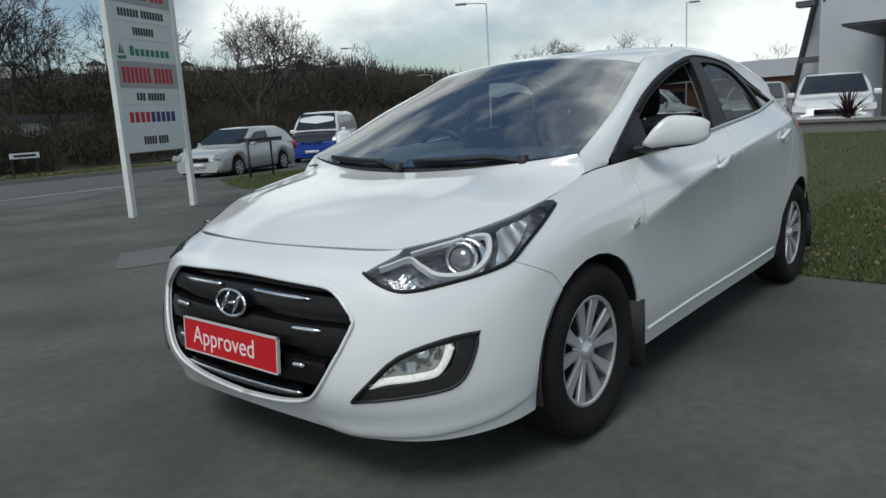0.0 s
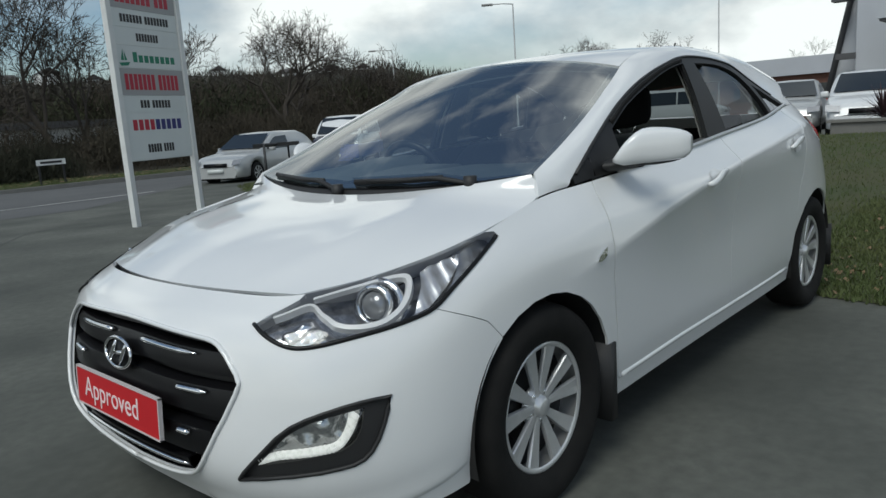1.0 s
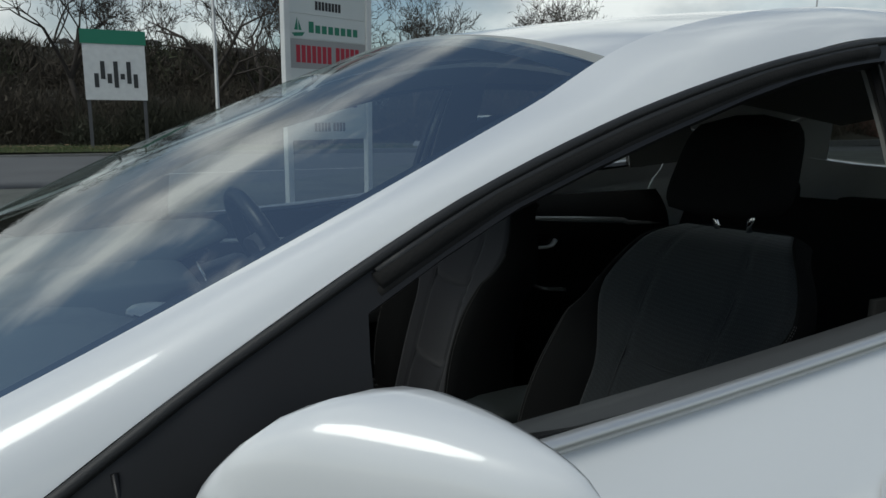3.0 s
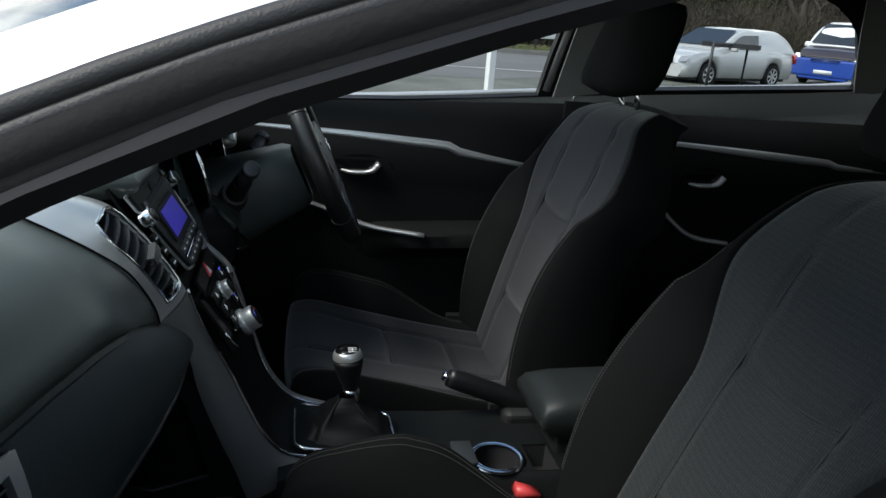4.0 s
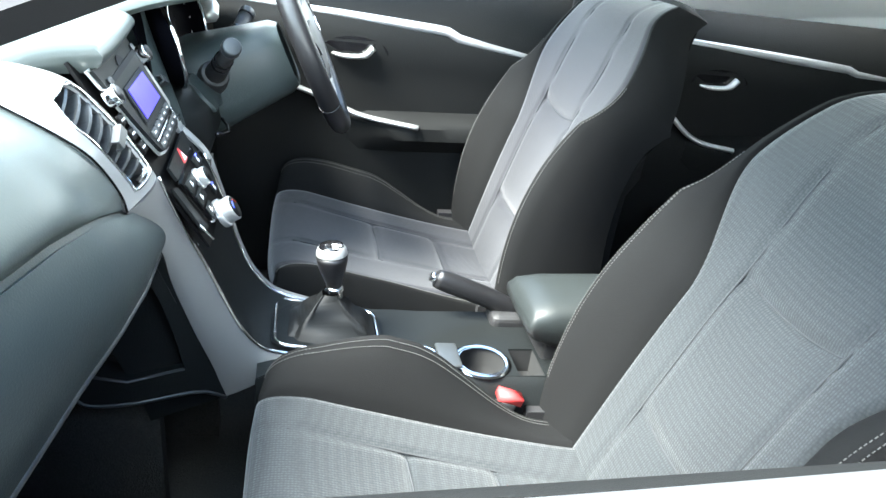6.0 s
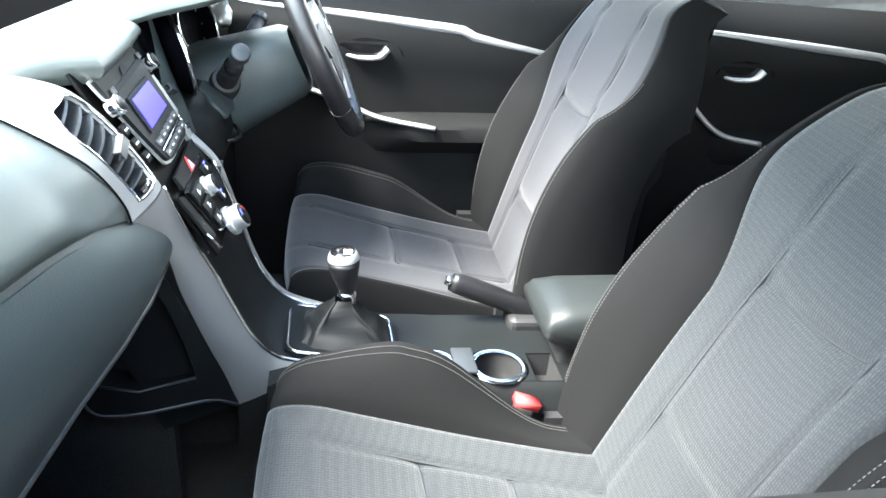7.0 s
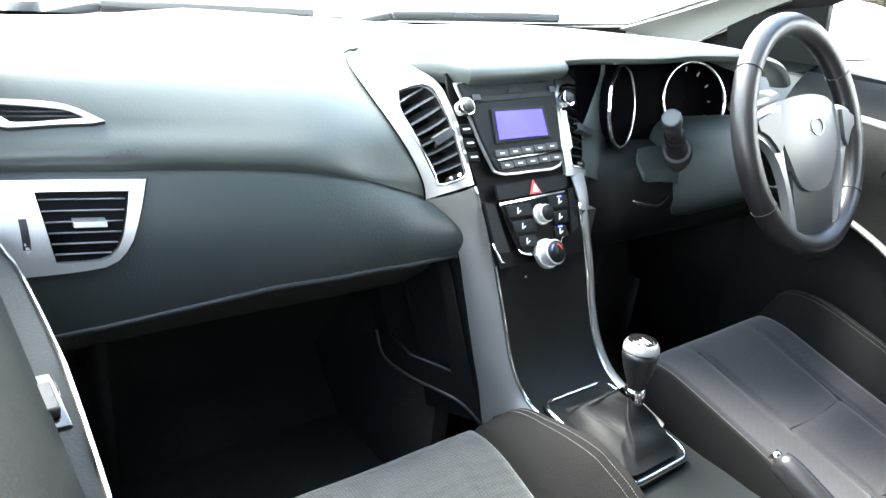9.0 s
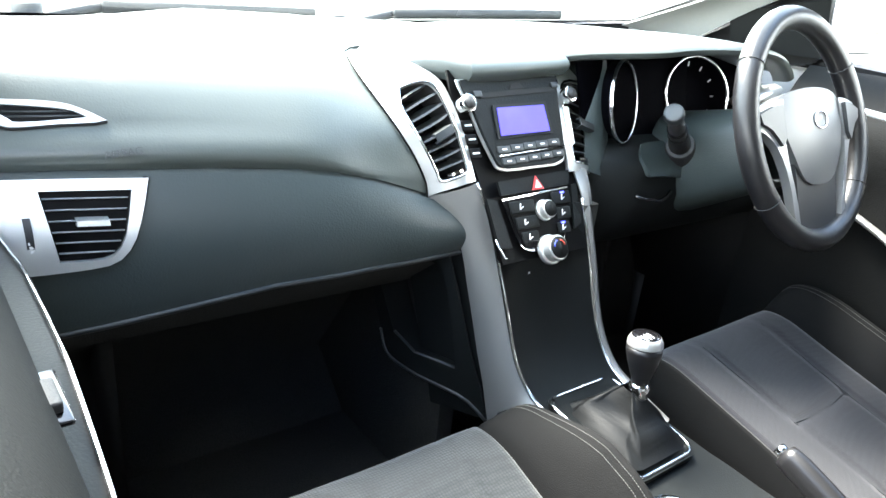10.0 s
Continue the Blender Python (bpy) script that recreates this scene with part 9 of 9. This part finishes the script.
# ---------------------------------------------------------------- trees, scrub and the hill
def bare_tree(x, y, height, seed, spread=0.55, trunk=0.14, depth=6, lean=(0, 0)):
    t = thing("bare_tree", "bare winter tree with fine twigs", "tree", group="bare trees", at=(x, y, fall(x, y)))
    q = random.Random(seed)
    wood, twig_v, twig_f = bmesh.new(), [], []
    def grow(p, d, L, r, n):
        segs = 3 if n > 2 else 2
        path, rad = [p], [r]
        for k in range(segs):
            d = (d + Vector((q.uniform(-1, 1), q.uniform(-1, 1), q.uniform(-0.3, 0.6))) * 0.16).normalized()
            p = p + d * L / segs
            path.append(p)
            rad.append(r * (1 - 0.38 * (k + 1) / segs))
        if n >= 3:
            tube(path, rad, 6 if n > 4 else 4, cap=False, bm=wood)
        else:
            for a, b_ in zip(path, path[1:]):
                w = max(0.0135, rad[0] * 0.85)
                g3 = d.cross(Vector((q.uniform(-1, 1), q.uniform(-1, 1), 0.3))).normalized() * w
                m = len(twig_v)
                twig_v.extend([tuple(a - g3), tuple(a + g3), tuple(b_ + g3 * 0.6), tuple(b_ - g3 * 0.6)])
                twig_f.append((m, m + 1, m + 2, m + 3))
        if n == 0:
            return
        kids = q.choice((3, 3, 4)) if n > 1 else q.choice((3, 4, 5))
        for k in range(kids):
            a = q.uniform(0, 6.28)
            side = d.cross(Vector((math.cos(a), math.sin(a), 0.2))).normalized()
            nd = (d * (1 - spread * q.uniform(0.5, 1.0)) + side * spread * q.uniform(0.6, 1.15) + Vector((0, 0, 0.12))).normalized()
            at_ = path[q.randrange(max(1, len(path) - 2), len(path))]
            grow(at_, nd, L * q.uniform(0.58, 0.80), rad[-1] * q.uniform(0.66, 0.84), n - 1)
    z = fall(x, y)
    grow(Vector((x, y, z - 0.2)), Vector((lean[0], lean[1], 1)).normalized(), height * 0.30, trunk, depth)
    part("trunk", wood, BARK, t, "trunk and limbs")
    me = bpy.data.meshes.new("crown")
    me.from_pydata(twig_v, [], twig_f)
    me.materials.append(BARK)
    o = new("crown", me)
    o.parent = t
    o.matrix_parent_inverse = t.matrix_world.inverted()
    o["label"] = "fine bare twigs"


bare_tree(-6.6, -36.0, 12.0, 21, 0.62, 0.26)
bare_tree(-9.6, -38.2, 12.5, 27, 0.55, 0.24)
bare_tree(-12.9, -36.9, 12.5, 22, 0.55, 0.22)
bare_tree(-17.1, -35.3, 12.0, 23, 0.50, 0.22, lean=(-0.12, 0))
bare_tree(-15.0, -39.0, 11.0, 25, 0.45, 0.18, lean=(0.2, 0))
bare_tree(-1.0, -37.0, 11.0, 26, 0.6, 0.22)
bare_tree(-27.6, -38.1, 12.2, 31, 0.66, 0.26)
bare_tree(-30.4, -39.6, 11.0, 37, 0.62, 0.22)
bare_tree(-39.1, -44.1, 12.6, 32, 0.62, 0.24)
bare_tree(-43.0, -46.0, 10.4, 38, 0.60, 0.20)
bare_tree(-70.7, -41.7, 11.6, 33, 0.65, 0.26)
bare_tree(-72.5, -38.0, 10.6, 39, 0.65, 0.24, depth=5)
bare_tree(-76.0, -33.5, 12.0, 34, 0.65, 0.26)
bare_tree(-89.2, -23.6, 9.6, 35, 0.65, 0.24, depth=5)
bare_tree(-90.5, -20.5, 9.0, 36, 0.65, 0.24, depth=5)


def scrub(name, spots, label, seed, per=150, mat=TWIGS):
    q = random.Random(seed)
    vs, fs = [], []
    for x, y, r, h in spots:
        z0 = fall(x, y) - 0.3
        for _ in range(per):
            a, e = q.uniform(0, 6.28), q.random() ** 0.6
            px, py = x + r * e * math.cos(a), y + r * e * math.sin(a)
            pz = z0 + h * q.random() * (1 - 0.55 * e * e)
            L, w = q.uniform(0.3, 1.3), (q.uniform(0.004, 0.013) if q.random() < 0.75 else q.uniform(0.03, 0.07))
            if w > 0.025:
                L *= 0.25
            d = Vector((q.uniform(-1, 1), q.uniform(-1, 1), q.uniform(0.1, 2.2))).normalized()
            g3 = d.cross(Vector((q.uniform(-1, 1), q.uniform(-1, 1), q.uniform(-1, 1)))).normalized() * w
            n = len(vs)
            c = Vector((px, py, pz))
            vs += [tuple(c - g3), tuple(c + g3), tuple(c + d * L + g3 * 0.4), tuple(c + d * L - g3 * 0.4)]
            fs.append((n, n + 1, n + 2, n + 3))
    me = bpy.data.meshes.new(name)
    me.from_pydata(vs, [], fs)
    me.materials.append(mat)
    return tagged(new(name, me), label, "bushes", kind="stuff")



q = random.Random(77)
spots = []
for k in range(230):
    f = k / 229
    x = 14 - 78 * f + q.uniform(-1, 1)
    y = -35.5 - 4.5 * f + q.uniform(-2.2, 3.0) - (2.5 if f > 0.55 else 0)
    spots.append((x, y, q.uniform(1.2, 2.2), q.uniform(1.6, 3.4)))
scrub("scrub_belt", spots, "dense brown winter scrub along the road", 41, 1000)
spots = [(-17 - 48 * q.random(), -35.5 - 6.5 * q.random(), q.uniform(1.2, 2.2), q.uniform(1.6, 3.0)) for _ in range(150)]
scrub("bank_scrub", spots, "brown scrub and brambles on the bank behind the vans", 44, 800)
spots = [(-30 - 45 * q.random(), -42 - 14 * q.random(), q.uniform(2, 3), q.uniform(4.0, 6.5)) for _ in range(120)]
scrub("far_scrub", spots, "taller scrub beyond the parked vans", 42, 700)
spots = [(-6 + q.uniform(-5, 5), -32.2 + q.uniform(-1, 1), q.uniform(0.9, 1.5), q.uniform(1.2, 2.2)) for _ in range(16)]
scrub("dark_bushes", spots, "dark evergreen bushes behind the lamp post", 43, 900, material("dark_evergreen", (0.030, 0.032, 0.018), 0.9, stains=0.5, stain_scale=0.4))
def thicket(name, n, box_, low, high, label, seed, color, color2):
    """Bushes and young trees that cover the bank and the foot of the hill."""
    k = random.Random(seed)
    vs, fs = [], []
    for _ in range(n):
        x, y = k.uniform(box_[0], box_[1]), k.uniform(box_[2], box_[3])
        r, h, z0 = k.uniform(1.8, 3.8), k.uniform(low, high), 1.6 + 0.05 * (-44 - y)
        for _ in range(520):
            a, e = k.uniform(0, 6.28), k.random() ** 0.55
            c = Vector((x + r * e * math.cos(a), y + r * e * math.sin(a), z0 + h * (0.1 + 0.9 * k.random()) * (1 - 0.5 * e * e)))
            d = Vector((k.uniform(-1, 1), k.uniform(-1, 1), k.uniform(-0.1, 2.0))).normalized() * k.uniform(0.35, 1.3)
            g = d.cross(Vector((k.uniform(-1, 1), k.uniform(-1, 1), k.uniform(-1, 1)))).normalized() * k.uniform(0.010, 0.055)
            m = len(vs)
            vs += [tuple(c - g), tuple(c + g), tuple(c + d)]
            fs.append((m, m + 1, m + 2))
    me = bpy.data.meshes.new(name)
    me.from_pydata(vs, [], fs)
    me.materials.append(material(name + "_twigs", color, 0.95, stains=0.7, stain_scale=0.2, color2=color2))
    tagged(new(name, me), label, "bushes", kind="stuff")


thicket("brown_thicket", 190, (16, -85, -64, -43), 1.8, 4.2, "brown leafless thicket climbing the bank", 51, (0.050, 0.040, 0.029), (0.030, 0.025, 0.017))
thicket("ivy_thicket", 70, (10, -85, -58, -42), 1.8, 4.0, "ivy-green bushes among the bare thicket", 52, (0.026, 0.034, 0.014), (0.040, 0.040, 0.020))
thicket("hill_thicket", 150, (30, -130, -105, -66), 3.0, 6.0, "bare trees on the lower hillside", 53, (0.046, 0.040, 0.032), (0.028, 0.028, 0.017))
bank = [[(x, y, fall(x, max(y, -40)) + z + 0.5 * noise.noise(Vector((x * 0.2, y * 0.2, 0)))) for x in np.linspace(40, -130, 86)] for y, z in ((-33.0, 0.0), (-35.0, 0.4), (-38.0, 0.9), (-44, 1.6), (-60, 2.4))]
tagged(bmesh_object("wooded_bank", grid_mesh(bank), SCRUB), "dark bank under the scrub", "bank", kind="structure")
hill = []
for r_, hh in ((95, -1.0), (130, 4.0), (165, 8.6), (200, 12.4), (230, 13.4), (300, 12.0)):
    row = []
    for k in range(120):
        a = radians(150 + 190 * k / 119)
        h = hh * (0.55 + 0.75 * max(0.0, math.sin(radians(360) * (k / 119) * 0.5 + 0.1)))
        x, y = r_ * math.cos(a), r_ * math.sin(a)
        h *= 1.0 if y < -1.0 * abs(x) else max(0.12, 1.0 - (y + 1.0 * abs(x)) / 85)
        row.append((x, y, h + 1.6 * noise.noise(Vector((x * 0.03, y * 0.03, 3.0))) + 0.9 * noise.noise(Vector((x * 0.15, y * 0.15, 1.0)))))
    hill.append(row)
tagged(bmesh_object("wooded_hill", grid_mesh(hill), HILL), "wooded winter hillside with houses along its ridge", "hill", kind="structure")
spots = []
for k in range(760):
    a = radians(165 + 150 * q.random())
    r_ = q.uniform(110, 222)
    x, y = r_ * math.cos(a), r_ * math.sin(a)
    hb_ = np.interp(r_, [95, 130, 165, 200, 230], [-1, 4.0, 8.6, 12.4, 13.4]) * (1.0 if y < -1.0 * abs(x) else max(0.12, 1.0 - (y + 1.0 * abs(x)) / 85))
    spots.append((x, y, 4.0, hb_ * 1.15 + q.uniform(1.2, 3.0)))
vs, fs = [], []
for x, y, r_, h in spots:
    for _ in range(90):
        c = Vector((x + q.uniform(-r_, r_), y + q.uniform(-r_, r_), h - 3.5 * q.random()))
        d = Vector((q.uniform(-0.6, 0.6), q.uniform(-0.6, 0.6), q.uniform(0.5, 2))).normalized() * q.uniform(0.8, 2.4)
        g3 = d.cross(Vector((q.uniform(-1, 1), q.uniform(-1, 1), 0))).normalized() * q.uniform(0.04, 0.16)
        n = len(vs)
        vs += [tuple(c - g3), tuple(c + g3), tuple(c + d)]
        fs.append((n, n + 1, n + 2))
me = bpy.data.meshes.new("ridge_woods")
me.from_pydata(vs, [], fs)
me.materials.append(SCRUB)
tagged(new("ridge_woods", me), "bare woods on the far ridge", "woods", kind="stuff")
SLATE = material("grey_roof_slate", (0.075, 0.070, 0.068), 0.8, stains=0.4, stain_scale=0.5)
for k in range(22):
    a = radians(228 + 58 * k / 21 + q.uniform(-0.8, 0.8))
    r_ = q.uniform(196, 214)
    x, y = r_ * math.cos(a), r_ * math.sin(a)
    h = 15.6 + q.uniform(-2.0, 0.6)
    t = thing("ridge_house", "small pale house on the far ridge", "house", group="ridge houses", at=(x, y, h))
    m = pose(x, y, h, 0, 0, q.uniform(0, 90))
    part("wall", boxes(((-2.8, -2.2, -2), (2.8, 2.2, 1.5)), m=m), POST_W, t, smooth=False)
    rb_ = bmesh.new()
    vv = [rb_.verts.new(m @ Vector(p)) for p in ((-3.0, -2.4, 1.5), (3.0, -2.4, 1.5), (3.0, 2.4, 1.5), (-3.0, 2.4, 1.5), (-3.0, 0, 2.9), (3.0, 0, 2.9))]
    for f in ((0, 1, 5, 4), (3, 4, 5, 2), (0, 4, 3), (1, 2, 5)):
        rb_.faces.new([vv[i] for i in f])
    part("roof", rb_, SLATE, t, smooth=False)
